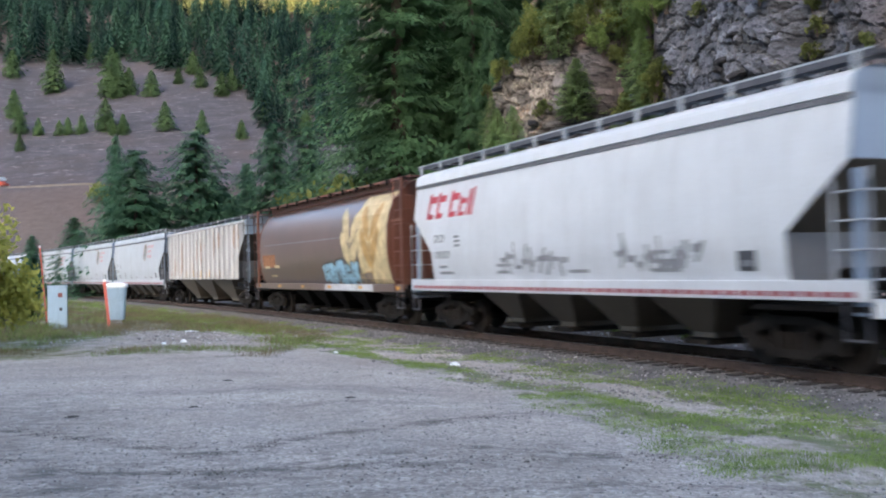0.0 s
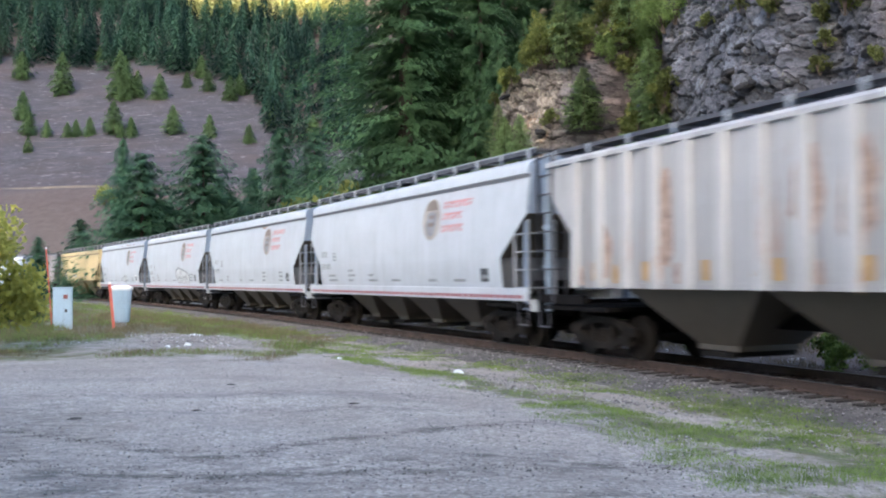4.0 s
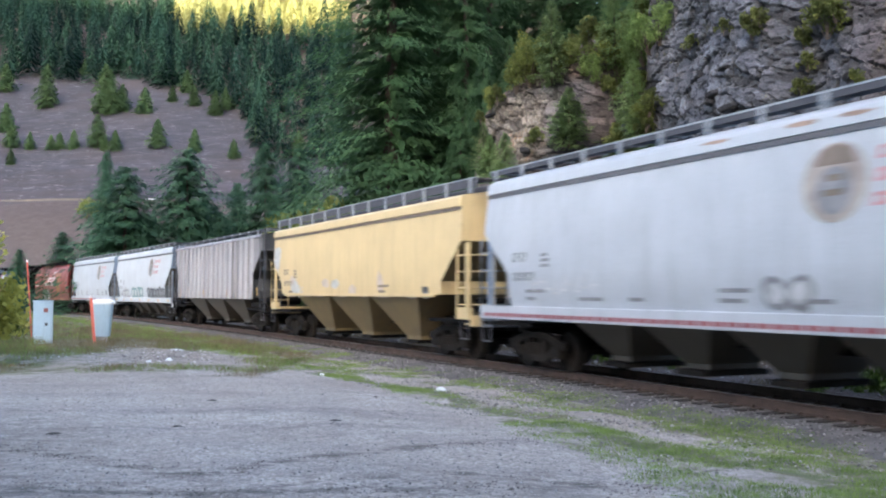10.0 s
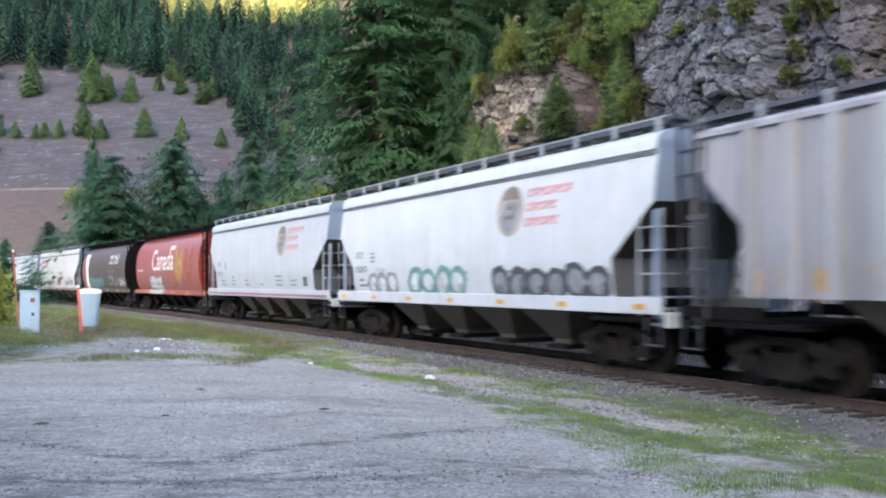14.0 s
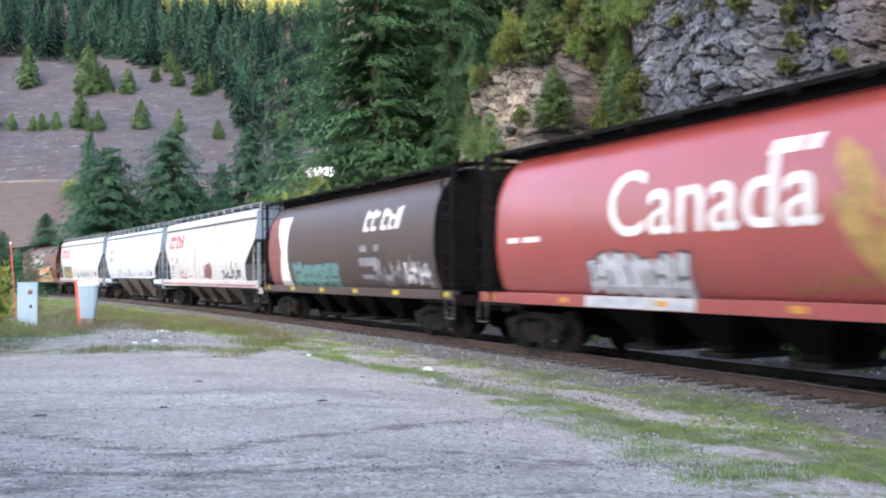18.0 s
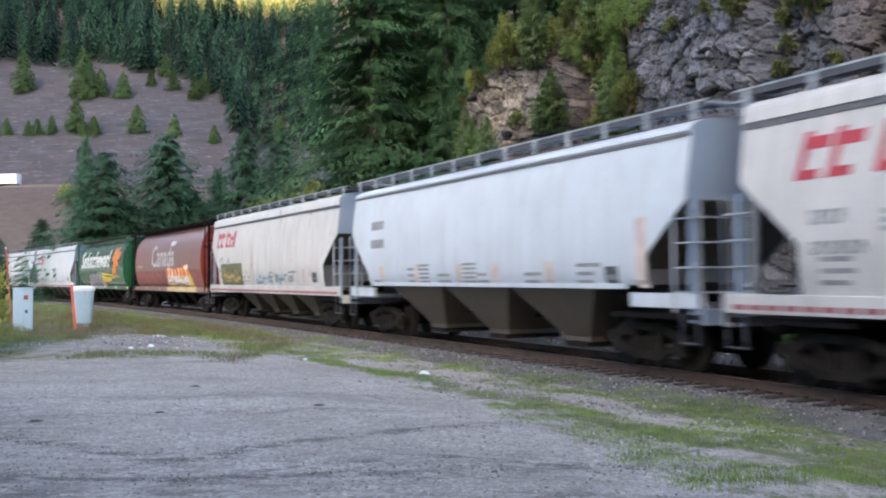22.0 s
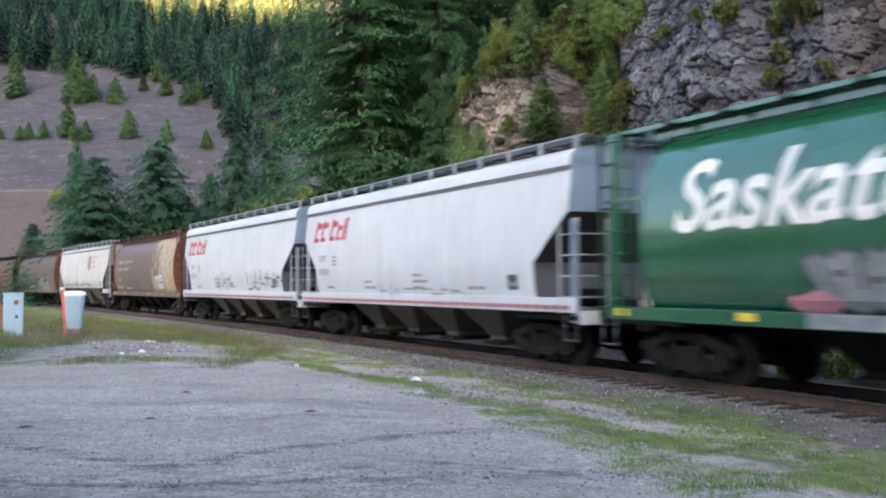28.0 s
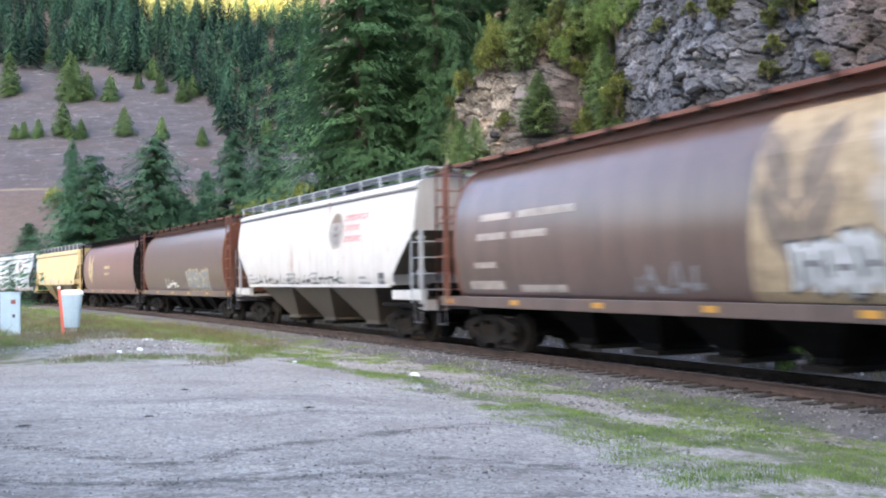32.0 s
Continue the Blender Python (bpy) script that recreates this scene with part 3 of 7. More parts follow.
def add_walkway(car, kind, L, mat):
    """The roof's running boards: two long ones, their edge angles and the end crossings."""
    Xw = L / 2 - 0.45
    z, y0 = BOARD[kind], 1.0 if kind != "c" else 0.9
    for sy in (-1, 1):
        part("running_board", Geo().box(-Xw, Xw, sy * y0 - 0.28, sy * y0 + 0.28, z, z + 0.035), [mat], car, "roof walkway of dark steel grating")
        ye = sy * (1.29 if kind != "c" else 1.19)
        part("board_edge", Geo().box(-Xw, Xw, ye - 0.012, ye + 0.012, z - (0.075 if kind in "wv" else 0.2 if kind == "y" else 0.03), z + 0.05), [BOARD_GREY if kind != "c" else mat], car)
        if kind in "wvy":
            part("board_rim", Geo().box(-Xw, Xw, sy * 1.30 - 0.014, sy * 1.30 + 0.014, z + 0.03, z + 0.06), [GALV], car)
        if kind == "c":
            a, b = sorted((sy * 0.91, sy * 0.96))
            part("roof_fascia", Geo().box(-Xw + 0.9, Xw - 0.9, a, b, 4.46, z - 0.002), [mat], car)
    for sx in (-1, 1):
        part("end_crossing", Geo().box(sx * Xw - 0.3, sx * Xw + 0.3, -0.72, 0.72, z - 0.002, z + 0.03), [mat], car)


BOARD = {"w": 4.78, "v": 4.78, "y": 4.76, "r": 4.58, "c": 4.66}
SUPPORT = {k: Geo().box(-0.045, 0.045, -0.03, 0.03, -0.26 if k in "wv" else -0.34 if k == "y" else -0.14, 0.045).box(-0.02, 0.02, 0.0, 0.6, -0.04, -0.005).mesh("board_support", [BLACK_STEEL if k == "c" else GALV]) for k in BOARD}


def add_supports(car, kind, L):
    """Legs that carry the running boards."""
    Xw = L / 2 - 0.75
    for i in range(13):
        x = -Xw + 2 * Xw * i / 12
        part("board_support", SUPPORT[kind], None, car, at=pose(x, -1.31, BOARD[kind]))
        part("board_support", SUPPORT[kind], None, car, at=pose(x, 1.31, BOARD[kind], 0, 0, 180))


def corner_ladder(sx, sy, E, across, z1, z0=1.12, w=0.64):
    """Rungs and stiles at a wagon's corner, along its side or across its end."""
    g = Geo()
    x, y = sx * (E + 0.02), sy * 1.55
    x2, y2 = (x, sy * (1.55 - 0.74)) if across else (sx * (E - w), y)
    for px_, py_ in ((x, y), (x2, y2)):
        g.box(px_ - 0.022, px_ + 0.022, py_ - 0.022, py_ + 0.022, z0, z1)
    for i in range(int((z1 - 1.45) / 0.43) + 1):
        g.tube((x, y, 1.48 + 0.43 * i), (x2, y2, 1.48 + 0.43 * i), 0.017, 6)
    return g


def bay_mesh(x, half_top, half_low, ztop, zlow, w):
    g = Geo()
    rings = []
    for h, ww, z in ((half_top, w, ztop), (half_low, w * 0.5, zlow), (half_low, w * 0.5, zlow - 0.10)):
        rings.append([(x - h, -ww, z), (x + h, -ww, z), (x + h, ww, z), (x - h, ww, z)])
    return g.loft(rings)


def frame_mesh(side):
    """A cast truck side frame with its springs and bearings."""
    g = Geo()
    y = side * 1.08
    a, b = y - 0.07, y + 0.07
    g.prism([(-1.22, 0.50), (-1.22, 0.66), (-0.95, 0.72), (-0.45, 0.88), (0.45, 0.88), (0.95, 0.72), (1.22, 0.66), (1.22, 0.50), (0.95, 0.52), (0.42, 0.74), (-0.42, 0.74), (-0.95, 0.52)], a, b)
    g.prism([(-0.98, 0.52), (-0.80, 0.58), (-0.42, 0.34), (0.42, 0.34), (0.80, 0.58), (0.98, 0.52), (0.46, 0.20), (-0.46, 0.20)], a, b)
    for x in (-0.42, 0.30):
        g.box(x, x + 0.12, a, b, 0.30, 0.78)
    for x in (-0.2, 0.0, 0.2):
        g.tube((x, y, 0.33), (x, y, 0.62), 0.075, 8)
    for x in (-0.9, 0.9):
        g.disc(x, a - 0.03 if side < 0 else b - 0.04, a + 0.04 if side < 0 else b + 0.03, 0.44, 0.13, 12)
        g.box(x - 0.16, x + 0.16, a, b, 0.30, 0.62)
    return g.mesh("side_frame", [STEEL_DARK])


def wheelset_mesh():
    g = Geo()
    g.disc(0, -1.05, 1.05, 0, 0.085, 10)
    for sy in (-1, 1):
        a, b = sorted((sy * 0.69, sy * 0.82))
        g.disc(0, a, b, 0, 0.45, 26)
        c, d = sorted((sy * 0.66, sy * 0.70))
        g.disc(0, c, d, 0, 0.48, 26)
        e, f = sorted((sy * 0.82, sy * 0.86))
        g.disc(0, e, f, 0, 0.16, 12)
    return g.mesh("wheelset", [STEEL_DARK], smooth=True)


FRAME_NEAR, FRAME_FAR, WHEELSET = frame_mesh(-1), frame_mesh(1), wheelset_mesh()
BOLSTER = Geo().box(-0.22, 0.22, -1.0, 1.0, 0.50, 0.78, 0.03).box(-0.16, 0.16, -0.2, 0.2, 0.78, 0.95).mesh("truck", [STEEL_DARK])
AXLES = []


def add_trucks(car, L):
    for sx in (-1, 1):
        truck = part("truck", BOLSTER, None, car, "grimy two-axle bogie", at=pose(sx * (L / 2 - 2.35), 0, 0))
        part("side_frame", FRAME_NEAR, None, truck)
        part("side_frame", FRAME_FAR, None, truck)
        for ax in (-0.9, 0.9):
            AXLES.append((part("wheelset", WHEELSET, None, truck, at=pose(ax, 0, 0.45)), ax))


# shapes painted on the near side; u runs along the wagon, v up
def painted_shape(car, kind, name, colour, polys, lift=0.008, label="", apart=True):
    if apart and len(polys) > 1:
        for poly in polys:
            painted_shape(car, kind, name, colour, [poly], lift, label)
        return
    g = Geo()
    for poly in polys:
        zs = [p[1] for p in poly]
        bm = bmesh.new()
        bm.faces.new([bm.verts.new((x, 0, z)) for x, z in poly])
        for z in profile_of(kind)[0]:
            if min(zs) < z < max(zs):
                bmesh.ops.bisect_plane(bm, geom=bm.verts[:] + bm.edges[:] + bm.faces[:], plane_co=(0, 0, z), plane_no=(0, 0, 1))
        bm.verts.index_update()
        g.add([(v.co.x, -side_w(kind, v.co.z) - lift, v.co.z) for v in bm.verts], [tuple(v.index for v in f.verts) for f in bm.faces])
        bm.free()
    return part(name, g, [DECAL[colour]], car, label)


def bar(x, z, w, h, lean=0.0):
    return [(x, z), (x + w, z), (x + w + lean * h, z + h), (x + lean * h, z + h)]


def oval(x, z, rx, rz, n=18):
    return [(x + rx * math.cos(2 * math.pi * i / n), z + rz * math.sin(2 * math.pi * i / n)) for i in range(n)]


def blob(r, x, z, rx, rz, n=14, rough=0.25):
    return [(x + rx * (1 + rough * r.uniform(-1, 1)) * math.cos(2 * math.pi * i / n), z + rz * (1 + rough * r.uniform(-1, 1)) * math.sin(2 * math.pi * i / n)) for i in range(n)]


def scrawl(car, kind, r, x, z, w, h, colour, second, n=5, lift=0.010):
    """A spray-painted tag of thick strokes that spells nothing."""
    for i in range(n):
        cx, cw = x + w * (i + 0.5) / n, w / n * 0.56
        lean = r.uniform(-0.2, 0.3)
        top, foot = r.uniform(0.85, 1.08), r.uniform(-0.04, 0.1)
        # an uneven block with notches, a darker rim behind it and slits in it
        block = [(-1, foot), (-0.25, foot + r.uniform(0, 0.12)), (0.1, foot + r.uniform(0.05, 0.25)), (0.5, foot - 0.03), (1.05, foot + r.uniform(0, 0.15)), (0.85, 0.5 + r.uniform(-0.1, 0.1)), (1.1, top - r.uniform(0, 0.2)),
                 (0.3, top + 0.03), (0.05, top - r.uniform(0.08, 0.25)), (-0.4, top), (-1.1, top - r.uniform(0, 0.15)), (-0.8, 0.5 + r.uniform(-0.12, 0.12))]
        shape = [(cx + u * cw * r.uniform(0.9, 1.1) + lean * v * h, z + v * h) for u, v in block]
        mx, mz = cx + lean * 0.5 * h, z + h * 0.5
        k = 0.002 * (i % 2)
        painted_shape(car, kind, "graffiti_rim", second, [[(mx + (p - mx) * 1.16, mz + (q - mz) * 1.12) for p, q in shape]], lift + k)
        painted_shape(car, kind, "graffiti", colour, [shape], lift + 0.004 + k)
        slits = [bar(cx - cw * r.uniform(0.3, 0.5) + lean * 0.3 * h, z + h * r.uniform(0.25, 0.4), cw * 0.2, h * r.uniform(0.3, 0.5), lean + r.uniform(-0.2, 0.2))]
        if r.random() < 0.75:
            slits.append(bar(cx + cw * 0.1 + lean * 0.4 * h, z + h * r.uniform(0.3, 0.55), cw * r.uniform(0.4, 0.6), h * 0.10, lean))
        painted_shape(car, kind, "graffiti_stroke", second, slits, lift + 0.008 + k)


def bubble_tag(car, kind, r, x, z, w, h, rim, fill, n=5, lift=0.010):
    """Rounded spray-paint humps, each with a field of a second colour; they spell nothing."""
    for i in range(n):
        cx, cw = x + w * (i + 0.5) / n, w / n * 0.60
        hh, up = h * r.uniform(0.42, 0.55), h * r.uniform(0.42, 0.52)
        k = 0.002 * (i % 2)
        lean = r.uniform(-0.15, 0.3)
        for name, colour, e, up_by in (("graffiti_rim", rim, 1.0, 0), ("graffiti", fill, 0.62, 0.004)):
            ring = blob(r, 0, 0, cw * e, hh * e, 14, 0.10)
            painted_shape(car, kind, name, colour, [[(cx + u + lean * v, z + up + v) for u, v in ring]], lift + up_by + k)
        if r.random() < 0.7:
            painted_shape(car, kind, "graffiti_stroke", rim, [bar(cx + cw * r.uniform(-0.2, 0.4), z, cw * 0.22, h * r.uniform(0.4, 0.8), r.uniform(-0.3, 0.3))], lift + 0.011)


def strokes(car, kind, r, x, z, w, h, colour, n=7, lift=0.010, thin=1.0):
    """Thin scribbled spray lines."""
    out = []
    for i in range(n):
        cx = x + w * i / n
        t = h * r.uniform(0.10, 0.18) * thin
        out.append(bar(cx, z + h * r.uniform(0, 0.5), w / n * r.uniform(0.7, 1.15), t, r.uniform(-0.5, 0.5)))
        out.append(bar(cx + r.uniform(0, 0.1), z + h * r.uniform(0, 0.3), t * 0.8, h * r.uniform(0.35, 0.7), r.uniform(-0.4, 0.6)))
    painted_shape(car, kind, "graffiti", colour, out, lift)


def lettering(car, kind, text, size, x, z, colour, shear=0.0, lift=0.010, bold=0.0):
    cu = bpy.data.curves.new("lettering", "FONT")
    cu.body, cu.size, cu.shear, cu.offset = text, size, shear, bold
    tmp = bpy.data.objects.new("lettering", cu)
    me = bpy.data.meshes.new_from_object(tmp)
    bpy.data.objects.remove(tmp)
    bm = bmesh.new()
    bm.from_mesh(me)
    for zk in profile_of(kind)[0]:
        bmesh.ops.bisect_plane(bm, geom=bm.verts[:] + bm.edges[:] + bm.faces[:], plane_co=(0, zk - z, 0), plane_no=(0, 1, 0))
    for v in bm.verts:
        px, pz = x + v.co.x, z + v.co.y
        v.co = (px, -side_w(kind, pz) - lift, pz)
    bm.to_mesh(me)
    bm.free()
    me.materials.append(DECAL[colour])
    return part("lettering", me, None, car)


def brand_shapes(car, kind, x, z, h, colour):
    """The owner's name as plain leaning shapes: two large, four small."""
    polys, cx = [], x
    for w, hh in ((0.74, 1), (0.74, 1), (0.24, 0), (0.74, 1), (0.60, 0.72), (0.20, 0.95), (0.20, 1)):
        if hh:
            stem = min(w, 0.22) * h
            polys.append(bar(cx, z, stem, hh * h, 0.25))
            if w > 0.3:
                polys.append(bar(cx + stem * 1.02 + 0.25 * hh * h * 0.62, z + hh * h * 0.62, w * h - stem, hh * h * 0.26, 0.25))
                polys.append(bar(cx + stem * 1.02, z, w * h * 0.5, hh * h * 0.2, 0.25))
        cx += (w + 0.09) * h
    painted_shape(car, kind, "brand_mark", colour, polys, 0.010)


def shield_logo(car, kind, x, z):
    painted_shape(car, kind, "shield", "taupe", [oval(x, z, 0.60, 0.60)], 0.008)
    painted_shape(car, kind, "shield_field", "grey", [oval(x, z - 0.12, 0.36, 0.36)], 0.013)
    painted_shape(car, kind, "shield_top", "umber", [[(x - 0.38, z + 0.26), (x + 0.38, z + 0.26), (x + 0.28, z + 0.50), (x, z + 0.57), (x - 0.28, z + 0.50)]], 0.014)
    painted_shape(car, kind, "shield_bar", "umber", [bar(x - 0.18, z - 0.2, 0.36, 0.1), bar(x - 0.14, z + 0.02, 0.28, 0.1)], 0.017)
    for dx, dz, w, n in ((0.74, 0.26, 1.75, 8), (0.72, -0.06, 1.20, 7), (0.68, -0.40, 1.35, 7)):
        step = w / n
        marks = []
        for q in range(n):
            a = x + dx + step * q
            marks += [bar(a, z + dz, step * 0.34, 0.19, 0.2), bar(a + step * 0.36 + 0.028, z + dz + 0.13, step * 0.42, 0.06, 0.2), bar(a + step * 0.36 + 0.01 * (q % 3), z + dz + 0.045 * (q % 3), step * 0.42, 0.05, 0.2)]
        painted_shape(car, kind, "brand_bar", "coral", marks, 0.010, apart=False)


def data_bars(car, kind, r, X, colour="grey", n=6, left=True):
    polys = []
    if left:
        for z, n_marks, h in ((2.50, 4, 0.22), (2.06, 6, 0.20)):
            for q in range(n_marks):
                a = -X + 1.48 + 0.17 * q
                polys += [bar(a, z, 0.045, h), bar(a + 0.045, z + h - 0.05, 0.08, 0.05), bar(a + 0.045, z + 0.5 * h * (q % 2), 0.08, 0.05), bar(a + 0.095, z + 0.02, 0.03, h * (0.5 + 0.5 * (q % 2)) - 0.02)]
        polys += [bar(-X + 2.75, 2.36, 0.34, 0.07), bar(-X + 2.75, 2.48, 0.34, 0.07), bar(-X + 2.75, 2.60, 0.28, 0.07)]
    for i in range(n):
        x = -X + 1.6 + (2 * X - 3.4) * (i + 0.3 * r.random()) / n
        for k in range(r.randint(1, 3)):
            polys.append(bar(x, 1.62 + 0.17 * k, r.uniform(0.4, 0.9), 0.075))
    painted_shape(car, kind, "data_stencil", colour, polys, 0.009)
    painted_shape(car, kind, "test_panel", "dark", [bar(X - 2.35, 1.62, 0.42, 0.34)], 0.009)
    painted_shape(car, kind, "test_panel_field", "grey", [bar(X - 2.25, 1.70, 0.22, 0.10)], 0.013)


RIB_POST = {2: painted("pale_rib_paint", (0.49, 0.50, 0.51), dirt=0.45, rust=0.2, rust_col=(0.36, 0.17, 0.09)), 8: painted("grey_rib_paint", (0.355, 0.36, 0.39), dirt=0.7, panel=0.4)}


def hopper_car(i, kind, L, mats, label):
    """mats: side, roof, end, under, walk."""
    side, roof, end, under, walk_m = mats
    car = tagged(new("hopper_car"), label, "freight car", "wagons of the train")
    r = random.Random(100 + i)
    X = HALF_SIDES[i]
    g = body_mesh(kind, X)
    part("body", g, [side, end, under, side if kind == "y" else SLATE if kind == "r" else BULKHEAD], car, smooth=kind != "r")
    Xr = X + (0.0 if kind != "c" else 0.03)
    part("roof", roof_mesh(kind, Xr), [roof, end], car)
    add_walkway(car, kind, L, walk_m)
    add_supports(car, kind, L)
    part("trough_hatch", Geo().box(-X + 0.5, X - 0.5, -0.42, 0.42, BOARD[kind] - 0.34, BOARD[kind] - 0.02 if kind != "c" else BOARD[kind] + 0.03, 0.04), [GRATING], car, "long dark roof hatch")
    if kind in "wvy":
        for sy in (-1, 1):
            zt = 4.06 if kind == "y" else 4.20 if kind == "w" else 4.275
            w = side_w(kind, zt - 0.03)
            part("eave_seal", Geo().box(-X + 0.03, X - 0.03, *sorted((sy * (w - 0.02), sy * (w + 0.03))), zt - (0.06 if kind == "v" else 0.085), zt), [EAVE_DARK if kind != "y" else DECAL["umber"]], car, "dark line under the roof edge")
    E = L / 2 - 0.42
    # side sills
    if kind in "cw":
        h0 = 1.07 if kind == "c" else 1.16
        for sy in (-1, 1):
            y = sy * (1.50 if kind == "c" else 1.60)
            a, b = sorted((y, y - sy * 0.10))
            part("side_sill", Geo().box(-E, E, a, b, h0, h0 + (0.25 if kind == "c" else 0.31), 0.01), [side], car)
    else:
        for sy in (-1, 1):
            a, b = sorted((sy * 1.60, sy * 1.50))
            part("side_sill", Geo().box(-E + 2.0, E - 2.0, a, b, profile_of(kind)[0][0] - 0.07, profile_of(kind)[0][0] + 0.03), [side], car)
            for sx in (-1, 1):
                p, q = sorted((sx * E, sx * (E - (0.75 if kind == "y" else 1.9))))
                part("end_sill_beam", Geo().box(p, q, sy * 1.48 - 0.06, sy * 1.48 + 0.06, *((1.10, 1.40) if kind == "y" else (1.20, 1.46) if kind == "v" else (1.14, 1.34))), [side if kind in "yv" else BLACK_STEEL], car)
    # centre sill, end platforms
    part("centre_sill", Geo().box(-E, E, -0.26, 0.26, 0.78, 1.10), [BLACK_STEEL], car)
    for sx in (-1, 1):
        a, b = sorted((sx * E, sx * (X - KIND[kind]["cut"] - 0.9)))
        part("end_platform", Geo().box(a, b, -1.5, 1.5, 1.00, 1.09), [BLACK_STEEL], car)
        a, b = sorted((sx * E, sx * (E + 0.10)))
        part("end_sill", Geo().box(a, b, -1.52, 1.52, 0.92, 1.20, 0.01), [side if kind in "wy" else end if kind == "v" else BLACK_STEEL], car)
        part("coupler", Geo().box(*sorted((sx * E, sx * (L / 2 - 0.02))), -0.12, 0.12, 0.78, 1.02, 0.03).box(*sorted((sx * (L / 2 - 0.30), sx * (L / 2 + 0.03))), -0.20, 0.20, 0.74, 1.06, 0.05), [STEEL_DARK], car)
        for sy in (-1, 1):
            yy = sy * 1.44
            top = BOARD[kind] - 0.02
            xp = sx * (E - 0.06)
            post = Geo().box(xp - sx * 0.20 - 0.065, xp - sx * 0.20 + 0.065, yy - 0.05, yy + 0.05, 0.95, 3.1 if kind in "wyv" else top)
            if kind == "c":
                post.box(*sorted((xp, sx * X)), yy - 0.03, yy + 0.03, 3.3, 3.38)
            if kind in "rv":
                post.box(*sorted((xp, sx * (X - 0.1))), yy - 0.03, yy + 0.03, 2.85, 2.93)
                post.box(*sorted((xp, sx * (X - 0.1))), yy - 0.03, yy + 0.03, 1.95, 2.01)
            frame_m = BLACK_STEEL if end in (RED_END, BLACK_STEEL) else end
            part("end_post", post, [end if kind != "c" else frame_m], car)
            rail_m = LADDER_GREY if kind in "wv" else side if kind == "y" else BOARD_GREY if kind == "r" else frame_m
            part("ladder", corner_ladder(sx, sy, E, False, 2.95 if kind in "wvy" else top), [rail_m], car, "side ladder")
            part("ladder", corner_ladder(sx, sy, E, True, 3.1 if kind in "wvy" else top), [rail_m], car, "end ladder")
            step = Geo()
            for q in (0.46, 0.04):
                step.box(*sorted((sx * (E - q - 0.012), sx * (E - q + 0.012))), sy * 1.55 - 0.015, sy * 1.55 + 0.015, 0.60, 1.10)
            step.box(*sorted((sx * (E - 0.47), sx * (E - 0.03))), sy * 1.55 - 0.03, sy * 1.55 + 0.03, 0.58, 0.61)
            part("stirrup_step", step, [BOARD_GREY], car)
    # brake gear at one end
    part("brake_reservoir", Geo().tube((E - 1.35, -0.55, 1.45), (E - 1.35, 0.55, 1.45), 0.20, 12), [BLACK_STEEL], car, smooth=True)
    # discharge bays
    nb = 4 if kind == "c" else 3 if kind in "rvy" else 4
    span = X - (2.8 if kind in "rvy" else 3.2)
    step = 2 * span / nb
    deep = kind in "rvy"
    for k in range(nb):
        x = -span + step * (k + 0.5)
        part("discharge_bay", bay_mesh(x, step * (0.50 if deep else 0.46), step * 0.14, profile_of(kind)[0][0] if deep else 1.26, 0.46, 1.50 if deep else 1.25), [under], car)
        part("discharge_gate", Geo().box(x - 0.4, x + 0.4, -0.8, 0.8, 0.24, 0.34), [STEEL_DARK], car)
    add_trucks(car, L)
    if kind == "r":
        ribs = 17
        for k in range(ribs):
            x = -(X - 1.25) + 2 * (X - 1.25) * k / (ribs - 1)
            lo = 1.5
            for sy in (-1, 1):
                y = sy * 1.575
                part("side_rib", Geo().loft([[(x - 0.15, y, z), (x - 0.11, y + sy * 0.10 - sy * 0.04 * (z > 3), z), (x + 0.11, y + sy * 0.10 - sy * 0.04 * (z > 3), z), (x + 0.15, y, z)] for z in (lo, 4.22)]), [RIB_POST[i]], car)
    return car, X, r


MW = (WHITE_PAINT, WHITE_PAINT, END_SHADE, HOPPER_GREY, GRATING)
MB = (WHITE_BRIGHT, WHITE_BRIGHT, END_SHADE, HOPPER_GREY, GRATING)
MO = (WHITE_OLD, WHITE_OLD, END_SHADE, HOPPER_GREY, GRATING)


STRIPE = {c: Geo().box(-0.14, 0.14, -0.013, 0.0, 0, 0.085).mesh("reflective_strip", [DECAL[c]]) for c in ("rose",)}
REFLECTOR_YELLOW = Geo().box(-0.20, 0.20, -0.012, 0, 0, 0.13).mesh("reflector", [DECAL["yellow"]])
AMBER = Geo().box(-0.17, 0.17, -0.012, 0, 0, 0.11).mesh("reflector", [DECAL["amber"]])


def stripe(car, kind, L, colour="rose", n=46):
    E = L / 2 - 0.8
    for k in range(n):
        part("reflective_strip", STRIPE[colour], None, car, "faded red reflective strip", at=pose(-E + 2 * E * k / (n - 1), -1.599, 1.22))


def reflectors(car, L, y, n=6, z=1.15, mesh=AMBER, label="amber reflector"):
    for k in range(n):
        part("reflector", mesh, None, car, label, at=pose(-(L / 2 - 1.0) + (L - 2.0) * k / (n - 1), -y, z))


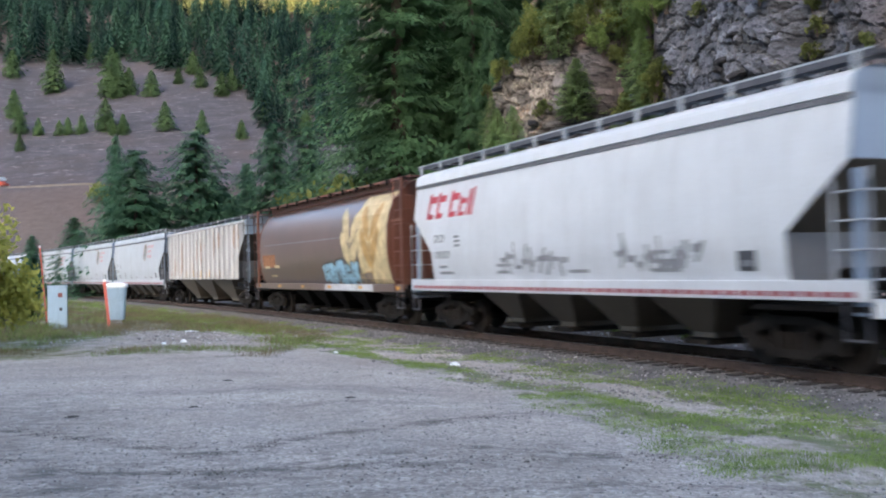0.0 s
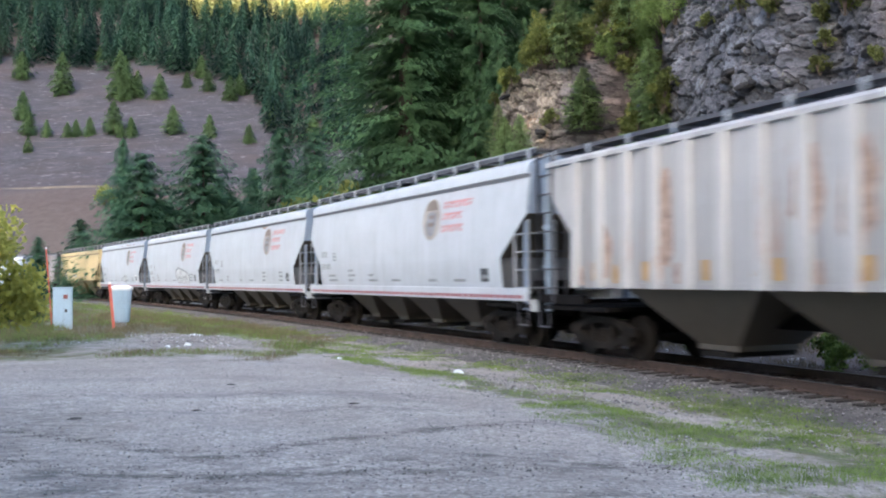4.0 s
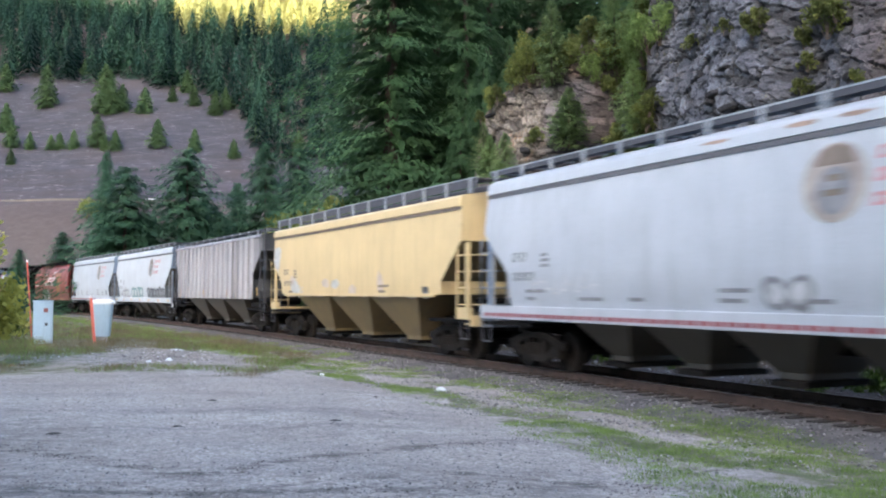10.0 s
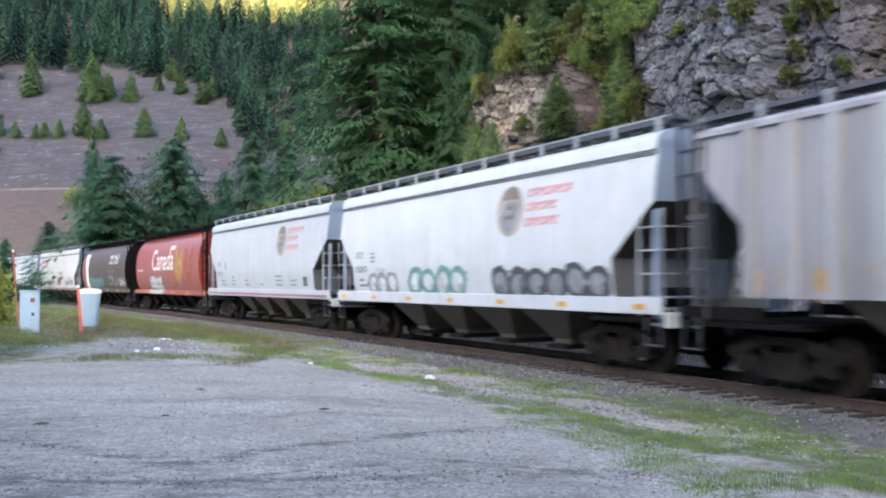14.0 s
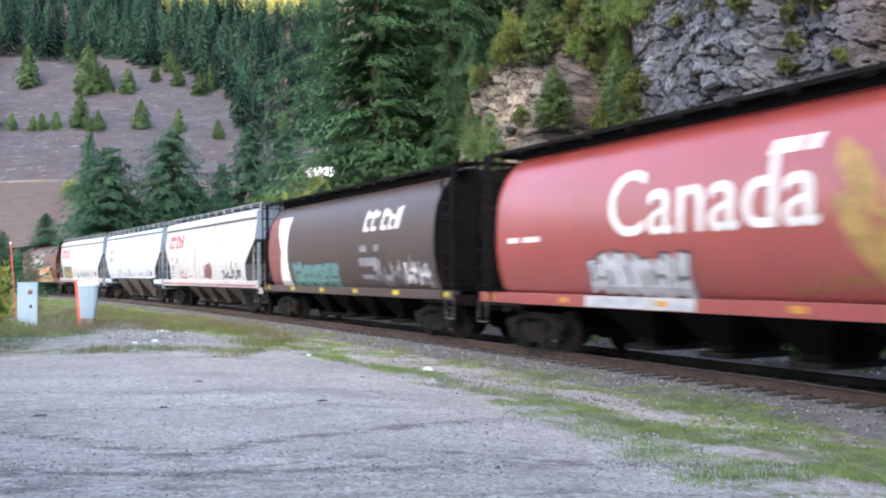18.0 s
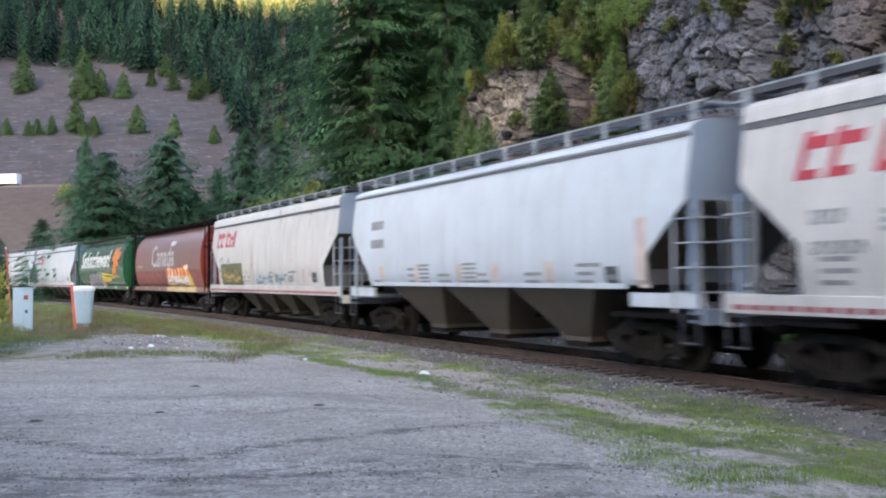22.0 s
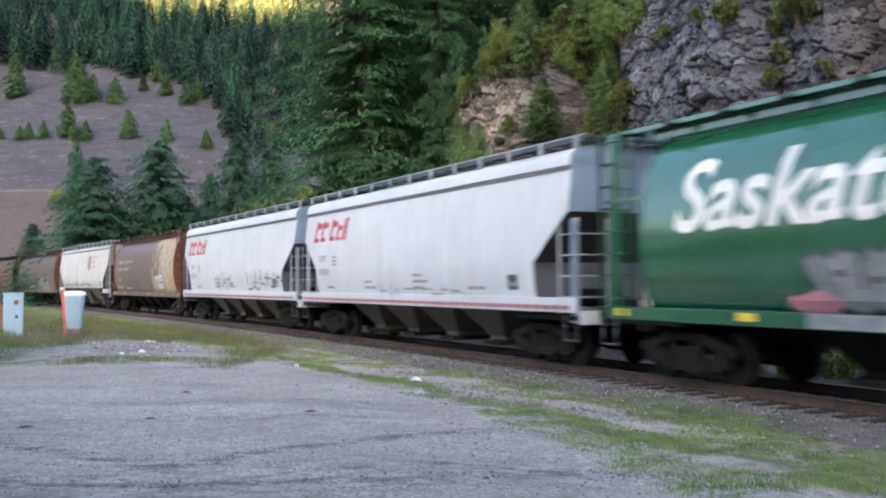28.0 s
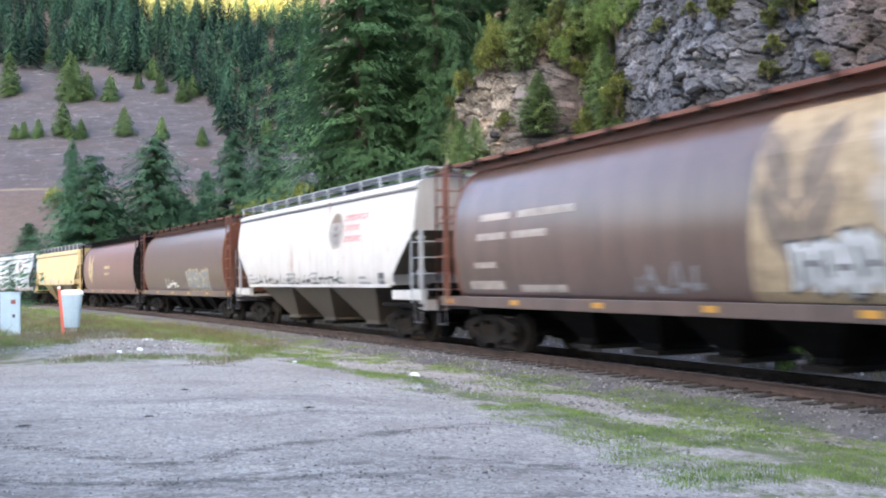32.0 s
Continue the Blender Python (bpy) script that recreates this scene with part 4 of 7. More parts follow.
def wheat(car, kind, x, z, colour, h=2.4, w=1.5, lift=0.010):
    """A stylised head of grain: a pair of tall leaves over a pair of broad ones, on a stem."""
    for sg in (-1, 1):
        tall = [(0.04, 0.42), (0.30, 0.55), (0.50, 0.86), (0.46, 1.0), (0.20, 0.86), (0.05, 0.66)]
        broad = [(0.04, 0.02), (0.34, 0.26), (0.50, 0.52), (0.44, 0.64), (0.22, 0.50), (0.04, 0.34)]
        painted_shape(car, kind, "grain_leaf", colour, [[(x + sg * u * w, z + v * h) for u, v in leaf][::sg] for leaf in (tall, broad)], lift)
    painted_shape(car, kind, "grain_stem", colour, [bar(x - 0.05, z - 0.05 * h, 0.10, h * 0.55)], lift - 0.002)


def rust_eave(car, kind, r, u0, u1, z, deep, colour="rustpale"):
    """Rust that runs down unevenly from the roof's edge."""
    n = max(4, int((u1 - u0) / 0.22))
    low = [(u1 - (u1 - u0) * i / n, z - deep * r.uniform(0.1, 1.0) * math.sin(math.pi * (i + 0.5) / (n + 1))) for i in range(n + 1)]
    painted_shape(car, kind, "rust_stain", colour, [[(u0, z), (u1, z)] + low], 0.006)


# length over the couplers, place along the train and half the side's length of each wagon
LENGTHS = [17.34, 17.69, 19.19, 17.59, 17.24, 17.36, 17.14, 18.45, 18.21, 17.46, 17.14, 17.96, 17.61, 18.08, 17.12, 17.26, 17.98, 18.18, 17.45, 17.28, 17.65, 18.25, 18.02, 17.87, 18.10, 17.85]
MIDDLES = [-7.82, 9.61, 28.44, 46.49, 63.89, 81.22, 98.50, 116.22, 134.79, 152.37, 169.75, 187.14, 205.40, 223.11, 240.52, 257.71, 275.06, 293.54, 311.35, 328.53, 345.98, 364.04, 382.18, 400.05, 418.05, 436.10]
HALF_SIDES = [7.97, 7.39, 8.74, 8.36, 8.09, 8.08, 7.95, 8.41, 8.22, 8.14, 7.89, 7.46, 7.43, 8.22, 7.87, 7.97, 7.42, 7.36, 8.01, 7.98, 7.36, 8.30, 7.63, 7.54, 8.11, 8.18]
CARS = []


def build_train():
    def cyl(i, paint, end, label, under=HOPPER_GREY):
        return hopper_car(i, "c", LENGTHS[i], (paint, end, end, BLACK_STEEL, BLACK_STEEL if paint is DARK_PAINT else end if end in (RUST_END, GREEN_PAINT) else BLACK_STEEL), label)

    for i in range(26):
        L = LENGTHS[i]
        if i in (0, 13, 15, 18, 19):
            m = MO if i in (13, 15) else MB
            car, X, r = hopper_car(i, "w", L, m, {0: "white smooth-sided grain hopper with a red owner's mark and faint scrawls", 13: "old white grain hopper with red marks and rusty roof edge",
                                                  15: "rust-streaked white grain hopper with a dark painted block"}.get(i, "clean white smooth-sided grain hopper with a red owner's mark"))
            brand_shapes(car, "w", -7.05, 3.18, 0.72, "red")
            data_bars(car, "w", r, X, "grey", 4)
            stripe(car, "w", L)
            if i == 0:
                strokes(car, "w", r, -2.6, 1.55, 3.0, 0.9, "grey", 9)
                strokes(car, "w", r, 2.2, 1.6, 2.6, 0.9, "grey", 8)
            if i == 13:
                strokes(car, "w", r, -4.7, 1.5, 1.5, 0.7, "rose", 5)
                strokes(car, "w", r, 0.1, 1.5, 1.6, 0.9, "brick", 8)
                painted_shape(car, "w", "graffiti", "rose", [[(0.3, 1.6), (1.4, 1.5), (1.7, 2.0), (1.3, 2.35), (0.5, 2.2)]], 0.008)
                strokes(car, "w", r, 3.4, 1.5, 2.6, 0.9, "dark", 8)
                for u0, u1, dp in ((-4.2, -3.0, 0.35), (-1.0, 0.4, 0.12), (1.0, 2.4, 0.16), (4.8, 6.4, 0.14)):
                    rust_eave(car, "w", r, u0, u1, 4.28, dp)
            if i == 15:
                painted_shape(car, "w", "graffiti_block", "olive", [bar(-6.1, 1.34, 3.3, 1.1, -0.15)])
                strokes(car, "w", r, -5.9, 1.4, 2.8, 0.9, "gold", 5)
                strokes(car, "w", r, -0.9, 1.45, 3.6, 0.7, "blue", 10)
                strokes(car, "w", r, -0.9, 1.5, 3.4, 0.6, "grey", 8)
                for u in (-2.4, 1.2, 4.6, 5.3):
                    painted_shape(car, "w", "conspicuity_mark", "tan", [bar(u, 1.5, 0.3, 0.6)], 0.02)
                for u0, u1, dp in ((-2.6, 0.6, 0.16), (1.2, 2.8, 0.14), (3.9, 7.6, 0.34)):
                    rust_eave(car, "w", r, u0, u1, 4.28, dp)
                strokes(car, "w", r, 0.5, 1.5, 3.2, 0.7, "grey", 9)
            if i in (18, 19):
                if i == 18:
                    strokes(car, "w", r, -1.5, 1.4, 5.5, 0.45, "grey", 10)
                else:
                    strokes(car, "w", r, -2.3, 1.5, 2.7, 0.9, "grey", 8)
                    strokes(car, "w", r, 2.5, 1.5, 4.4, 1.0, "dark", 12, thin=0.5)
        elif i in (3, 4, 5, 6, 9, 10, 25):
            car, X, r = hopper_car(i, "w", L, MB if i in (9, 25) else MW, {9: "white grain hopper with dark block graffiti low on its side"}.get(i, "white smooth-sided grain hopper with an oval crest and red bars"))
            shield_logo(car, "w", 2.98, 3.40)
            data_bars(car, "w", r, X, "grey", 6)
            if i == 9:
                reflectors(car, L, 1.60, 7, 1.24)
                painted_shape(car, "w", "graffiti", "pale", [blob(r, -4.6, 1.8, 0.8, 0.42, 16, 0.12)], 0.009)
                bubble_tag(car, "w", r, -5.6, 1.38, 2.2, 0.7, "grey", "pale", 3)
                bubble_tag(car, "w", r, -2.6, 1.34, 3.4, 0.85, "teal", "pale", 4)
                bubble_tag(car, "w", r, 2.2, 1.34, 4.6, 0.85, "dark", "grey", 6)
            else:
                stripe(car, "w", L)
            if i == 5:
                painted_shape(car, "w", "graffiti_rim", "grey", [[(1.15, 1.85), (1.75, 1.42), (4.4, 1.42), (4.65, 1.85), (4.1, 2.2), (1.8, 2.48), (1.2, 2.3)]], 0.007)
                painted_shape(car, "w", "graffiti", "pale", [[(1.3, 1.88), (1.85, 1.5), (4.3, 1.5), (4.5, 1.84), (4.0, 2.1), (1.86, 2.38), (1.36, 2.2)]], 0.011)
                strokes(car, "w", r, 1.7, 1.55, 2.5, 0.6, "grey", 8, 0.014)
            if i == 4:
                rust_eave(car, "w", r, 1.6, 2.9, 4.10, 0.12)
            if i == 6:
                for u in (0.4, 2.3, 3.3, 4.6):
                    part("rust_patch", Geo().prism(blob(r, u, 4.37, 0.34, 0.035, 10, 0.3), -1.480, -1.474), [DECAL["rustpale"]], car, "rust at the roof edge")
                strokes(car, "w", r, -5.6, 1.75, 2.6, 0.55, "pale", 9, thin=0.6)
                bubble_tag(car, "w", r, 1.55, 1.45, 1.0, 0.66, "grey", "pale", 2)
                painted_shape(car, "w", "test_panel_rim", "white", [bar(X - 2.42, 1.55, 0.56, 0.48)], 0.006)
        elif i in (2, 8):
            side = RIB_PALE if i == 2 else RIB_GREY
            car, X, r = hopper_car(i, "r", L, (side, side, SLATE if i == 8 else painted("blue_grey_rib_end_paint", (0.26, 0.34, 0.43), dirt=0.4), HOPPER_GREY, GRATING),
                                   "ribbed pale hopper wagon with rust blooms" if i == 2 else "ribbed grey hopper wagon with faded streaks")
            for k in range(9):
                part("reflector", Geo().box(-X + 1.9 + 1.75 * k, -X + 2.08 + 1.75 * k, -1.60, -1.588, 1.66, 2.02), [DECAL["gold"]], car, "faded amber reflector")
            for k in range(14):
                u = -X + 1.6 + 1.05 * k + r.uniform(-0.2, 0.2)
                part("rust_streak", Geo().prism(blob(r, u, 1.75, 0.10, r.uniform(0.12, 0.3), 8, 0.3), -1.590, -1.586), [DECAL["gold" if k % 3 else "rustpale"]], car, "rust streak above the sill")
            part("test_panel", Geo().box(X - 3.4, X - 2.95, -1.60, -1.588, 1.66, 2.0), [DECAL["dark"]], car)
            if i == 2:
                for k, (u, v, a, b) in enumerate([(-4.4, 2.7, 0.34, 0.95), (-0.9, 3.0, 0.34, 0.7), (0.1, 2.9, 0.34, 0.8), (2.9, 3.3, 0.34, 0.7), (3.9, 3.5, 0.34, 0.5), (7.25, 3.55, 0.55, 0.6), (-6.4, 2.2, 0.25, 0.5)]):
                    part("rust_patch", Geo().prism(blob(r, u, v, a, b, 12, 0.3), -1.592, -1.586), [DECAL["rustpale"]], car, "rust bloom through the paint")
        elif i in (7, 24):
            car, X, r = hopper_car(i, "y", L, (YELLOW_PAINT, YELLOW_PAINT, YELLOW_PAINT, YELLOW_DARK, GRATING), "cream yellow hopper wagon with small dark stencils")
            painted_shape(car, "y", "repaint_patch", "pale", [[(-X + 0.04, 3.62), (-X + 0.06, 3.1), (-X + 0.42, 2.76), (-X + 0.66, 2.62), (-X + 0.86, 2.9), (-X + 1.0, 3.5), (-X + 0.7, 3.68)]], 0.006)
            painted_shape(car, "y", "faded_patch", "pale", [blob(r, -X + 2.75, 2.05, 0.42, 0.30), blob(r, -X + 3.2, 1.92, 0.34, 0.16), blob(r, -X + 7.4, 2.1, 0.4, 0.14)], 0.004)
            painted_shape(car, "y", "rust_patch", "tan", [blob(r, -X + 2.55, 2.3, 0.22, 0.18), blob(r, -X + 6.4, 2.12, 0.42, 0.15)], 0.009)
            strokes(car, "y", r, -X + 2.6, 1.6, 1.2, 0.8, "pale", 5)
            painted_shape(car, "y", "rust_patch", "tan", [blob(r, 3.0, 2.1, 0.25, 0.35), blob(r, 0.6, 1.85, 0.35, 0.2)])
            data_bars(car, "y", r, X, "umber", 7)
        elif i in (14, 21):
            side = WHITE_BLUE if i == 14 else WHITE_OLD
            car, X, r = hopper_car(i, "v", L, (side, side, END_SHADE if i == 14 else painted("stone_grey_end_paint", (0.30, 0.30, 0.31), dirt=0.4), HOPPER_GREY, GALV),
                                   "pale blue-white hopper wagon with small stencils" if i == 14 else "white hopper wagon with a crest and dark scrawls along its foot")
            data_bars(car, "v", r, X, "grey", 6, left=False)
            if i == 14:
                painted_shape(car, "v", "data_stencil", "grey", [bar(-X + 1.6, 3.2, 0.95, 0.26), bar(-X + 1.6, 2.65, 1.0, 0.26)])
                for u in (-5.6, -3.2, -0.7, 1.1, 3.4, 6.5):
                    painted_shape(car, "v", "conspicuity_mark", "tan", [bar(u, 1.55, 0.32, 0.55 if u < 6 else 1.3)], 0.011)
                for u in (-2.6, 0.0):
                    painted_shape(car, "v", "data_stencil", "grey", [bar(u - 0.35, 1.62 + 0.11 * k, 0.7, 0.06) for k in range(5)], 0.011)
                    painted_shape(car, "v", "data_stencil", "rose", [bar(u - 0.4, 1.52, 0.9, 0.06)], 0.011)
            else:
                shield_logo(car, "v", 2.7, 3.35)
                strokes(car, "v", r, -X + 2.5, 1.52, 9.0, 0.6, "dark", 22)
        else:
            spec = {1: (BROWN_PAINT, RUST_END, "brown cylindrical grain hopper with a cream grain emblem and blue graffiti"), 11: (RED_PAINT, RED_END, "red cylindrical grain hopper with white lettering and a gold grain emblem"),
                    12: (DARK_PAINT, BLACK_STEEL, "dark brown cylindrical grain hopper with a white band and pale graffiti"), 16: (MAROON_PAINT, RED_END, "maroon cylindrical grain hopper with orange and yellow graffiti"),
                    17: (GREEN_PAINT, GREEN_PAINT, "green cylindrical grain hopper with white lettering and an orange emblem"), 20: (BROWN_WARM, RUST_END, "weathered brown cylindrical grain hopper with a cream grain emblem"),
                    22: (BROWN_PAINT, RUST_END, "brown cylindrical grain hopper with pale scrawls"), 23: (MAROON_PAINT, BLACK_STEEL, "maroon cylindrical grain hopper with a faded grain emblem")}[i]
            car, X, r = cyl(i, *spec)
            if i in (12, 17):
                reflectors(car, L, 1.50, 6, mesh=REFLECTOR_YELLOW, label="bright yellow reflector")
            else:
                reflectors(car, L, 1.50, 6)
            if i in (1, 20):
                tone = "cream" if i == 1 else "straw"
                far = X - 0.08
                painted_shape(car, "c", "emblem_panel", tone, [[(2.5 if i == 20 else 4.9, 1.34), (far, 1.34), (far, 4.3), (2.8 if i == 20 else 4.7, 4.3)]], 0.005)
                if i == 1:
                    wheat(car, "c", 4.05, 1.75, "cream", 2.3, 1.9)
                    wheat(car, "c", 5.85, 1.75, "gold", 2.3, 1.7)
                else:
                    wheat(car, "c", 3.55, 1.70, "umber", 2.4, 1.6, 0.012)
                    wheat(car, "c", 5.60, 1.75, "taupe", 2.2, 1.6, 0.012)
                if i == 1:
                    scrawl(car, "c", r, 1.05, 1.27, 3.5, 0.86, "blue", "dark", 6, 0.018)
                    scrawl(car, "c", r, 4.5, 1.27, 1.2, 0.45, "umber", "gold", 3, 0.018)
                    part("graffiti_base", Geo().box(1.1, 5.8, -1.506, -1.5, 1.09, 1.31), [DECAL["pale"]], car)
                    painted_shape(car, "c", "repaint_patch", "rust", [bar(-6.9, 2.0, 1.9, 0.55)], 0.005)
                    painted_shape(car, "c", "side_line", "grey", [bar(-6.6, 2.95, 10.4, 0.035)])
                    painted_shape(car, "c", "data_stencil", "cream", [bar(-6.6, 1.95, 0.7, 0.12), bar(-5.2, 1.97, 0.7, 0.12), bar(-5.9, 1.6, 0.8, 0.08)])
                else:
                    painted_shape(car, "c", "data_stencil", "taupe", [bar(-X + 1.3, 3.1, 1.4, 0.16), bar(-X + 3.0, 3.1, 2.2, 0.16), bar(-X + 1.2, 2.65, 1.3, 0.16), bar(-X + 2.8, 2.65, 1.4, 0.16), bar(-X + 1.0, 2.0, 1.0, 0.14),
                                                                      bar(-X + 0.6, 1.5, 1.6, 0.2), bar(-X + 2.9, 1.45, 1.8, 0.16)])
                    scrawl(car, "c", r, 3.35, 1.4, 1.7, 0.95, "pale", "dark", 3, 0.018)
                    strokes(car, "c", r, -0.4, 1.4, 1.8, 0.8, "grey", 6)
            if i in (11, 16):
                lettering(car, "c", "Canada", 1.75, -3.1, 2.48, "white" if i == 11 else "pale", 0, 0.010, 0.012)
                painted_shape(car, "c", "flag_mark", "white", [bar(1.05, 3.60, 0.62, 0.24, 0.25), bar(1.80, 3.60, 0.24, 0.24, 0.25)])
                if i == 11:
                    wheat(car, "c", 3.25, 1.55, "gold", 2.2, 1.7)
                    wheat(car, "c", 5.35, 1.60, "ghost", 2.2, 2.0)
                    scrawl(car, "c", r, -3.9, 1.27, 3.1, 0.85, "pale", "dark", 5)
                    part("graffiti_base", Geo().box(-4.0, -0.7, -1.506, -1.5, 1.09, 1.31), [DECAL["pale"]], car)
                    strokes(car, "c", r, 1.4, 1.35, 1.6, 0.6, "rust", 5)
                else:
                    # redder low band painted to imitate the sky's sheen ending above it
                    painted_shape(car, "c", "below_sheen_band", "brick", [bar(-X + 0.06, 1.24, 2 * X - 0.12, 1.0)], 0.003)
                    scrawl(car, "c", r, 0.5, 1.40, 4.4, 1.0, "white", "orange", 7)
                    painted_shape(car, "c", "graffiti_glow", "yellow", [[(0.2, 1.26), (5.6, 1.26), (5.5, 1.7), (5.2, 2.1), (4.7, 2.35), (2.4, 2.2), (0.5, 2.35)]], 0.006)
                    painted_shape(car, "c", "graffiti_accent", "orange", [blob(r, 0.6 + 0.72 * q, 2.12, 0.3, 0.22, 9, 0.3) for q in range(7)], 0.021)
                    strokes(car, "c", r, 0.7, 1.35, 4.0, 0.5, "brick", 9, 0.024)
                    part("graffiti_base", Geo().box(0.2, 6.2, -1.506, -1.5, 1.09, 1.31), [DECAL["cream"]], car)
                painted_shape(car, "c", "data_stencil", "white" if i == 11 else "cream", [bar(-X + 0.5, 2.45, 0.5, 0.12), bar(-X + 1.2, 2.45, 0.7, 0.12)])
            if i == 12:
                brand_shapes(car, "c", 2.45, 3.08, 0.66, "white")
                painted_shape(car, "c", "white_band", "white", [[(-6.25, 1.28), (-5.0, 1.28), (-5.02, 2.2), (-5.02, 3.0), (-4.95, 3.95), (-6.5, 3.95), (-6.15, 3.3), (-5.72, 2.6), (-5.95, 2.0)]])
                painted_shape(car, "c", "rust_panel", "brick", [[(-X + 0.02, 1.26), (-6.2, 1.26), (-5.9, 2.0), (-5.67, 2.6), (-6.1, 3.3), (-6.45, 3.9), (-X + 0.02, 3.9)]], 0.004)
                scrawl(car, "c", r, -4.5, 1.26, 4.6, 0.95, "teal", "dark", 5)
                strokes(car, "c", r, -4.4, 1.30, 4.4, 1.0, "teal", 10, 0.024)
                strokes(car, "c", r, 3.2, 1.35, 3.9, 1.0, "grey", 12)
                strokes(car, "c", r, 5.4, 1.4, 1.6, 0.9, "white", 4)
                painted_shape(car, "c", "data_stencil", "grey", [bar(2.1, 2.0, 1.4, 0.26), bar(2.2, 2.45, 0.5, 0.2), bar(3.3, 2.45, 0.35, 0.2), bar(2.2, 1.6, 0.9, 0.14)])
            if i == 17:
                lettering(car, "c", "Saskatchewan!", 1.68, -6.5, 2.66, "white", 0.3, 0.012, 0.03)
                petals = []
                for ang, ln, wd in ((105, 1.0, 0.42), (62, 1.15, 0.40), (30, 1.35, 0.36), (-18, 0.85, 0.30), (-75, 1.15, 0.34), (-112, 1.25, 0.36), (150, 0.6, 0.3)):
                    ca, sa = math.cos(radians(ang)), math.sin(radians(ang))
                    petals.append([(4.95 + 1.3 * (ca * u * ln - 0.75 * sa * v * wd), 3.0 + 1.15 * (sa * u * ln * 0.85 + 0.75 * ca * v * wd)) for u, v in ((-0.15, 0), (0.1, -0.5), (0.6, -0.85), (1.0, -0.35), (0.92, 0.3), (0.55, 0.75), (0.1, 0.5))])
                for k, petal in enumerate(petals):
                    painted_shape(car, "c", "emblem_petal", "orange", [petal], 0.012 + 0.002 * k)
                for k, (z0, z1, dip, end_x) in enumerate(((2.16, 2.32, 0.02, 5.8), (1.98, 2.14, 0.16, 6.1), (1.72, 1.96, 0.12, 3.6))):
                    top = [(-0.4 + (end_x + 0.4) * f, z1 - (z1 - 2.0 if k < 2 else 0.12) * f - dip * math.sin(math.pi * f)) for f in (0, 0.25, 0.5, 0.75, 1)]
                    low = [(-0.4 + (end_x + 0.4) * f, z0 - (z0 - 1.98 if k < 2 else 0.02) * f - dip * 1.25 * math.sin(math.pi * f)) for f in (1, 0.75, 0.5, 0.25, 0)]
                    painted_shape(car, "c", "swoosh", "yellow", [top + low], 0.006)
                scrawl(car, "c", r, -3.4, 1.32, 4.0, 1.0, "grey", "dark", 6, 0.016)
                part("graffiti_base", Geo().box(-3.6, 1.2, -1.506, -1.5, 1.09, 1.31), [DECAL["grey"]], car)
                painted_shape(car, "c", "graffiti_accent", "pink", [blob(r, -3.5, 1.45, 0.5, 0.2), blob(r, 0.9, 1.5, 0.5, 0.28)], 0.030)
            if i == 22:
                scrawl(car, "c", r, 1.5, 1.3, 3.6, 1.0, "grey", "cream", 6)
                strokes(car, "c", r, -3.0, 1.4, 2.5, 0.7, "white", 6)
            if i == 23:
                wheat(car, "c", -X + 2.6, 1.7, "cream", 2.1, 1.6)
                painted_shape(car, "c", "data_stencil", "cream", [bar(-0.5, 2.7, 1.6, 0.2), bar(-0.5, 2.3, 1.3, 0.16)])
        CARS.append(car)


build_train()
# ---- plants ----
NEEDLE = foliage("fir_needles", (0.044, 0.102, 0.050), (0.100, 0.186, 0.084))
NEEDLE_BLUE = foliage("spruce_needles", (0.036, 0.096, 0.058), (0.086, 0.180, 0.100))
NEEDLE_PINE = foliage("pine_needles", (0.15, 0.235, 0.10), (0.29, 0.40, 0.18))
NEEDLE_YOUNG = foliage("young_fir_needles", (0.060, 0.112, 0.048), (0.125, 0.20, 0.078))
FOREST = foliage("far_forest_needles", (0.020, 0.053, 0.040), (0.041, 0.094, 0.063), scale=0.16)
FOREST_DEEP = foliage("deep_forest_needles", (0.013, 0.038, 0.031), (0.027, 0.064, 0.048), scale=0.16)
FOREST_PALE = foliage("pale_forest_needles", (0.029, 0.071, 0.046), (0.058, 0.118, 0.071), scale=0.16)
LEAF_YELLOW = foliage("yellowing_leaves", (0.105, 0.14, 0.038), (0.24, 0.27, 0.08))
LEAF_TOP = foliage("summer_leaves", (0.090, 0.150, 0.050), (0.200, 0.285, 0.095))
LEAF_BRIGHT = foliage("bright_autumn_leaves", (0.22, 0.235, 0.05), (0.46, 0.44, 0.11))
LEAF_GREEN = foliage("green_leaves", (0.06, 0.11, 0.025), (0.16, 0.22, 0.05))
LEAF_OLIVE = foliage("dull_green_leaves", (0.07, 0.10, 0.03), (0.15, 0.17, 0.055))
# crest needles, pale and golden: sunlight is put into their colour
SUNLIT_CREST = foliage("sunlit_crest_needles", (0.36, 0.39, 0.16), (0.56, 0.55, 0.27), scale=0.16)
BARK = plain("grey_bark", (0.11, 0.085, 0.07), 0.9, 0, 0.4, 3.0, 0.6)
DRY_GRASS = foliage("dry_weeds", (0.125, 0.10, 0.058), (0.26, 0.215, 0.125))
GRASS = foliage("verge_grass", (0.100, 0.152, 0.046), (0.245, 0.335, 0.092))


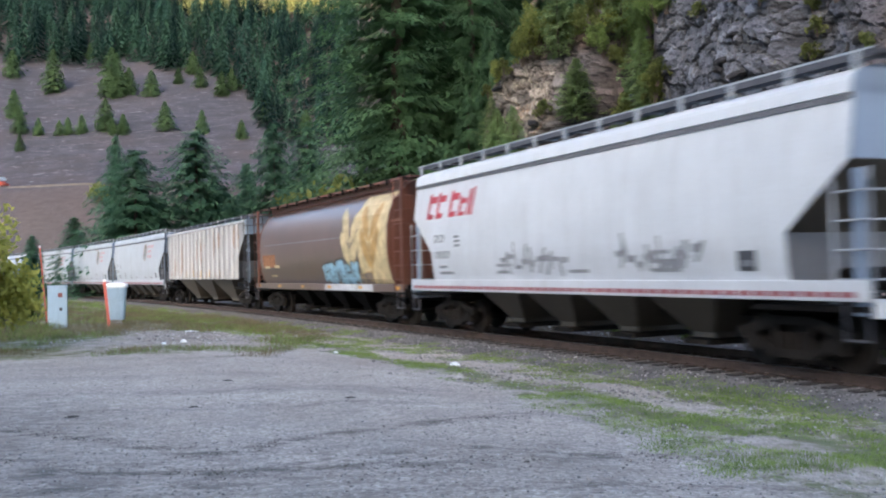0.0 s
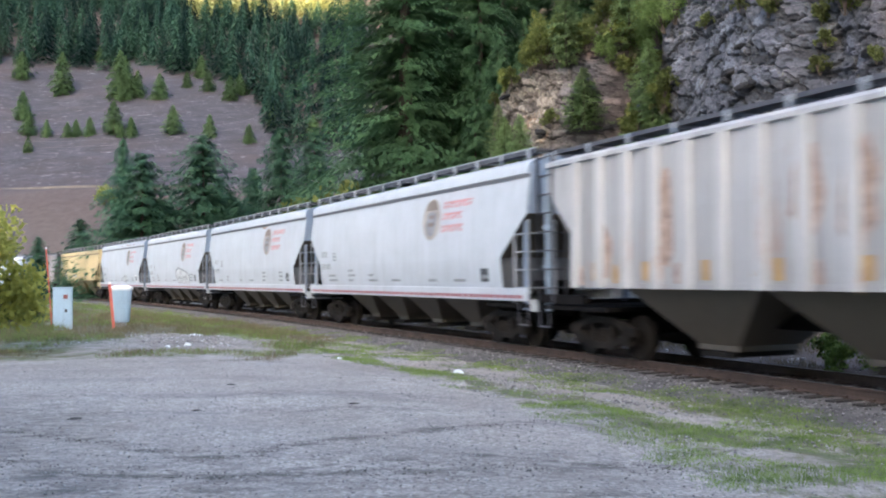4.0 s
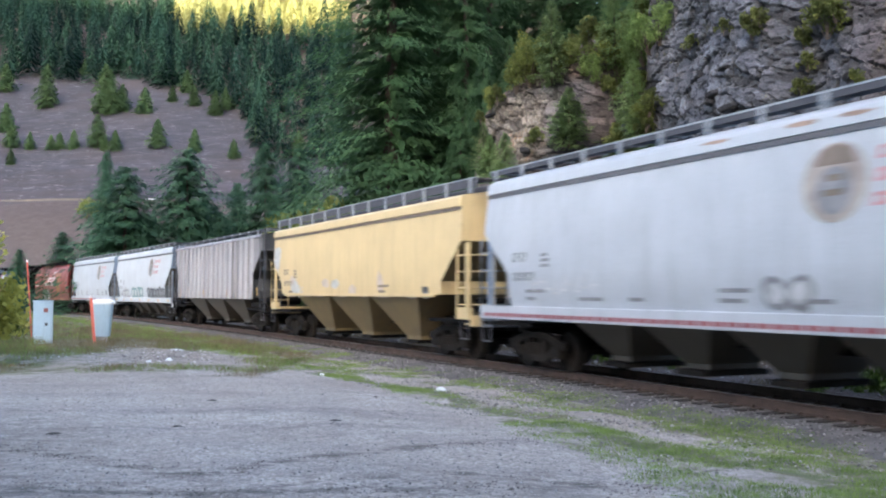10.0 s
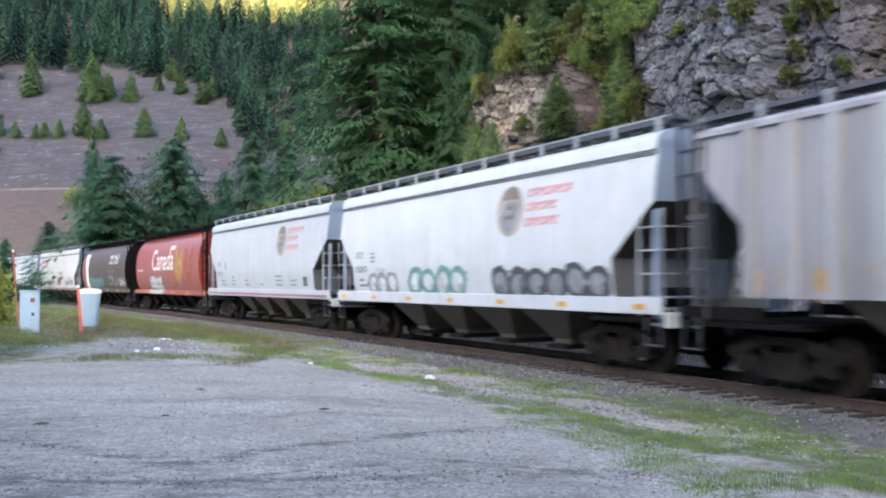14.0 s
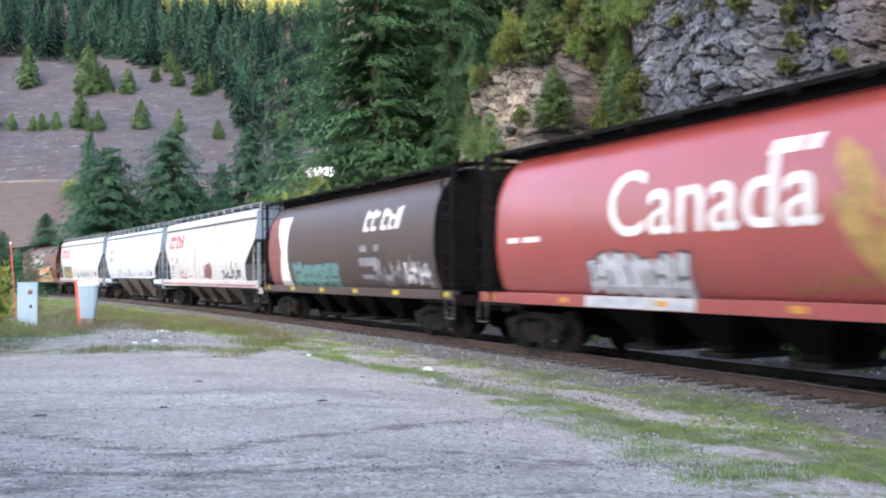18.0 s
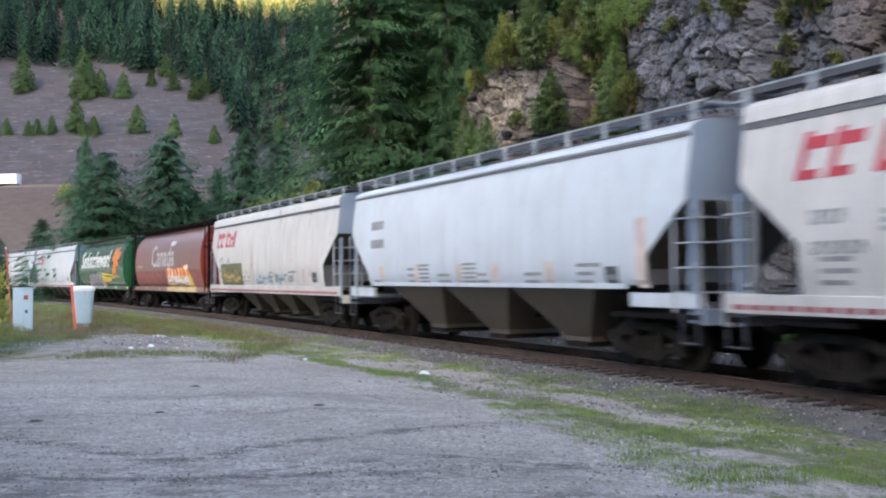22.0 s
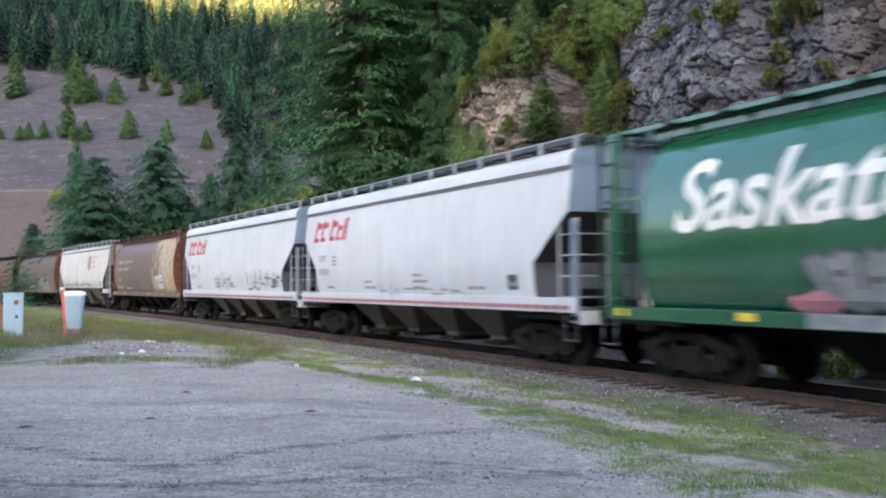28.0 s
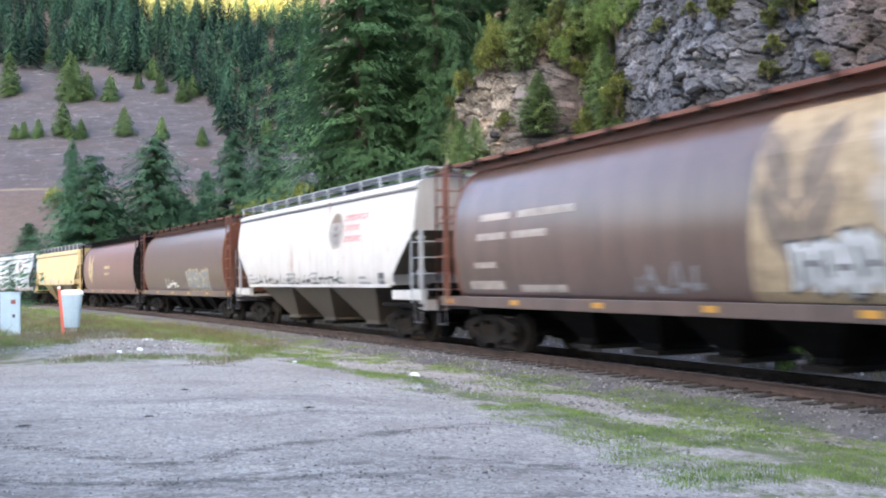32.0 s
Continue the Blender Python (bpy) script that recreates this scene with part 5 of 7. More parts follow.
def quads_mesh(name, pts, mats):
    """A mesh of loose four-cornered leaves from an array (n, 4, 3)."""
    me = bpy.data.meshes.new(name)
    n = len(pts)
    me.vertices.add(n * 4)
    me.vertices.foreach_set("co", pts.reshape(-1).astype(np.float32))
    me.loops.add(n * 4)
    me.loops.foreach_set("vertex_index", np.arange(n * 4, dtype=np.int32))
    me.polygons.add(n)
    me.polygons.foreach_set("loop_start", np.arange(0, n * 4, 4, dtype=np.int32))
    me.materials.append(mats)
    me.update(calc_edges=True)
    return me


def conifer_crown(seed, h, r, whorls, per, sprays, size, bare=0.06, droop=0.35, power=0.85, hang=(0.15, 0.9), fat=(0.20, 0.36), fan=0.30, lobes=0.18, thick=0.0, inner=9.0):
    """Sprays of needles on fans of drooping branches, set all round the trunk at uneven heights; returns (n, 4, 3)."""
    g = np.random.default_rng(seed)
    n = whorls * per
    i = np.arange(n)
    f = np.clip(bare + (1 - bare) * (i + g.uniform(-0.9, 0.9, n) * per) / n, bare, 0.995)
    a = i * 2.39996 + g.uniform(-0.5, 0.5, n)
    swell = 1 + lobes * np.sin(3 * a + 11 * f + seed) + 0.7 * lobes * np.sin(5 * a - 19 * f + 2.0 * seed)
    reach = r * np.maximum(0.02, 1 - f) ** power * (0.6 + 0.4 * np.minimum(1, f * 5)) + 0.02 * r
    l = (reach * swell * g.uniform(0.62, 1.12, n))[:, None]
    a, dr = a[:, None], (droop * g.uniform(0.4, 1.4, n))[:, None]
    shape = (n, sprays)
    t = np.where(g.random(shape) < 0.3, g.uniform(0.05, 1.0, shape), np.sqrt(g.uniform(0.06, 1.0, shape)))
    lat = fan * l * t * (1.3 - t) * g.uniform(-1, 1, shape)
    z = h * f[:, None] + 0.10 * l * t - dr * l * t * t - 0.25 * np.abs(lat) * dr
    base = np.stack([np.cos(a) * l * t - np.sin(a) * lat, np.sin(a) * l * t + np.cos(a) * lat, z], -1)
    base += g.normal(0, 0.10 * size, base.shape)
    base[..., 2] += thick * g.uniform(-1, 1, shape)
    turn = a + 0.9 * np.sign(lat) * (1 - t) + g.uniform(-0.6, 0.6, shape)
    ln = size * g.uniform(0.6, 1.3, shape) * (0.35 + 0.65 * reach[:, None] / r)
    d = np.stack([np.cos(turn), np.sin(turn), -g.uniform(*hang, shape)], -1)
    side = np.stack([-np.sin(turn), np.cos(turn), g.uniform(-0.35, 0.35, shape)], -1)
    wd = (ln * g.uniform(*fat, shape))[..., None]
    mid = base + d * (ln * 0.45)[..., None]
    outer = np.stack([base, mid + side * wd, base + d * ln[..., None], mid - side * wd], 2).reshape(-1, 4, 3)
    # broad inner boughs that hide the trunk
    m = int(inner * n)
    k = g.integers(0, n, m)
    aa, ff, rad = a[k, 0], f[k], l[k, 0] * g.uniform(0.03, 0.5, m)
    p = np.stack([np.cos(aa) * rad, np.sin(aa) * rad, h * ff - 0.6 * droop * rad], -1)
    out = np.stack([np.cos(aa), np.sin(aa), -g.uniform(0.3, 1.6, m)], -1) * (0.085 * r * (0.3 + 0.7 * reach[k] / r))[:, None]
    wide = np.stack([-np.sin(aa), np.cos(aa), g.uniform(-0.5, 0.5, m)], -1) * (0.026 * r * (0.3 + 0.7 * reach[k] / r))[:, None]
    return np.concatenate([outer, np.stack([p - 0.3 * out, p + wide, p + out, p - wide], 1)])


def trunk_geo(h, r):
    g = Geo()
    rings = []
    for f in (0, 0.03, 0.25, 0.6, 0.97):
        rr = r * (1.25 if f == 0 else 1 - 0.92 * f)
        rings.append([(rr * math.cos(k * math.pi / 4) + 0.02 * h * 0.1 * math.sin(7 * f), rr * math.sin(k * math.pi / 4), h * f) for k in range(8)])
    return g.loft(rings)


def make_conifer(seed, h, r, whorls, per, sprays, size, mat, label, group="", name="fir_tree", **kw):
    tree = tagged(new(name), label, "tree", group)
    part("trunk", trunk_geo(h, h * 0.016), [BARK], tree)
    part("crown", quads_mesh("crown", conifer_crown(seed, h, r, whorls, per, sprays, size, **kw), mat), None, tree)
    return tree


def leaf_cloud(seed, clumps, n, size):
    """Leaves gathered in clumps (x, y, z, radius)."""
    g = np.random.default_rng(seed)
    vol = np.array([c[3] ** 2 for c in clumps])
    pick = g.choice(len(clumps), n, p=vol / vol.sum())
    c = np.array(clumps)[pick]
    d = g.normal(0, 1, (n, 3))
    d /= np.linalg.norm(d, axis=1)[:, None]
    p = c[:, :3] + d * (c[:, 3] * g.uniform(0.45, 1.08, n))[:, None] * np.array([1, 1, 0.85])
    u = g.normal(0, 1, (n, 3))
    u /= np.linalg.norm(u, axis=1)[:, None]
    v = np.cross(u, g.normal(0, 1, (n, 3)))
    v /= np.linalg.norm(v, axis=1)[:, None]
    ln = (size * g.uniform(0.6, 1.3, n))[:, None]
    return np.stack([p - u * ln, p + v * ln * 0.55, p + u * ln, p - v * ln * 0.55], 1)


def make_shrub(seed, h, w, n, size, mat, label, name="shrub", group="", category="shrub"):
    """Several stems with leaf clumps round their ends."""
    r = random.Random(seed)
    bush = tagged(new(name), label, category, group)
    g = Geo()
    clumps = []
    for k in range(9):
        a, l = r.uniform(0, 6.28), r.uniform(0.1, 1.0) * w
        x, y, z = l * math.cos(a), l * math.sin(a), h * r.uniform(0.35, 0.92) * (1 - 0.35 * (l / w) ** 2)
        g.tube((x * 0.08, y * 0.08, -0.1), (x * 0.5, y * 0.5, z * 0.6), 0.012 * h, 5, 0.008 * h)
        g.tube((x * 0.5, y * 0.5, z * 0.6), (x, y, z), 0.008 * h, 5, 0.002 * h)
        clumps.append((x, y, z, h * r.uniform(0.10, 0.22)))
        for q in range(3):
            clumps.append((x + r.uniform(-0.4, 0.4) * w * 0.7, y + r.uniform(-0.4, 0.4) * w * 0.7, max(0.1 * h, z + r.uniform(-0.3, 0.14) * h), h * r.uniform(0.06, 0.14)))
    part("branchwork", g, [BARK], bush)
    part("foliage", quads_mesh("leaves", leaf_cloud(seed, clumps, n, size), mat), None, bush)
    return bush


def spot(az, dist):
    """The place at that bearing (degrees right of ahead) and distance from the origin."""
    return dist * math.sin(radians(az)), dist * math.cos(radians(az))


def put(src, x, y, scale=1.0, turn=None, z=None, wide=1.0, first=False):
    zz = height_at(x, y) - 0.15 if z is None else z
    turn = rng.uniform(0, 360) if turn is None else turn
    if first:
        ob = src
        ob.matrix_basis = pose(x, y, zz, 0, 0, turn)
    else:
        ob = copy_thing(src, pose(x, y, zz, 0, 0, turn))
    ob.scale = (scale * wide, scale * wide, scale)
    return ob


# tall firs beyond the track, where the hillside steps down to it
TALL = [make_conifer(11 + k, 34, (6.7, 6.0, 6.2)[k], 56, 9, 150, 0.29, NEEDLE, "tall dense dark green fir beyond the track", "tall firs", droop=0.5, power=0.72, hang=(0.1, 1.1), fat=(0.16, 0.28), fan=0.42, thick=0.16, inner=34.0) for k in range(3)]
tall_spots = [(-2.5, 63, 1.04, 1.34), (0.3, 70, 1.08, 1.0), (2.0, 62, 0.92, 0.85)]
for k, (az, dist, sc, wide) in enumerate(tall_spots):
    put(TALL[k % 3], *spot(az, dist), sc, wide=wide, first=k < 3)
# smaller firs before them
MID = [make_conifer(31 + k, 15, (5.2, 6.0, 4.8)[k], 48, 8, 36, 0.42, (NEEDLE, NEEDLE_BLUE, NEEDLE)[k], "medium green fir with full drooping branches", "firs beside the track", droop=0.35, power=(0.7, 0.66, 0.72)[k], hang=(0.2, 1.2), fat=(0.16, 0.27), thick=0.14) for k in range(3)]
back_spots = [(-0.6, 78, 1.02, 1.15), (3.4, 71, 1.0, 1.1), (5.0, 80, 1.05, 1.25), (7.4, 74, 0.94, 1.4), (9.6, 72, 0.90, 1.5), (11.8, 70, 0.85, 1.5), (14.0, 68, 0.80, 1.5), (16.2, 66, 0.76, 1.5)]
BACK = make_conifer(19, 34, 6.3, 56, 9, 62, 0.44, NEEDLE, "tall dark fir in the wood behind the track", "tall firs", droop=0.5, power=0.72, hang=(0.1, 1.1), fat=(0.15, 0.26), fan=0.42, thick=0.16, inner=12.0)
for k, (az, dist, sc, wide) in enumerate(back_spots):
    put(BACK, *spot(az, dist), sc, wide=wide, first=k == 0)
mid_spots = [(0, 3.1, 57, 1.06, 0.62), (2, 4.7, 62, 1.16, 0.6), (0, 1.7, 56, 0.78, 0.85), (2, 0.4, 55, 0.6, 1.0), (0, -6.3, 62, 0.55, 0.8)]
blue_spots = [(1, -18.96, 104, 1.12, 0.6), (1, -17.9, 95, 0.95, 1.5), (1, -16.5, 104, 0.66, 1.2), (1, -14.5, 98, 1.08, 1.5), (1, -12.9, 101, 0.72, 1.2), (1, -11.6, 104, 0.90, 0.95), (1, -10.0, 97, 1.12, 1.05), (1, -8.0, 92, 1.04, 1.1),
              (1, -21.2, 104, 0.56, 1.3), (1, -16.9, 110, 0.72, 1.2), (1, -13.6, 110, 0.85, 1.1), (0, -7.2, 84, 0.62, 1.1), (1, -23.4, 112, 0.46, 1.1), (1, -12.6, 92, 0.60, 1.3), (1, -9.1, 90, 0.66, 1.3), (1, -20.3, 98, 0.36, 1.3)]
used = set()
for kind, az, dist, sc, wide in mid_spots + blue_spots:
    put(MID[kind], *spot(az, dist), sc, wide=wide, first=kind not in used)
    used.add(kind)
put(MID[2], *spot(6.3, 58), 1.0)

# shrubs and small broad-leaved trees
SAPLING = make_shrub(51, 5.0, 1.3, 1500, 0.16, LEAF_YELLOW, "yellow-green sapling beside the track", "sapling", "saplings", "sapling")
for k, (az, dist, sc) in enumerate([(-7.1, 62, 1.75), (-6.3, 60, 1.55), (-5.2, 56, 1.85), (-7.9, 64, 1.4), (-4.3, 54, 1.5), (-19.86, 276, 1.6)]):
    put(SAPLING, *spot(az, dist), sc, first=k == 0, wide=1.0 if dist < 100 else 1.4)
GREENBUSH = make_shrub(52, 3.0, 1.6, 1800, 0.13, LEAF_GREEN, "green leafy shrub beyond the track", "shrub", "shrubs")
for k, (az, dist, sc) in enumerate([(-0.6, 50, 1.5), (-2.0, 52, 1.4), (0.4, 49, 1.3), (-14.6, 88, 1.6), (-12.9, 86, 1.3), (10.4, 29.5, 0.36), (22.3, 22.0, 0.42), (14.5, 27, 0.25), (26.0, 21.5, 0.45)]):
    put(GREENBUSH, *spot(az, dist), sc, first=k == 0)
edge_bush = make_shrub(57, 4.3, 1.55, 6500, 0.085, LEAF_BRIGHT, "yellow-green leafy bush at the edge of the gravel lot", "bush", "", "bush")
put(edge_bush, *spot(-27.2, 24.5), 1.0, 40, first=True)
edge_bush2 = make_shrub(58, 2.4, 1.2, 2600, 0.08, LEAF_GREEN, "low green bush beside the utility boxes", "bush", "", "bush")
put(edge_bush2, *spot(-24.6, 36), 0.8, 10, first=True)

# young firs on the far scree
YOUNG = [make_conifer(61 + k, 10, (3.9, 3.5)[k], 36, 8, 15, 0.50, NEEDLE_YOUNG, "young fir alone on the grey scree slope", "firs on the scree", bare=0.0, power=0.7, hang=(0.5, 1.6), fat=(0.28, 0.48), inner=1.0) for k in range(2)]
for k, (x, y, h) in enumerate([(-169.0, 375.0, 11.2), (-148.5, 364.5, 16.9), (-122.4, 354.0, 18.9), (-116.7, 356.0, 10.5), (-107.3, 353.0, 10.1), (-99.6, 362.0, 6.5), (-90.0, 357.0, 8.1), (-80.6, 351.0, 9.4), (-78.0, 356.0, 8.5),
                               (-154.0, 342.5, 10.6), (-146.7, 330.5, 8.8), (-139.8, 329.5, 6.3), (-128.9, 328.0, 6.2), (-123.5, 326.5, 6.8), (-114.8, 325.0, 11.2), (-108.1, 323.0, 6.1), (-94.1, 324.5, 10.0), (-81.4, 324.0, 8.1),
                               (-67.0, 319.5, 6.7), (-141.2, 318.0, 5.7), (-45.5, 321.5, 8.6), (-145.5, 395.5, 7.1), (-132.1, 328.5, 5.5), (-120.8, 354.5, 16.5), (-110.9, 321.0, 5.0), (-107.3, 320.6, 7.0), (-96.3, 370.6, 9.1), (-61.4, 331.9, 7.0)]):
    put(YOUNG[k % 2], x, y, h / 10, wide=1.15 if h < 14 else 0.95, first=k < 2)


def tiered_crown(seed, r, tiers, sides):
    """A far fir, one unit high: ragged skirts of drooping boughs one over another; returns (n, 4, 3)."""
    g = np.random.default_rng(seed)
    n = tiers * sides
    f = np.clip((np.repeat(np.arange(tiers), sides) + g.uniform(-0.5, 0.5, n)) / tiers, 0, 0.97)
    a = np.tile(np.arange(sides), tiers) * 2 * math.pi / sides + g.uniform(-0.4, 0.4, n) + 2.4 * np.repeat(np.arange(tiers), sides)
    out = (r * (1 - f) ** 0.85 + 0.012) * g.uniform(0.65, 1.2, n)
    half = 0.75 * math.pi / sides * g.uniform(0.7, 1.2, n)
    top, low = f + 0.055, f - g.uniform(0.02, 0.075, n)

    def ring(k, z, turn):
        return np.stack([np.cos(a + turn) * out * k, np.sin(a + turn) * out * k, z], 1)
    return np.stack([ring(0.22, top, 0 * a), ring(0.72, 0.5 * (top + low), half), ring(1.0, low, 0 * a), ring(0.72, 0.5 * (top + low), -half)], 1)


def far_forest():
    """The closed fir forest above the scree, and on the slope behind the tall firs."""
    g = np.random.default_rng(5)
    kinds = [tiered_crown(80 + k, (0.26, 0.30, 0.23, 0.28)[k], 13, 13) for k in range(4)]
    n = 15000
    y = np.sqrt(g.uniform(295 ** 2, 492 ** 2, n))
    x = y * g.uniform(-0.53, -0.09, n)
    z = ground_height(x, y)
    az, el = x / y, (z - 1.8) / y
    line = np.interp(az, *FOREST_LINE)
    keep = (el > line + g.normal(0, 0.004, n)) & (y < 640)
    x, y, z = x[keep], y[keep], z[keep]
    order = np.argsort(y)
    cells, out = set(), []
    for i in order:
        c = (int(x[i] / 5.6), int(y[i] / 8.6))
        if c in cells:
            continue
        cells.add(c)
        h = g.uniform(11, 19) * (1.2 if g.random() < 0.25 else 1.0)
        a = g.uniform(0, 6.28)
        m = np.array([[math.cos(a), -math.sin(a), 0], [math.sin(a), math.cos(a), 0], [0, 0, 1]]) * np.array([h * g.uniform(0.88, 1.15), h * g.uniform(0.88, 1.15), h])
        out.append(kinds[int(g.integers(4))] @ m.T + np.array([x[i], y[i], z[i] - 0.8]))
        if len(out) > 4600:
            break
    # trees high on the crest take the sunlight-coloured needles
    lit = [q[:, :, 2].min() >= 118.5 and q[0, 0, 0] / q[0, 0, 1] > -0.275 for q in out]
    tone = g.integers(0, 3, len(out))
    for k, mat in enumerate((FOREST, FOREST_DEEP, FOREST_PALE)):
        ob = new("forest", quads_mesh("forest", np.concatenate([q for q, l, t in zip(out, lit, tone) if not l and t == k]), mat))
        tagged(ob, ("dense dark fir forest high on the far hillside", "deep blue-green firs among the far hillside forest", "paler green firs among the far hillside forest")[k], "forest", kind="stuff")
    ob = new("larch_stand", quads_mesh("larch_stand", np.concatenate([q for q, l in zip(out, lit) if l]), SUNLIT_CREST))
    return tagged(ob, "crest trees with sunlight coloured into their golden needles", "forest", kind="stuff")


far_forest()

# ---- the cliff beyond the track ----
def rock_material():
    m, nt, b, co = material("cliff_rock", 0.9)
    st = stretch(nt, co, 0.9, 0.9, 1.4)
    a, f = noise_of(nt, st, 0.9, 8, 0.7), noise_of(nt, st, 9, 6, 0.75)
    att = nt.nodes.new("ShaderNodeVertexColor")
    att.layer_name = "rock"
    sep = nt.nodes.new("ShaderNodeSeparateColor")
    nt.links.new(att.outputs["Color"], sep.inputs[0])
    c = ramp(nt, a, [(0.25, (0.043, 0.046, 0.056)), (0.46, (0.086, 0.092, 0.113)), (0.60, (0.132, 0.141, 0.168)), (0.74, (0.140, 0.118, 0.100))])
    ochre = ramp(nt, noise_of(nt, co, 0.8, 6, 0.7), [(0.3, (0.12, 0.09, 0.07)), (0.44, (0.24, 0.20, 0.16)), (0.56, (0.36, 0.31, 0.25)), (0.66, (0.36, 0.23, 0.13)), (0.78, (0.20, 0.16, 0.13))])
    c = blend(nt, sep.outputs["Red"], c, ochre)
    c = blend(nt, sep.outputs["Green"], c, ramp(nt, a, [(0.3, (0.05, 0.035, 0.028)), (0.7, (0.13, 0.085, 0.065))]))
    moss = ramp(nt, noise_of(nt, co, 1.1, 7, 0.75), [(0.60, (0, 0, 0)), (0.70, (0.75, 0.75, 0.75))])
    c = blend(nt, moss, c, (0.12, 0.115, 0.04))
    c = blend(nt, 1.0, c, ramp(nt, f, [(0.3, (0.55, 0.55, 0.55)), (0.6, (1, 1, 1))]), "MULTIPLY")
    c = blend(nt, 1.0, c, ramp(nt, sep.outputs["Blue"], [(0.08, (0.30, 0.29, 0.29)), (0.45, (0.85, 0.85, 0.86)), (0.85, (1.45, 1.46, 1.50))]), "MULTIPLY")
    vor = nt.nodes.new("ShaderNodeTexVoronoi")
    vor.feature = "DISTANCE_TO_EDGE"
    vor.inputs["Scale"].default_value = 2.8
    warp = blend(nt, 0.12, stretch(nt, co, 1.0, 1.0, 2.4), ramp(nt, noise_of(nt, co, 2.2, 4), [(0, (0, 0, 0)), (1, (4, 4, 4))]), "ADD")
    nt.links.new(warp, vor.inputs["Vector"])
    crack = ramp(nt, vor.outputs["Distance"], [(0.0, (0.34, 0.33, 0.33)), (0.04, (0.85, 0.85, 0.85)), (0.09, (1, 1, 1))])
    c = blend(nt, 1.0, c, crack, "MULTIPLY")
    nt.links.new(c, b.inputs["Base Color"])
    relief(nt, b, f, 0.45, 0.08)
    return m


ROCK = rock_material()


def slab(s, z):
    """An upright blade of rock that stands out of the earthy gully."""
    return max(0.0, 1 - (abs(s - 23.2) / 0.75) ** 4) * max(0.0, min(1.0, (12.9 - z) / 0.4))


def cliff_offset(s, z):
    """How far beyond the track the bare face stands."""
    base = 13.2 + 0.10 * z + 1.0 * math.sin(s * 0.35 + 0.5) + 1.0 * noise.noise(Vector((s * 0.22, z * 0.18, 3)))
    base += 2.2 * math.exp(-((s - 24.2) / 2.0) ** 2) + 0.7 * math.exp(-((s - 10.6) / 1.0) ** 2)
    base += max(0, s - 34.5) ** 1.5 * 0.9
    top = float(np.interp(s, [21, 24, 27, 31.5, 33.5, 36, 37], [30, 16, 13.4, 12.6, 11.9, 10.4, 7]))
    base += max(0, z - top) * 1.6 - 1.3 * slab(s, z)
    return base


def facets(u, v, seed, tilt):
    """Broken blocks: each cell of a jittered grid is a tilted flat face; returns its height and the distance to its joint."""
    g = np.random.default_rng(seed)
    jit, high, ta, tb = g.random((97, 89, 2)), g.random((97, 89)), g.normal(0, tilt, (97, 89)), g.normal(0, tilt, (97, 89))
    iu, iv = np.floor(u).astype(int), np.floor(v).astype(int)
    d1, d2, h = np.full(u.shape, 9.0), np.full(u.shape, 9.0), np.zeros(u.shape)
    for a in (-1, 0, 1):
        for b in (-1, 0, 1):
            ca, cb = (iu + a) % 97, (iv + b) % 89
            du, dv = u - (iu + a + jit[ca, cb, 0]), v - (iv + b + jit[ca, cb, 1])
            dist = np.maximum(np.abs(du), np.abs(dv)) + 0.35 * np.hypot(du, dv)
            near = dist < d1
            d2 = np.where(near, d1, np.minimum(d2, dist))
            h = np.where(near, high[ca, cb] + ta[ca, cb] * du + tb[ca, cb] * dv, h)
            d1 = np.where(near, dist, d1)
    return h, d2 - d1


def build_cliff():
    ds = 0.095
    ss, zz = np.arange(0, 40, ds), np.arange(-0.6, 19, ds)
    S, Z = np.meshgrid(ss, zz)
    dip = Z - 0.17 * S + 0.10 * np.sin(S * 0.7) + 8
    h1, e1 = facets(S / 1.45, dip / 0.80 + 40, 3, 0.20)
    h2, e2 = facets(S / 0.62 + 9, dip / 0.34 + 20, 4, 0.15)
    push = 0.26 * h1 + 0.09 * h2 - 0.12 * (e1 < 0.07) - 0.06 * (e2 < 0.11)
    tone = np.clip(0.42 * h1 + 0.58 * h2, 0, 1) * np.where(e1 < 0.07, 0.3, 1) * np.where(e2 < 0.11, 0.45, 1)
    co, col = [], []
    for j, z in enumerate(zz):
        for i, s in enumerate(ss):
            d = push[j, i] + 0.07 * noise.noise(Vector((s * 1.4, z * 1.4, 1)))
            co.append(tuple(rail_point(s, cliff_offset(s, z) - d, z)))
            oc = max(0, min(1, (s - 26.4) / 1.6)) * max(0, min(1, (13.4 - z) / 1.6)) * (0.8 + 0.3 * noise.noise(Vector((s * 0.4, z * 0.4, 8))))
            br = max(math.exp(-((s - 24.0) / 2.2) ** 2), 0.7 * max(0.0, min(1.0, (9.6 - s) / 2.5)), 0.9 * max(0.0, min(1.0, (z - 12.2) / 0.8)) * (s > 26)) * 0.9 * (1 - slab(s, z))
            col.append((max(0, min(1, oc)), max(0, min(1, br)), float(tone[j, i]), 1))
    n, m = len(ss), len(zz)
    idx = np.arange(n * m).reshape(m, n)
    faces = np.stack([idx[:-1, :-1], idx[1:, :-1], idx[1:, 1:], idx[:-1, 1:]], -1).reshape(-1, 4)
    me = bpy.data.meshes.new("cliff")
    me.from_pydata(co, [], faces.tolist())
    att = me.color_attributes.new("rock", "FLOAT_COLOR", "POINT")
    att.data.foreach_set("color", np.array(col, np.float32).ravel())
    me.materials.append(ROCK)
    return tagged(new("cliff", me), "grey layered rock cliff with ochre outcrop and mossy ledges", "cliff", kind="structure")


cliff = build_cliff()


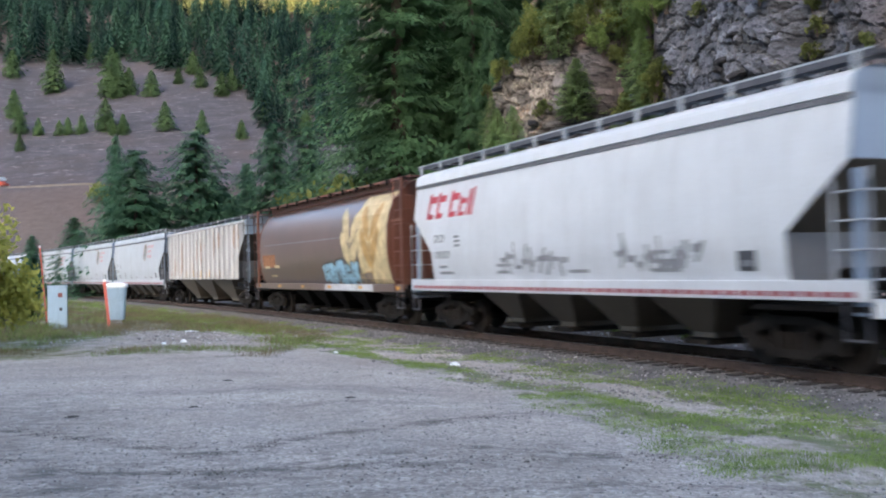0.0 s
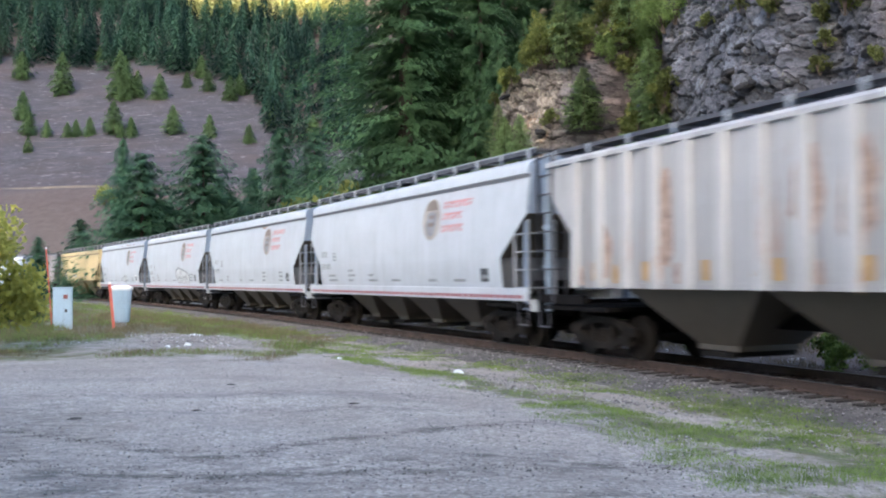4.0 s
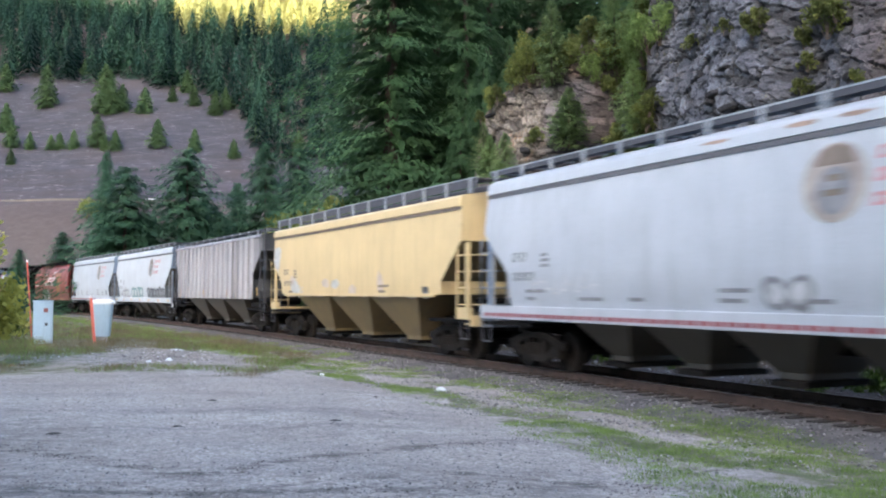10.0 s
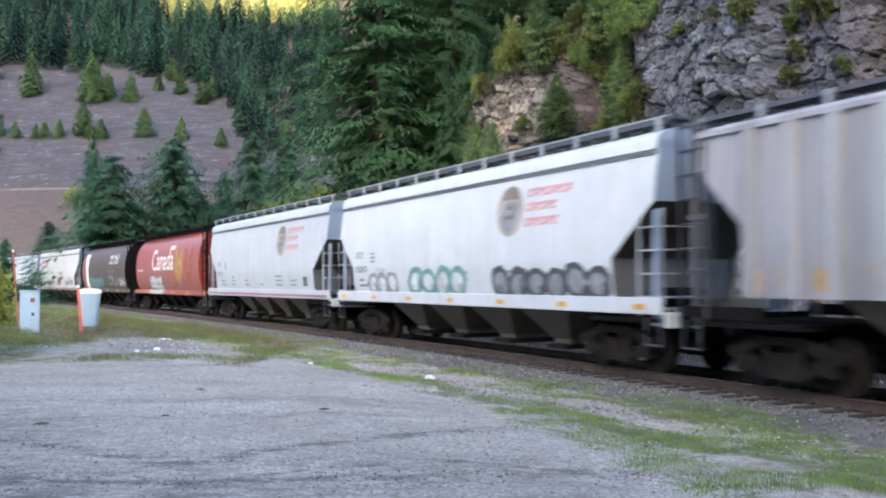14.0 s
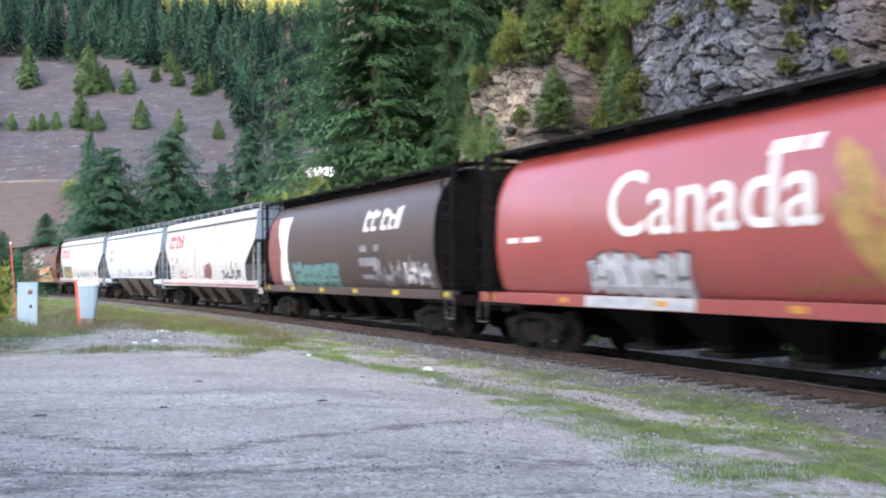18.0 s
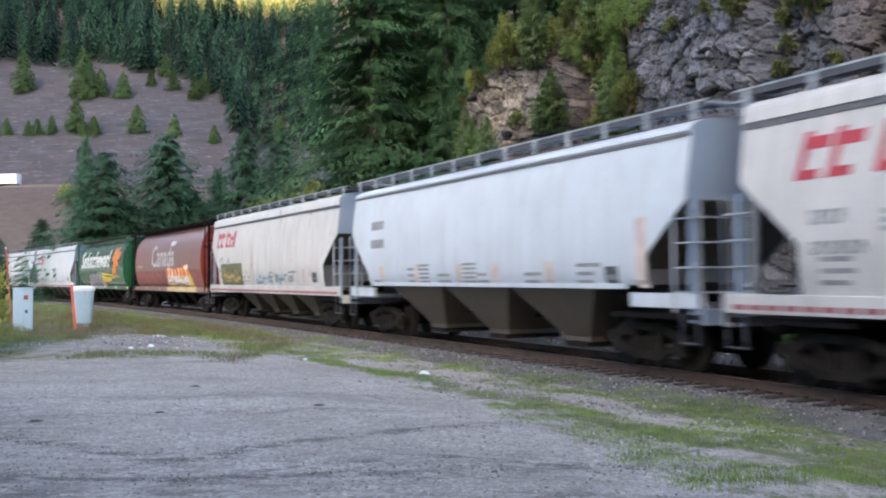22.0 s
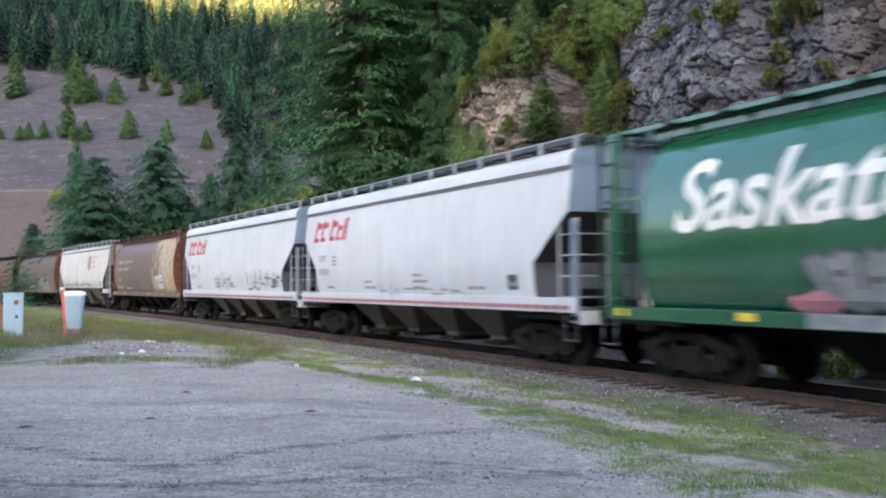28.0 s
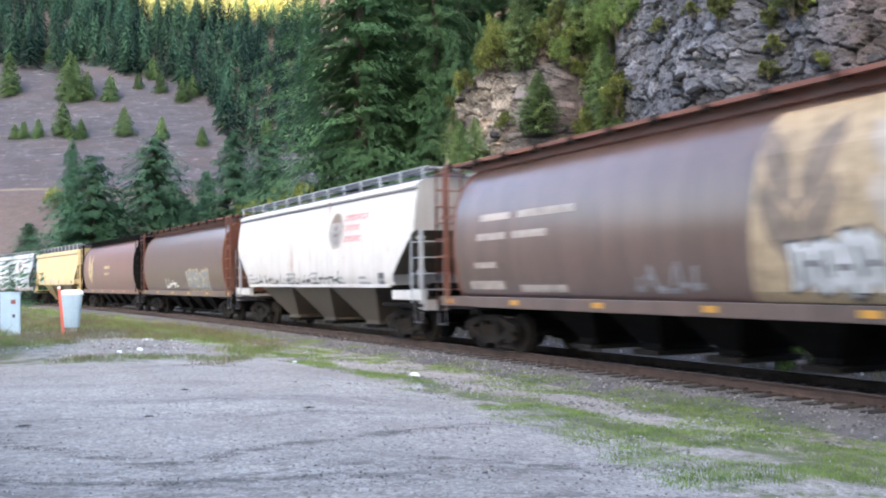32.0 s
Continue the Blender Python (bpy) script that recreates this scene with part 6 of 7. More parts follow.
def on_cliff(s, z, lift=0.0):
    return rail_point(s, cliff_offset(s, z) - lift, z)


# loose blocks on the face
def rock_mesh(seed):
    r = random.Random(seed)
    g = Geo()
    rings = []
    for z, k in ((-0.35, 0.7), (-0.2, 1.0), (0.15, 0.95), (0.32, 0.65)):
        rings.append([((0.6 * k + r.uniform(-0.12, 0.12)) * math.cos(a), (0.45 * k + r.uniform(-0.1, 0.1)) * math.sin(a), z + r.uniform(-0.05, 0.05)) for a in (i * math.pi / 3.5 + 0.2 for i in range(7))])
    return g.loft(rings).mesh("rock", [ROCK])


ROCKS = [rock_mesh(k) for k in range(7)]
for k in range(40):
    s, z = rng.uniform(3, 33), rng.uniform(2.0, 17)
    ob = part("rock", ROCKS[k % 7], None, cliff, at=Matrix.LocRotScale(on_cliff(s, z, 0.30), Euler((rng.uniform(-0.3, 0.3), rng.uniform(-0.3, 0.3), rng.uniform(0, 6.28))), (rng.uniform(0.3, 0.7), rng.uniform(0.3, 0.6), rng.uniform(0.2, 0.5))))

# plants on the cliff
PINE = make_conifer(71, 5.0, 1.5, 26, 8, 38, 0.20, NEEDLE_PINE, "small fir rooted on the rocky slope", "firs on the cliff", bare=0.0, droop=0.15, power=0.65, hang=(0.0, 0.7), thick=0.12, inner=2.0)
for k, (s, z, sc, wide) in enumerate([(26.0, 9.4, 0.62, 1.5), (32.0, 8.8, 0.55, 1.2), (30.4, 8.0, 0.5, 1.3), (23.9, 6.6, 0.6, 1.2), (21.9, 9.8, 0.66, 1.15), (21.4, 8.8, 0.5, 1.1), (28.6, 7.4, 0.6, 1.2), (22.8, 5.2, 0.7, 1.2), (20.6, 5.4, 0.8, 1.2), (27.0, 12.9, 0.9, 0.9), (25.0, 13.6, 0.9, 1.0), (23.4, 14.2, 0.9, 1.0)]):
    p = on_cliff(s, z, 0.7)
    put(PINE, p.x, p.y, sc, z=p.z - 0.3, wide=wide, first=k == 0)
LEDGE = make_shrub(73, 1.8, 0.9, 900, 0.10, LEAF_OLIVE, "small olive shrub on a rock ledge", "shrub", "shrubs on the cliff")
for k, (s, z, sc) in enumerate([(12.7, 11.5, 0.65), (12.4, 11.9, 0.5), (10.9, 10.8, 0.5), (10.7, 9.9, 0.45), (10.8, 9.0, 0.45), (9.7, 10.9, 0.9), (9.2, 11.3, 0.8), (10.2, 11.6, 0.8), (20.2, 10.0, 0.8), (20.6, 9.2, 0.6), (22.6, 8.4, 0.9), (23.6, 9.0, 0.9), (24.6, 8.2, 1.0), (25.4, 6.2, 0.9),
                                (27.5, 9.6, 0.6), (28.6, 12.9, 0.7), (33.2, 11.6, 0.5), (31.0, 12.4, 0.6), (22.0, 6.8, 0.9), (14.6, 12.2, 0.4), (17.6, 12.4, 0.45), (8.2, 8.8, 0.4), (22.4, 11.4, 0.8), (25.0, 11.6, 0.9), (26.4, 13.5, 1.1), (25.4, 14.0, 1.1), (24.4, 14.4, 1.2), (27.6, 13.9, 1.0), (26.6, 14.6, 1.1), (23.4, 14.8, 1.2), (28.8, 13.6, 0.8)]):
    p = on_cliff(s, z, 0.5)
    put(LEDGE, p.x, p.y, sc, z=p.z - 0.2, first=k == 0)
MAPLE = make_shrub(74, 4.2, 1.5, 3000, 0.10, LEAF_YELLOW, "yellow-green broad-leaved tree on top of the rock", "small_tree", "broad-leaved trees on the cliff", "tree")
for k, (s, z, sc) in enumerate([(28.6, 13.0, 0.78), (29.6, 12.8, 0.55), (32.0, 12.2, 0.4), (24.9, 13.0, 0.7), (20.4, 9.6, 0.42)]):
    p = on_cliff(s, z, 0.4)
    put(MAPLE, p.x, p.y, sc, z=p.z - 0.3, first=k == 0)
GREENTOP = make_shrub(75, 4.0, 1.6, 3200, 0.095, LEAF_TOP, "green broad-leaved tree on the rocky slope", "small_tree", "broad-leaved trees on the cliff", "tree")
for k, (s, z, sc) in enumerate([(24.4, 12.4, 0.6), (23.2, 12.9, 0.65), (22.0, 12.9, 0.6), (21.0, 13.2, 0.6), (20.2, 13.4, 0.55), (25.6, 12.6, 0.5)]):
    p = on_cliff(s, z, 0.4)
    put(GREENTOP, p.x, p.y, sc, z=p.z - 0.3, first=k == 0)
# ---- things beside the lot ----
BOX_PAINT = painted("pale_box_paint", (0.40, 0.55, 0.67), dirt=0.25)
BIN_LID = plain("white_lid_plastic", (0.78, 0.80, 0.80), 0.5, 0, 0.1)
STAKE_ORANGE = plain("orange_stake", (0.62, 0.14, 0.10), 0.5, 0, 0.2)
CONCRETE = plain("concrete_foot", (0.32, 0.31, 0.30), 0.9, 0, 0.3)
WOOD_POLE = plain("weathered_pole_wood", (0.13, 0.105, 0.09), 0.9, 0, 0.35)
WIRE = plain("aluminium_wire", (0.24, 0.245, 0.25), 0.5, 0.4, 0.1)


def utility_box():
    t = tagged(new("utility_box"), "pale grey metal utility pedestal with dark stickers", "utility box")
    part("cabinet", Geo().box(-0.30, 0.30, -0.20, 0.20, 0.0, 1.36, 0.02), [BOX_PAINT], t)
    part("cap", Geo().box(-0.32, 0.32, -0.22, 0.22, 1.36, 1.41, 0.01), [BOX_PAINT], t)
    part("sticker", Geo().box(0.02, 0.16, -0.206, -0.202, 1.02, 1.16), [DECAL["brick"]], t)
    part("sticker", Geo().box(0.06, 0.15, -0.206, -0.202, 0.58, 0.68), [DECAL["dark"]], t)
    part("plinth", Geo().box(-0.26, 0.26, -0.17, 0.17, -0.25, 0.0), [CONCRETE], t)
    return t


def round_bin():
    t = tagged(new("utility_pedestal"), "pale blue tapered utility pedestal with a white lid", "utility box")
    rings = []
    for z, a, b in ((0.22, 0.24, 0.20), (0.26, 0.26, 0.21), (1.30, 0.35, 0.27)):
        rings.append([(a * math.copysign(abs(math.cos(q)) ** 0.45, math.cos(q)), b * math.copysign(abs(math.sin(q)) ** 0.45, math.sin(q)), z) for q in (2 * math.pi * (i + 0.5) / 20 for i in range(20))])
    part("body", Geo().loft(rings), [BOX_PAINT], t, smooth=True)
    rings = []
    for z, k in ((1.30, 1.06), (1.38, 1.08), (1.43, 0.95), (1.47, 0.55)):
        rings.append([(0.36 * k * math.copysign(abs(math.cos(q)) ** 0.5, math.cos(q)), 0.28 * k * math.copysign(abs(math.sin(q)) ** 0.5, math.sin(q)), z) for q in (2 * math.pi * (i + 0.5) / 20 for i in range(20))])
    part("lid", Geo().loft(rings), [BIN_LID], t, "white lid", smooth=True)
    part("foot", Geo().box(-0.17, 0.17, -0.15, 0.15, -0.25, 0.23), [CONCRETE], t)
    return t


def stake(h, half):
    t = tagged(new("marker_stake"), "thin orange marker stake beside a utility box", "marker stake")
    part("rod", Geo().box(-half, half, -0.01, 0.01, -0.2, h), [STAKE_ORANGE], t)
    part("tip", Geo().box(-half - 0.004, half + 0.004, -0.012, 0.012, h, h + 0.08), [DECAL["white"]], t)
    return t


bx, by = spot(-22.15, 34.0)
utility_box().matrix_basis = pose(bx, by, height_at(bx, by), 0, 0, 20)
px_, py_ = spot(-19.05, 34.0)
round_bin().matrix_basis = pose(px_, py_, height_at(px_, py_), 0, 0, 15)
qx, qy = spot(-19.45, 33.2)
stake(1.50, 0.045).matrix_basis = pose(qx, qy, height_at(qx, qy), 0, -5, 18)
qx, qy = spot(-22.7, 34.4)
stake(2.7, 0.02).matrix_basis = pose(qx, qy, height_at(qx, qy), 0, -4, 22)


qx, qy = spot(5.1, 33.5)
leaning = tagged(new("marker_stake"), "leaning white marker stake beyond the track", "marker stake")
part("rod", Geo().box(-0.03, 0.03, -0.02, 0.02, -0.2, 0.75), [DECAL["white"]], leaning)
leaning.matrix_basis = pose(qx, qy, height_at(qx, qy), 0, 38, 0)


# pole and wires across the valley
def pole():
    t = tagged(new("utility_pole"), "thin wooden utility pole at the foot of the scree", "utility pole")
    part("mast", Geo().tube((0, 0, -1), (0, 0, 13), 0.16, 8, 0.11), [WOOD_POLE], t)
    part("crossarm", Geo().box(-1.1, 1.1, -0.06, 0.06, 12.1, 12.25), [WOOD_POLE], t)
    return t


for k, (az, dist) in enumerate([(-12.4, 190), (-18.0, 210)]):
    wx, wy = spot(az, dist)
    if k == 0:
        first_pole = pole()
        first_pole.matrix_basis = pose(wx, wy, height_at(wx, wy) + 4, 0, 0, 10)
    else:
        copy_thing(first_pole, pose(wx, wy, height_at(wx, wy) + 2, 0, 0, 10))
for k in range(2):
    g = Geo()
    a, b = Vector((*spot(-24, 215), 30.5 - k * 1.3)), Vector((*spot(-2, 170), 37.5 - k * 1.3))
    line = [a.lerp(b, i / 16) - Vector((0, 0, 12 * (i / 16) * (1 - i / 16))) for i in range(17)]
    g.loft([[(p.x, p.y - 0.009, p.z - 0.007), (p.x, p.y + 0.009, p.z - 0.007), (p.x, p.y, p.z + 0.009)] for p in line])
    tagged(part("power_line", g, [WIRE]), "thin power line sagging across the valley", "power line", "power lines")

# ---- the road on the far bench and its traffic ----
ASPHALT = plain("pale_road_surface", (0.15, 0.128, 0.112), 0.9, 0, 0.25, 0.3)


def road_place(x):
    y = ROAD_Y - 0.10 * x - 9 * math.sin(x * 0.021) - 4 * math.sin(x * 0.057 + 1)
    return Vector((x, y, height_at(x, y)))


g = Geo()
rings = []
for x in np.arange(-260, 61, 4.0):
    c = road_place(x)
    rings.append([(c.x, c.y - 4.6, c.z - 1.2), (c.x, c.y - 4.2, c.z + 0.12), (c.x, c.y + 4.2, c.z + 0.12), (c.x, c.y + 4.2, c.z + 0.02)])
g.loft(rings)
tagged(part("road", g, [ASPHALT]), "narrow grey road cut across the far slope", "road", kind="structure")
CAR_WHITE = plain("white_vehicle_paint", (0.80, 0.81, 0.82), 0.35, 0, 0.06)
CAR_RED = plain("red_vehicle_paint", (0.40, 0.06, 0.04), 0.35, 0, 0.1)
TYRE = plain("black_tyre", (0.02, 0.02, 0.02), 0.8, 0, 0.2)
GLASS_DARK = plain("dark_vehicle_glass", (0.03, 0.035, 0.04), 0.1, 0, 0.1)


def wheels(t, xs, r, w):
    for x in xs:
        for sy in (-1, 1):
            a, b = sorted((sy * w, sy * (w - 0.25)))
            part("wheel", Geo().disc(x, a, b, r, r, 14), [TYRE], t)


def camper():
    t = tagged(new("camper_truck"), "red pickup carrying a white camper on the far road", "truck")
    part("camper_body", Geo().prism([(-3.0, 1.0), (0.9, 1.0), (0.9, 2.0), (2.1, 2.1), (2.1, 3.0), (-3.0, 3.1)], -1.1, 1.1), [CAR_WHITE], t)
    part("cab", Geo().prism([(0.9, 0.6), (3.2, 0.6), (3.2, 1.15), (2.4, 1.25), (1.9, 1.9), (0.9, 1.95)], -0.95, 0.95), [CAR_RED], t)
    part("bed", Geo().box(-2.6, 0.9, -0.95, 0.95, 0.55, 1.0), [CAR_RED], t)
    wheels(t, (-1.7, 2.2), 0.4, 0.95)
    return t


def sedan(label):
    t = tagged(new("sedan"), label, "car")
    part("body", Geo().prism([(-2.3, 0.35), (2.3, 0.35), (2.35, 0.75), (1.2, 0.95), (-1.7, 1.0), (-2.3, 0.9)], -0.88, 0.88), [CAR_WHITE], t)
    part("cabin", Geo().prism([(-1.6, 0.98), (1.1, 0.95), (0.4, 1.42), (-0.9, 1.45)], -0.75, 0.75), [GLASS_DARK], t)
    part("roof", Geo().box(-0.9, 0.4, -0.72, 0.72, 1.42, 1.48), [CAR_WHITE], t)
    wheels(t, (-1.4, 1.4), 0.33, 0.88)
    return t


def semi():
    t = tagged(new("semi_truck"), "white semi truck with a long white box trailer", "truck")
    part("trailer", Geo().box(-12.6, 3.2, -1.3, 1.3, 1.15, 4.1, 0.04), [CAR_WHITE], t)
    part("chassis", Geo().box(-12.4, 7.2, -0.5, 0.5, 0.75, 1.1), [STEEL_DARK], t)
    part("cab", Geo().prism([(3.8, 0.9), (7.6, 0.7), (7.7, 1.7), (6.2, 1.9), (5.8, 2.8), (4.6, 3.6), (3.8, 3.7)], -1.2, 1.2), [CAR_WHITE], t)
    part("windscreen", Geo().prism([(6.22, 1.95), (6.26, 1.97), (5.88, 2.75), (5.84, 2.73)], -1.0, 1.0), [GLASS_DARK], t)
    wheels(t, (-11.5, -10.2, 3.0, 4.3, 6.9), 0.52, 1.28)
    return t


CAMPER, SEDAN_A, SEMI, SEDAN_B = camper(), sedan("white sedan driving along the far road"), semi(), sedan("small white car driving along the far road")

# ---- litter on the verge ----
PAPER = plain("white_litter_paper", (0.78, 0.80, 0.80), 0.7, 0, 0.1)
for name, az, dist, w, h in [("crumpled_paper", 0.5, 19.2, 0.24, 0.10), ("litter_sheet", -15.0, 29.5, 0.45, 0.05), ("crumpled_paper", -6.6, 21.5, 0.14, 0.07), ("crumpled_paper", -15.4, 24.5, 0.16, 0.08), ("crumpled_paper", -16.5, 24.2, 0.12, 0.06), ("litter_sheet", 5.27, 33.6, 0.40, 0.16)]:
    r = random.Random(int(dist * 10))
    g = Geo()
    rings = []
    for z, k in ((0, 1.0), (0.4 * h, 1.1), (0.8 * h, 0.8), (h, 0.35)):
        rings.append([(w / 2 * k * r.uniform(0.75, 1.2) * math.cos(i * math.pi / 4), w / 2 * k * r.uniform(0.75, 1.2) * math.sin(i * math.pi / 4), z) for i in range(8)])
    g.loft(rings)
    x, y = spot(az, dist)
    tagged(part(name, g, [PAPER], at=pose(x, y, height_at(x, y))), "scrap of white litter lying on the verge", "litter")
CLOD = plain("dark_dung", (0.05, 0.042, 0.035), 0.9, 0, 0.3, 8.0, 0.6)
for az, dist, w in [(-5.85, 12.6, 0.17), (-21.5, 12.4, 0.19), (-14.9, 12.5, 0.13), (-12.9, 15.2, 0.16), (-3.4, 16.5, 0.10)]:
    r = random.Random(int(dist * 100))
    g = Geo()
    rings = []
    for z, k in ((-0.02, 1.0), (0.006, 1.0), (0.018, 0.5), (0.022, 0.2)):
        rings.append([(w / 2 * k * r.uniform(0.45, 1.4) * math.cos(i * math.pi / 5), w / 3 * k * r.uniform(0.4, 1.4) * math.sin(i * math.pi / 5), z) for i in range(10)])
    x, y = spot(az, dist)
    tagged(part("dirt_clod", g.loft(rings), [CLOD], at=pose(x, y, height_at(x, y) - 0.005, 0, 0, r.uniform(0, 180))), "dark clod lying on the gravel lot", "clod", "clods on the lot")


# ---- grass, weeds and stones ----
def blades(name, x, y, h, spread, per, width, mat, label, seed):
    g = np.random.default_rng(seed)
    n = len(x)
    z = ground_height(x, y)
    off, along = beyond_track(x, y)
    z = np.maximum(z, np.interp(np.abs(off), [0, 1.75, 3.0, 4.2], [-0.195, -0.195, -0.36, -0.75]))
    bx = np.repeat(x, per) + g.normal(0, spread, n * per)
    by = np.repeat(y, per) + g.normal(0, spread, n * per)
    bz = np.repeat(z, per) - 0.01
    hh = np.repeat(h, per) * g.uniform(0.5, 1.3, n * per)
    a = g.uniform(0, 6.28, n * per)
    lean = g.uniform(0.1, 0.8, n * per) * hh
    la = g.uniform(0, 6.28, n * per)
    base = np.stack([bx, by, bz], 1)
    side = np.stack([np.cos(a), np.sin(a), 0 * a], 1) * width
    mid = base + np.stack([np.cos(la) * lean * 0.35, np.sin(la) * lean * 0.35, hh * 0.55], 1)
    tip = base + np.stack([np.cos(la) * lean, np.sin(la) * lean, hh], 1)
    return tagged(new(name, quads_mesh(name, np.stack([base - side, mid + side * 0.2, tip, mid - side], 1), mat)), label, "grass", kind="stuff")


def scatter(n, s0, s1, d0, d1, seed, dens=None):
    g = np.random.default_rng(seed)
    s, d = g.uniform(s0, s1, n), g.uniform(d0, d1, n)
    h = np.interp(s, S_AXIS, HEAD)
    x, y = np.interp(s, S_AXIS, TRX) + d * np.cos(h), np.interp(s, S_AXIS, TRY) + d * np.sin(h)
    f = np.array([noise.noise(Vector((a * 0.55, b * 0.55, seed))) + 0.6 * noise.noise(Vector((a * 1.9, b * 1.9, seed + 3))) for a, b in zip(x, y)])
    return s, d, x, y, f


s, d, x, y, f = scatter(34000, -8, 34, -8.0, -1.8, 21)
w = verge_density(s, d)
stones_at = smooth_step(12, 20, s) * smooth_step(34, 28, s) * smooth_step(-9.5, -8, d) * smooth_step(-3.4, -5, d)
k = (f > 0.36 - 0.68 * w + 0.25 * stones_at) & (w > 0.12)
blades("verge_grass", x[k], y[k], 0.03 + 0.075 * np.clip(f[k], 0, 1) * w[k], 0.10, 13, 0.006, GRASS, "short patchy green grass on the verge", 22)
s, d, x, y, f = scatter(9000, 26, 70, -26, -2.2, 31)
k = f > -0.15
blades("verge_weeds", x[k], y[k], 0.08 + 0.12 * np.clip(f[k], 0, 1), 0.12, 8, 0.009, DRY_GRASS, "dry brown weeds round the utility boxes", 32)
g2 = np.random.default_rng(33)
x, y = g2.uniform(-24, -3.5, 8500), g2.uniform(18.5, 48, 8500)
f = np.array([noise.noise(Vector((a * 0.5, b * 0.5, 9))) for a, b in zip(x, y)])
d, s = beyond_track(x, y)
k = (f > -0.25 + 0.9 * np.exp(-((x + 7.0) / 2.0) ** 2 - ((y - 25.5) / 4.0) ** 2)) & (d < -3) & (y + 0.05 * x + 0.5 * np.sin(x * 1.1) > 19.2)
blades("lot_edge_weeds", x[k], y[k], (0.10 + 0.30 * np.clip(f[k] + 0.2, 0, 1)) * (0.45 + 0.55 * smooth_step(21, 27, y[k])), 0.16, 13, 0.009, DRY_GRASS, "tangled dry weeds at the edge of the lot", 34)
k = k & (np.sin(x * 0.9 + 2.0 * np.sin(y * 0.45)) > 0.1)
blades("lot_edge_grass", x[k], y[k], (0.08 + 0.22 * np.clip(f[k] + 0.3, 0, 1)) * (0.5 + 0.5 * smooth_step(20, 25, y[k])), 0.22, 16, 0.009, GRASS, "green weeds at the edge of the lot", 37)
s, d, x, y, f = scatter(5000, 26, 90, -14, -2.2, 35)
k = f > 0.05
blades("far_verge_grass", x[k], y[k], 0.14 + 0.1 * np.clip(f[k], 0, 1), 0.10, 8, 0.012, GRASS, "green grass beside the far track", 36)
s, d, x, y, f = scatter(6000, -4, 40, 2.6, 12, 41)
k = f > -0.1
blades("far_side_weeds", x[k], y[k], 0.12 + 0.2 * np.clip(f[k], 0, 1), 0.10, 7, 0.012, DRY_GRASS, "sparse weeds beyond the track", 42)


def stones(name, x, y, z, size, mat, label, seed):
    """Many small angular stones in one mesh."""
    g = np.random.default_rng(seed)
    n = len(x)
    shape = np.array([(1, 0, 0), (0, 1, 0), (-1, 0, 0), (0, -1, 0), (0, 0, 0.8), (0, 0, -0.8)], float)
    tri = np.array([(0, 1, 4), (1, 2, 4), (2, 3, 4), (3, 0, 4), (1, 0, 5), (2, 1, 5), (3, 2, 5), (0, 3, 5)])
    p = shape[None] * g.uniform(0.55, 1.25, (n, 6, 1)) * size[:, None, None] * np.array([1, 0.8, 0.7])
    a = g.uniform(0, 6.28, n)
    ca, sa = np.cos(a)[:, None], np.sin(a)[:, None]
    q = np.stack([p[..., 0] * ca - p[..., 1] * sa, p[..., 0] * sa + p[..., 1] * ca, p[..., 2]], -1) + g.normal(0, 0.12, (n, 6, 3)) * size[:, None, None]
    q += np.stack([x, y, z], 1)[:, None]
    faces = (tri[None] + np.arange(n)[:, None, None] * 6).reshape(-1, 3)
    me = bpy.data.meshes.new(name)
    me.vertices.add(n * 6)
    me.vertices.foreach_set("co", q.reshape(-1).astype(np.float32))
    me.loops.add(len(faces) * 3)
    me.loops.foreach_set("vertex_index", faces.reshape(-1).astype(np.int32))
    me.polygons.add(len(faces))
    me.polygons.foreach_set("loop_start", np.arange(0, len(faces) * 3, 3, dtype=np.int32))
    me.materials.append(mat)
    me.update(calc_edges=True)
    return tagged(new(name, me), label, "gravel", kind="stuff")


def stone_material(name, lo, mid, hi):
    m, nt, b, co = material(name, 0.9)
    isl = nt.nodes.new("ShaderNodeNewGeometry").outputs["Random Per Island"]
    c = ramp(nt, isl, [(0.0, lo), (0.6, mid), (1.0, hi)])
    c = blend(nt, 1.0, c, ramp(nt, noise_of(nt, co, 40, 3), [(0.3, (0.75,) * 3), (0.65, (1, 1, 1))]), "MULTIPLY")
    nt.links.new(c, b.inputs["Base Color"])
    return m


STONES_GREY = stone_material("mixed_gravel", (0.15, 0.14, 0.132), (0.30, 0.285, 0.27), (0.52, 0.50, 0.485))
STONE_MIX_PALE = stone_material("pale_rubble", (0.25, 0.235, 0.225), (0.42, 0.40, 0.385), (0.70, 0.685, 0.67))
STONES_DARK = stone_material("damp_gravel", (0.075, 0.066, 0.06), (0.14, 0.127, 0.118), (0.30, 0.28, 0.265))
STONES_BALLAST = stone_material("mixed_ballast", (0.08, 0.074, 0.070), (0.17, 0.158, 0.150), (0.30, 0.29, 0.28))
g_ = np.random.default_rng(77)
# loose gravel on the lot, denser near the eye
r_ = 5.5 + 15 * g_.random(18000) ** 1.4
a_ = np.radians(g_.uniform(-30, 32, 18000))
x, y = r_ * np.sin(a_), r_ * np.cos(a_)
d, s = beyond_track(x, y)
k = d < -5.5
x, y = x[k], y[k]
sz = 0.006 + 0.016 * g_.random(len(x)) ** 3
stones("loose_gravel", x, y, ground_height(x, y) + sz * 0.2, sz, STONES_GREY, "loose grey gravel scattered over the lot", 78)
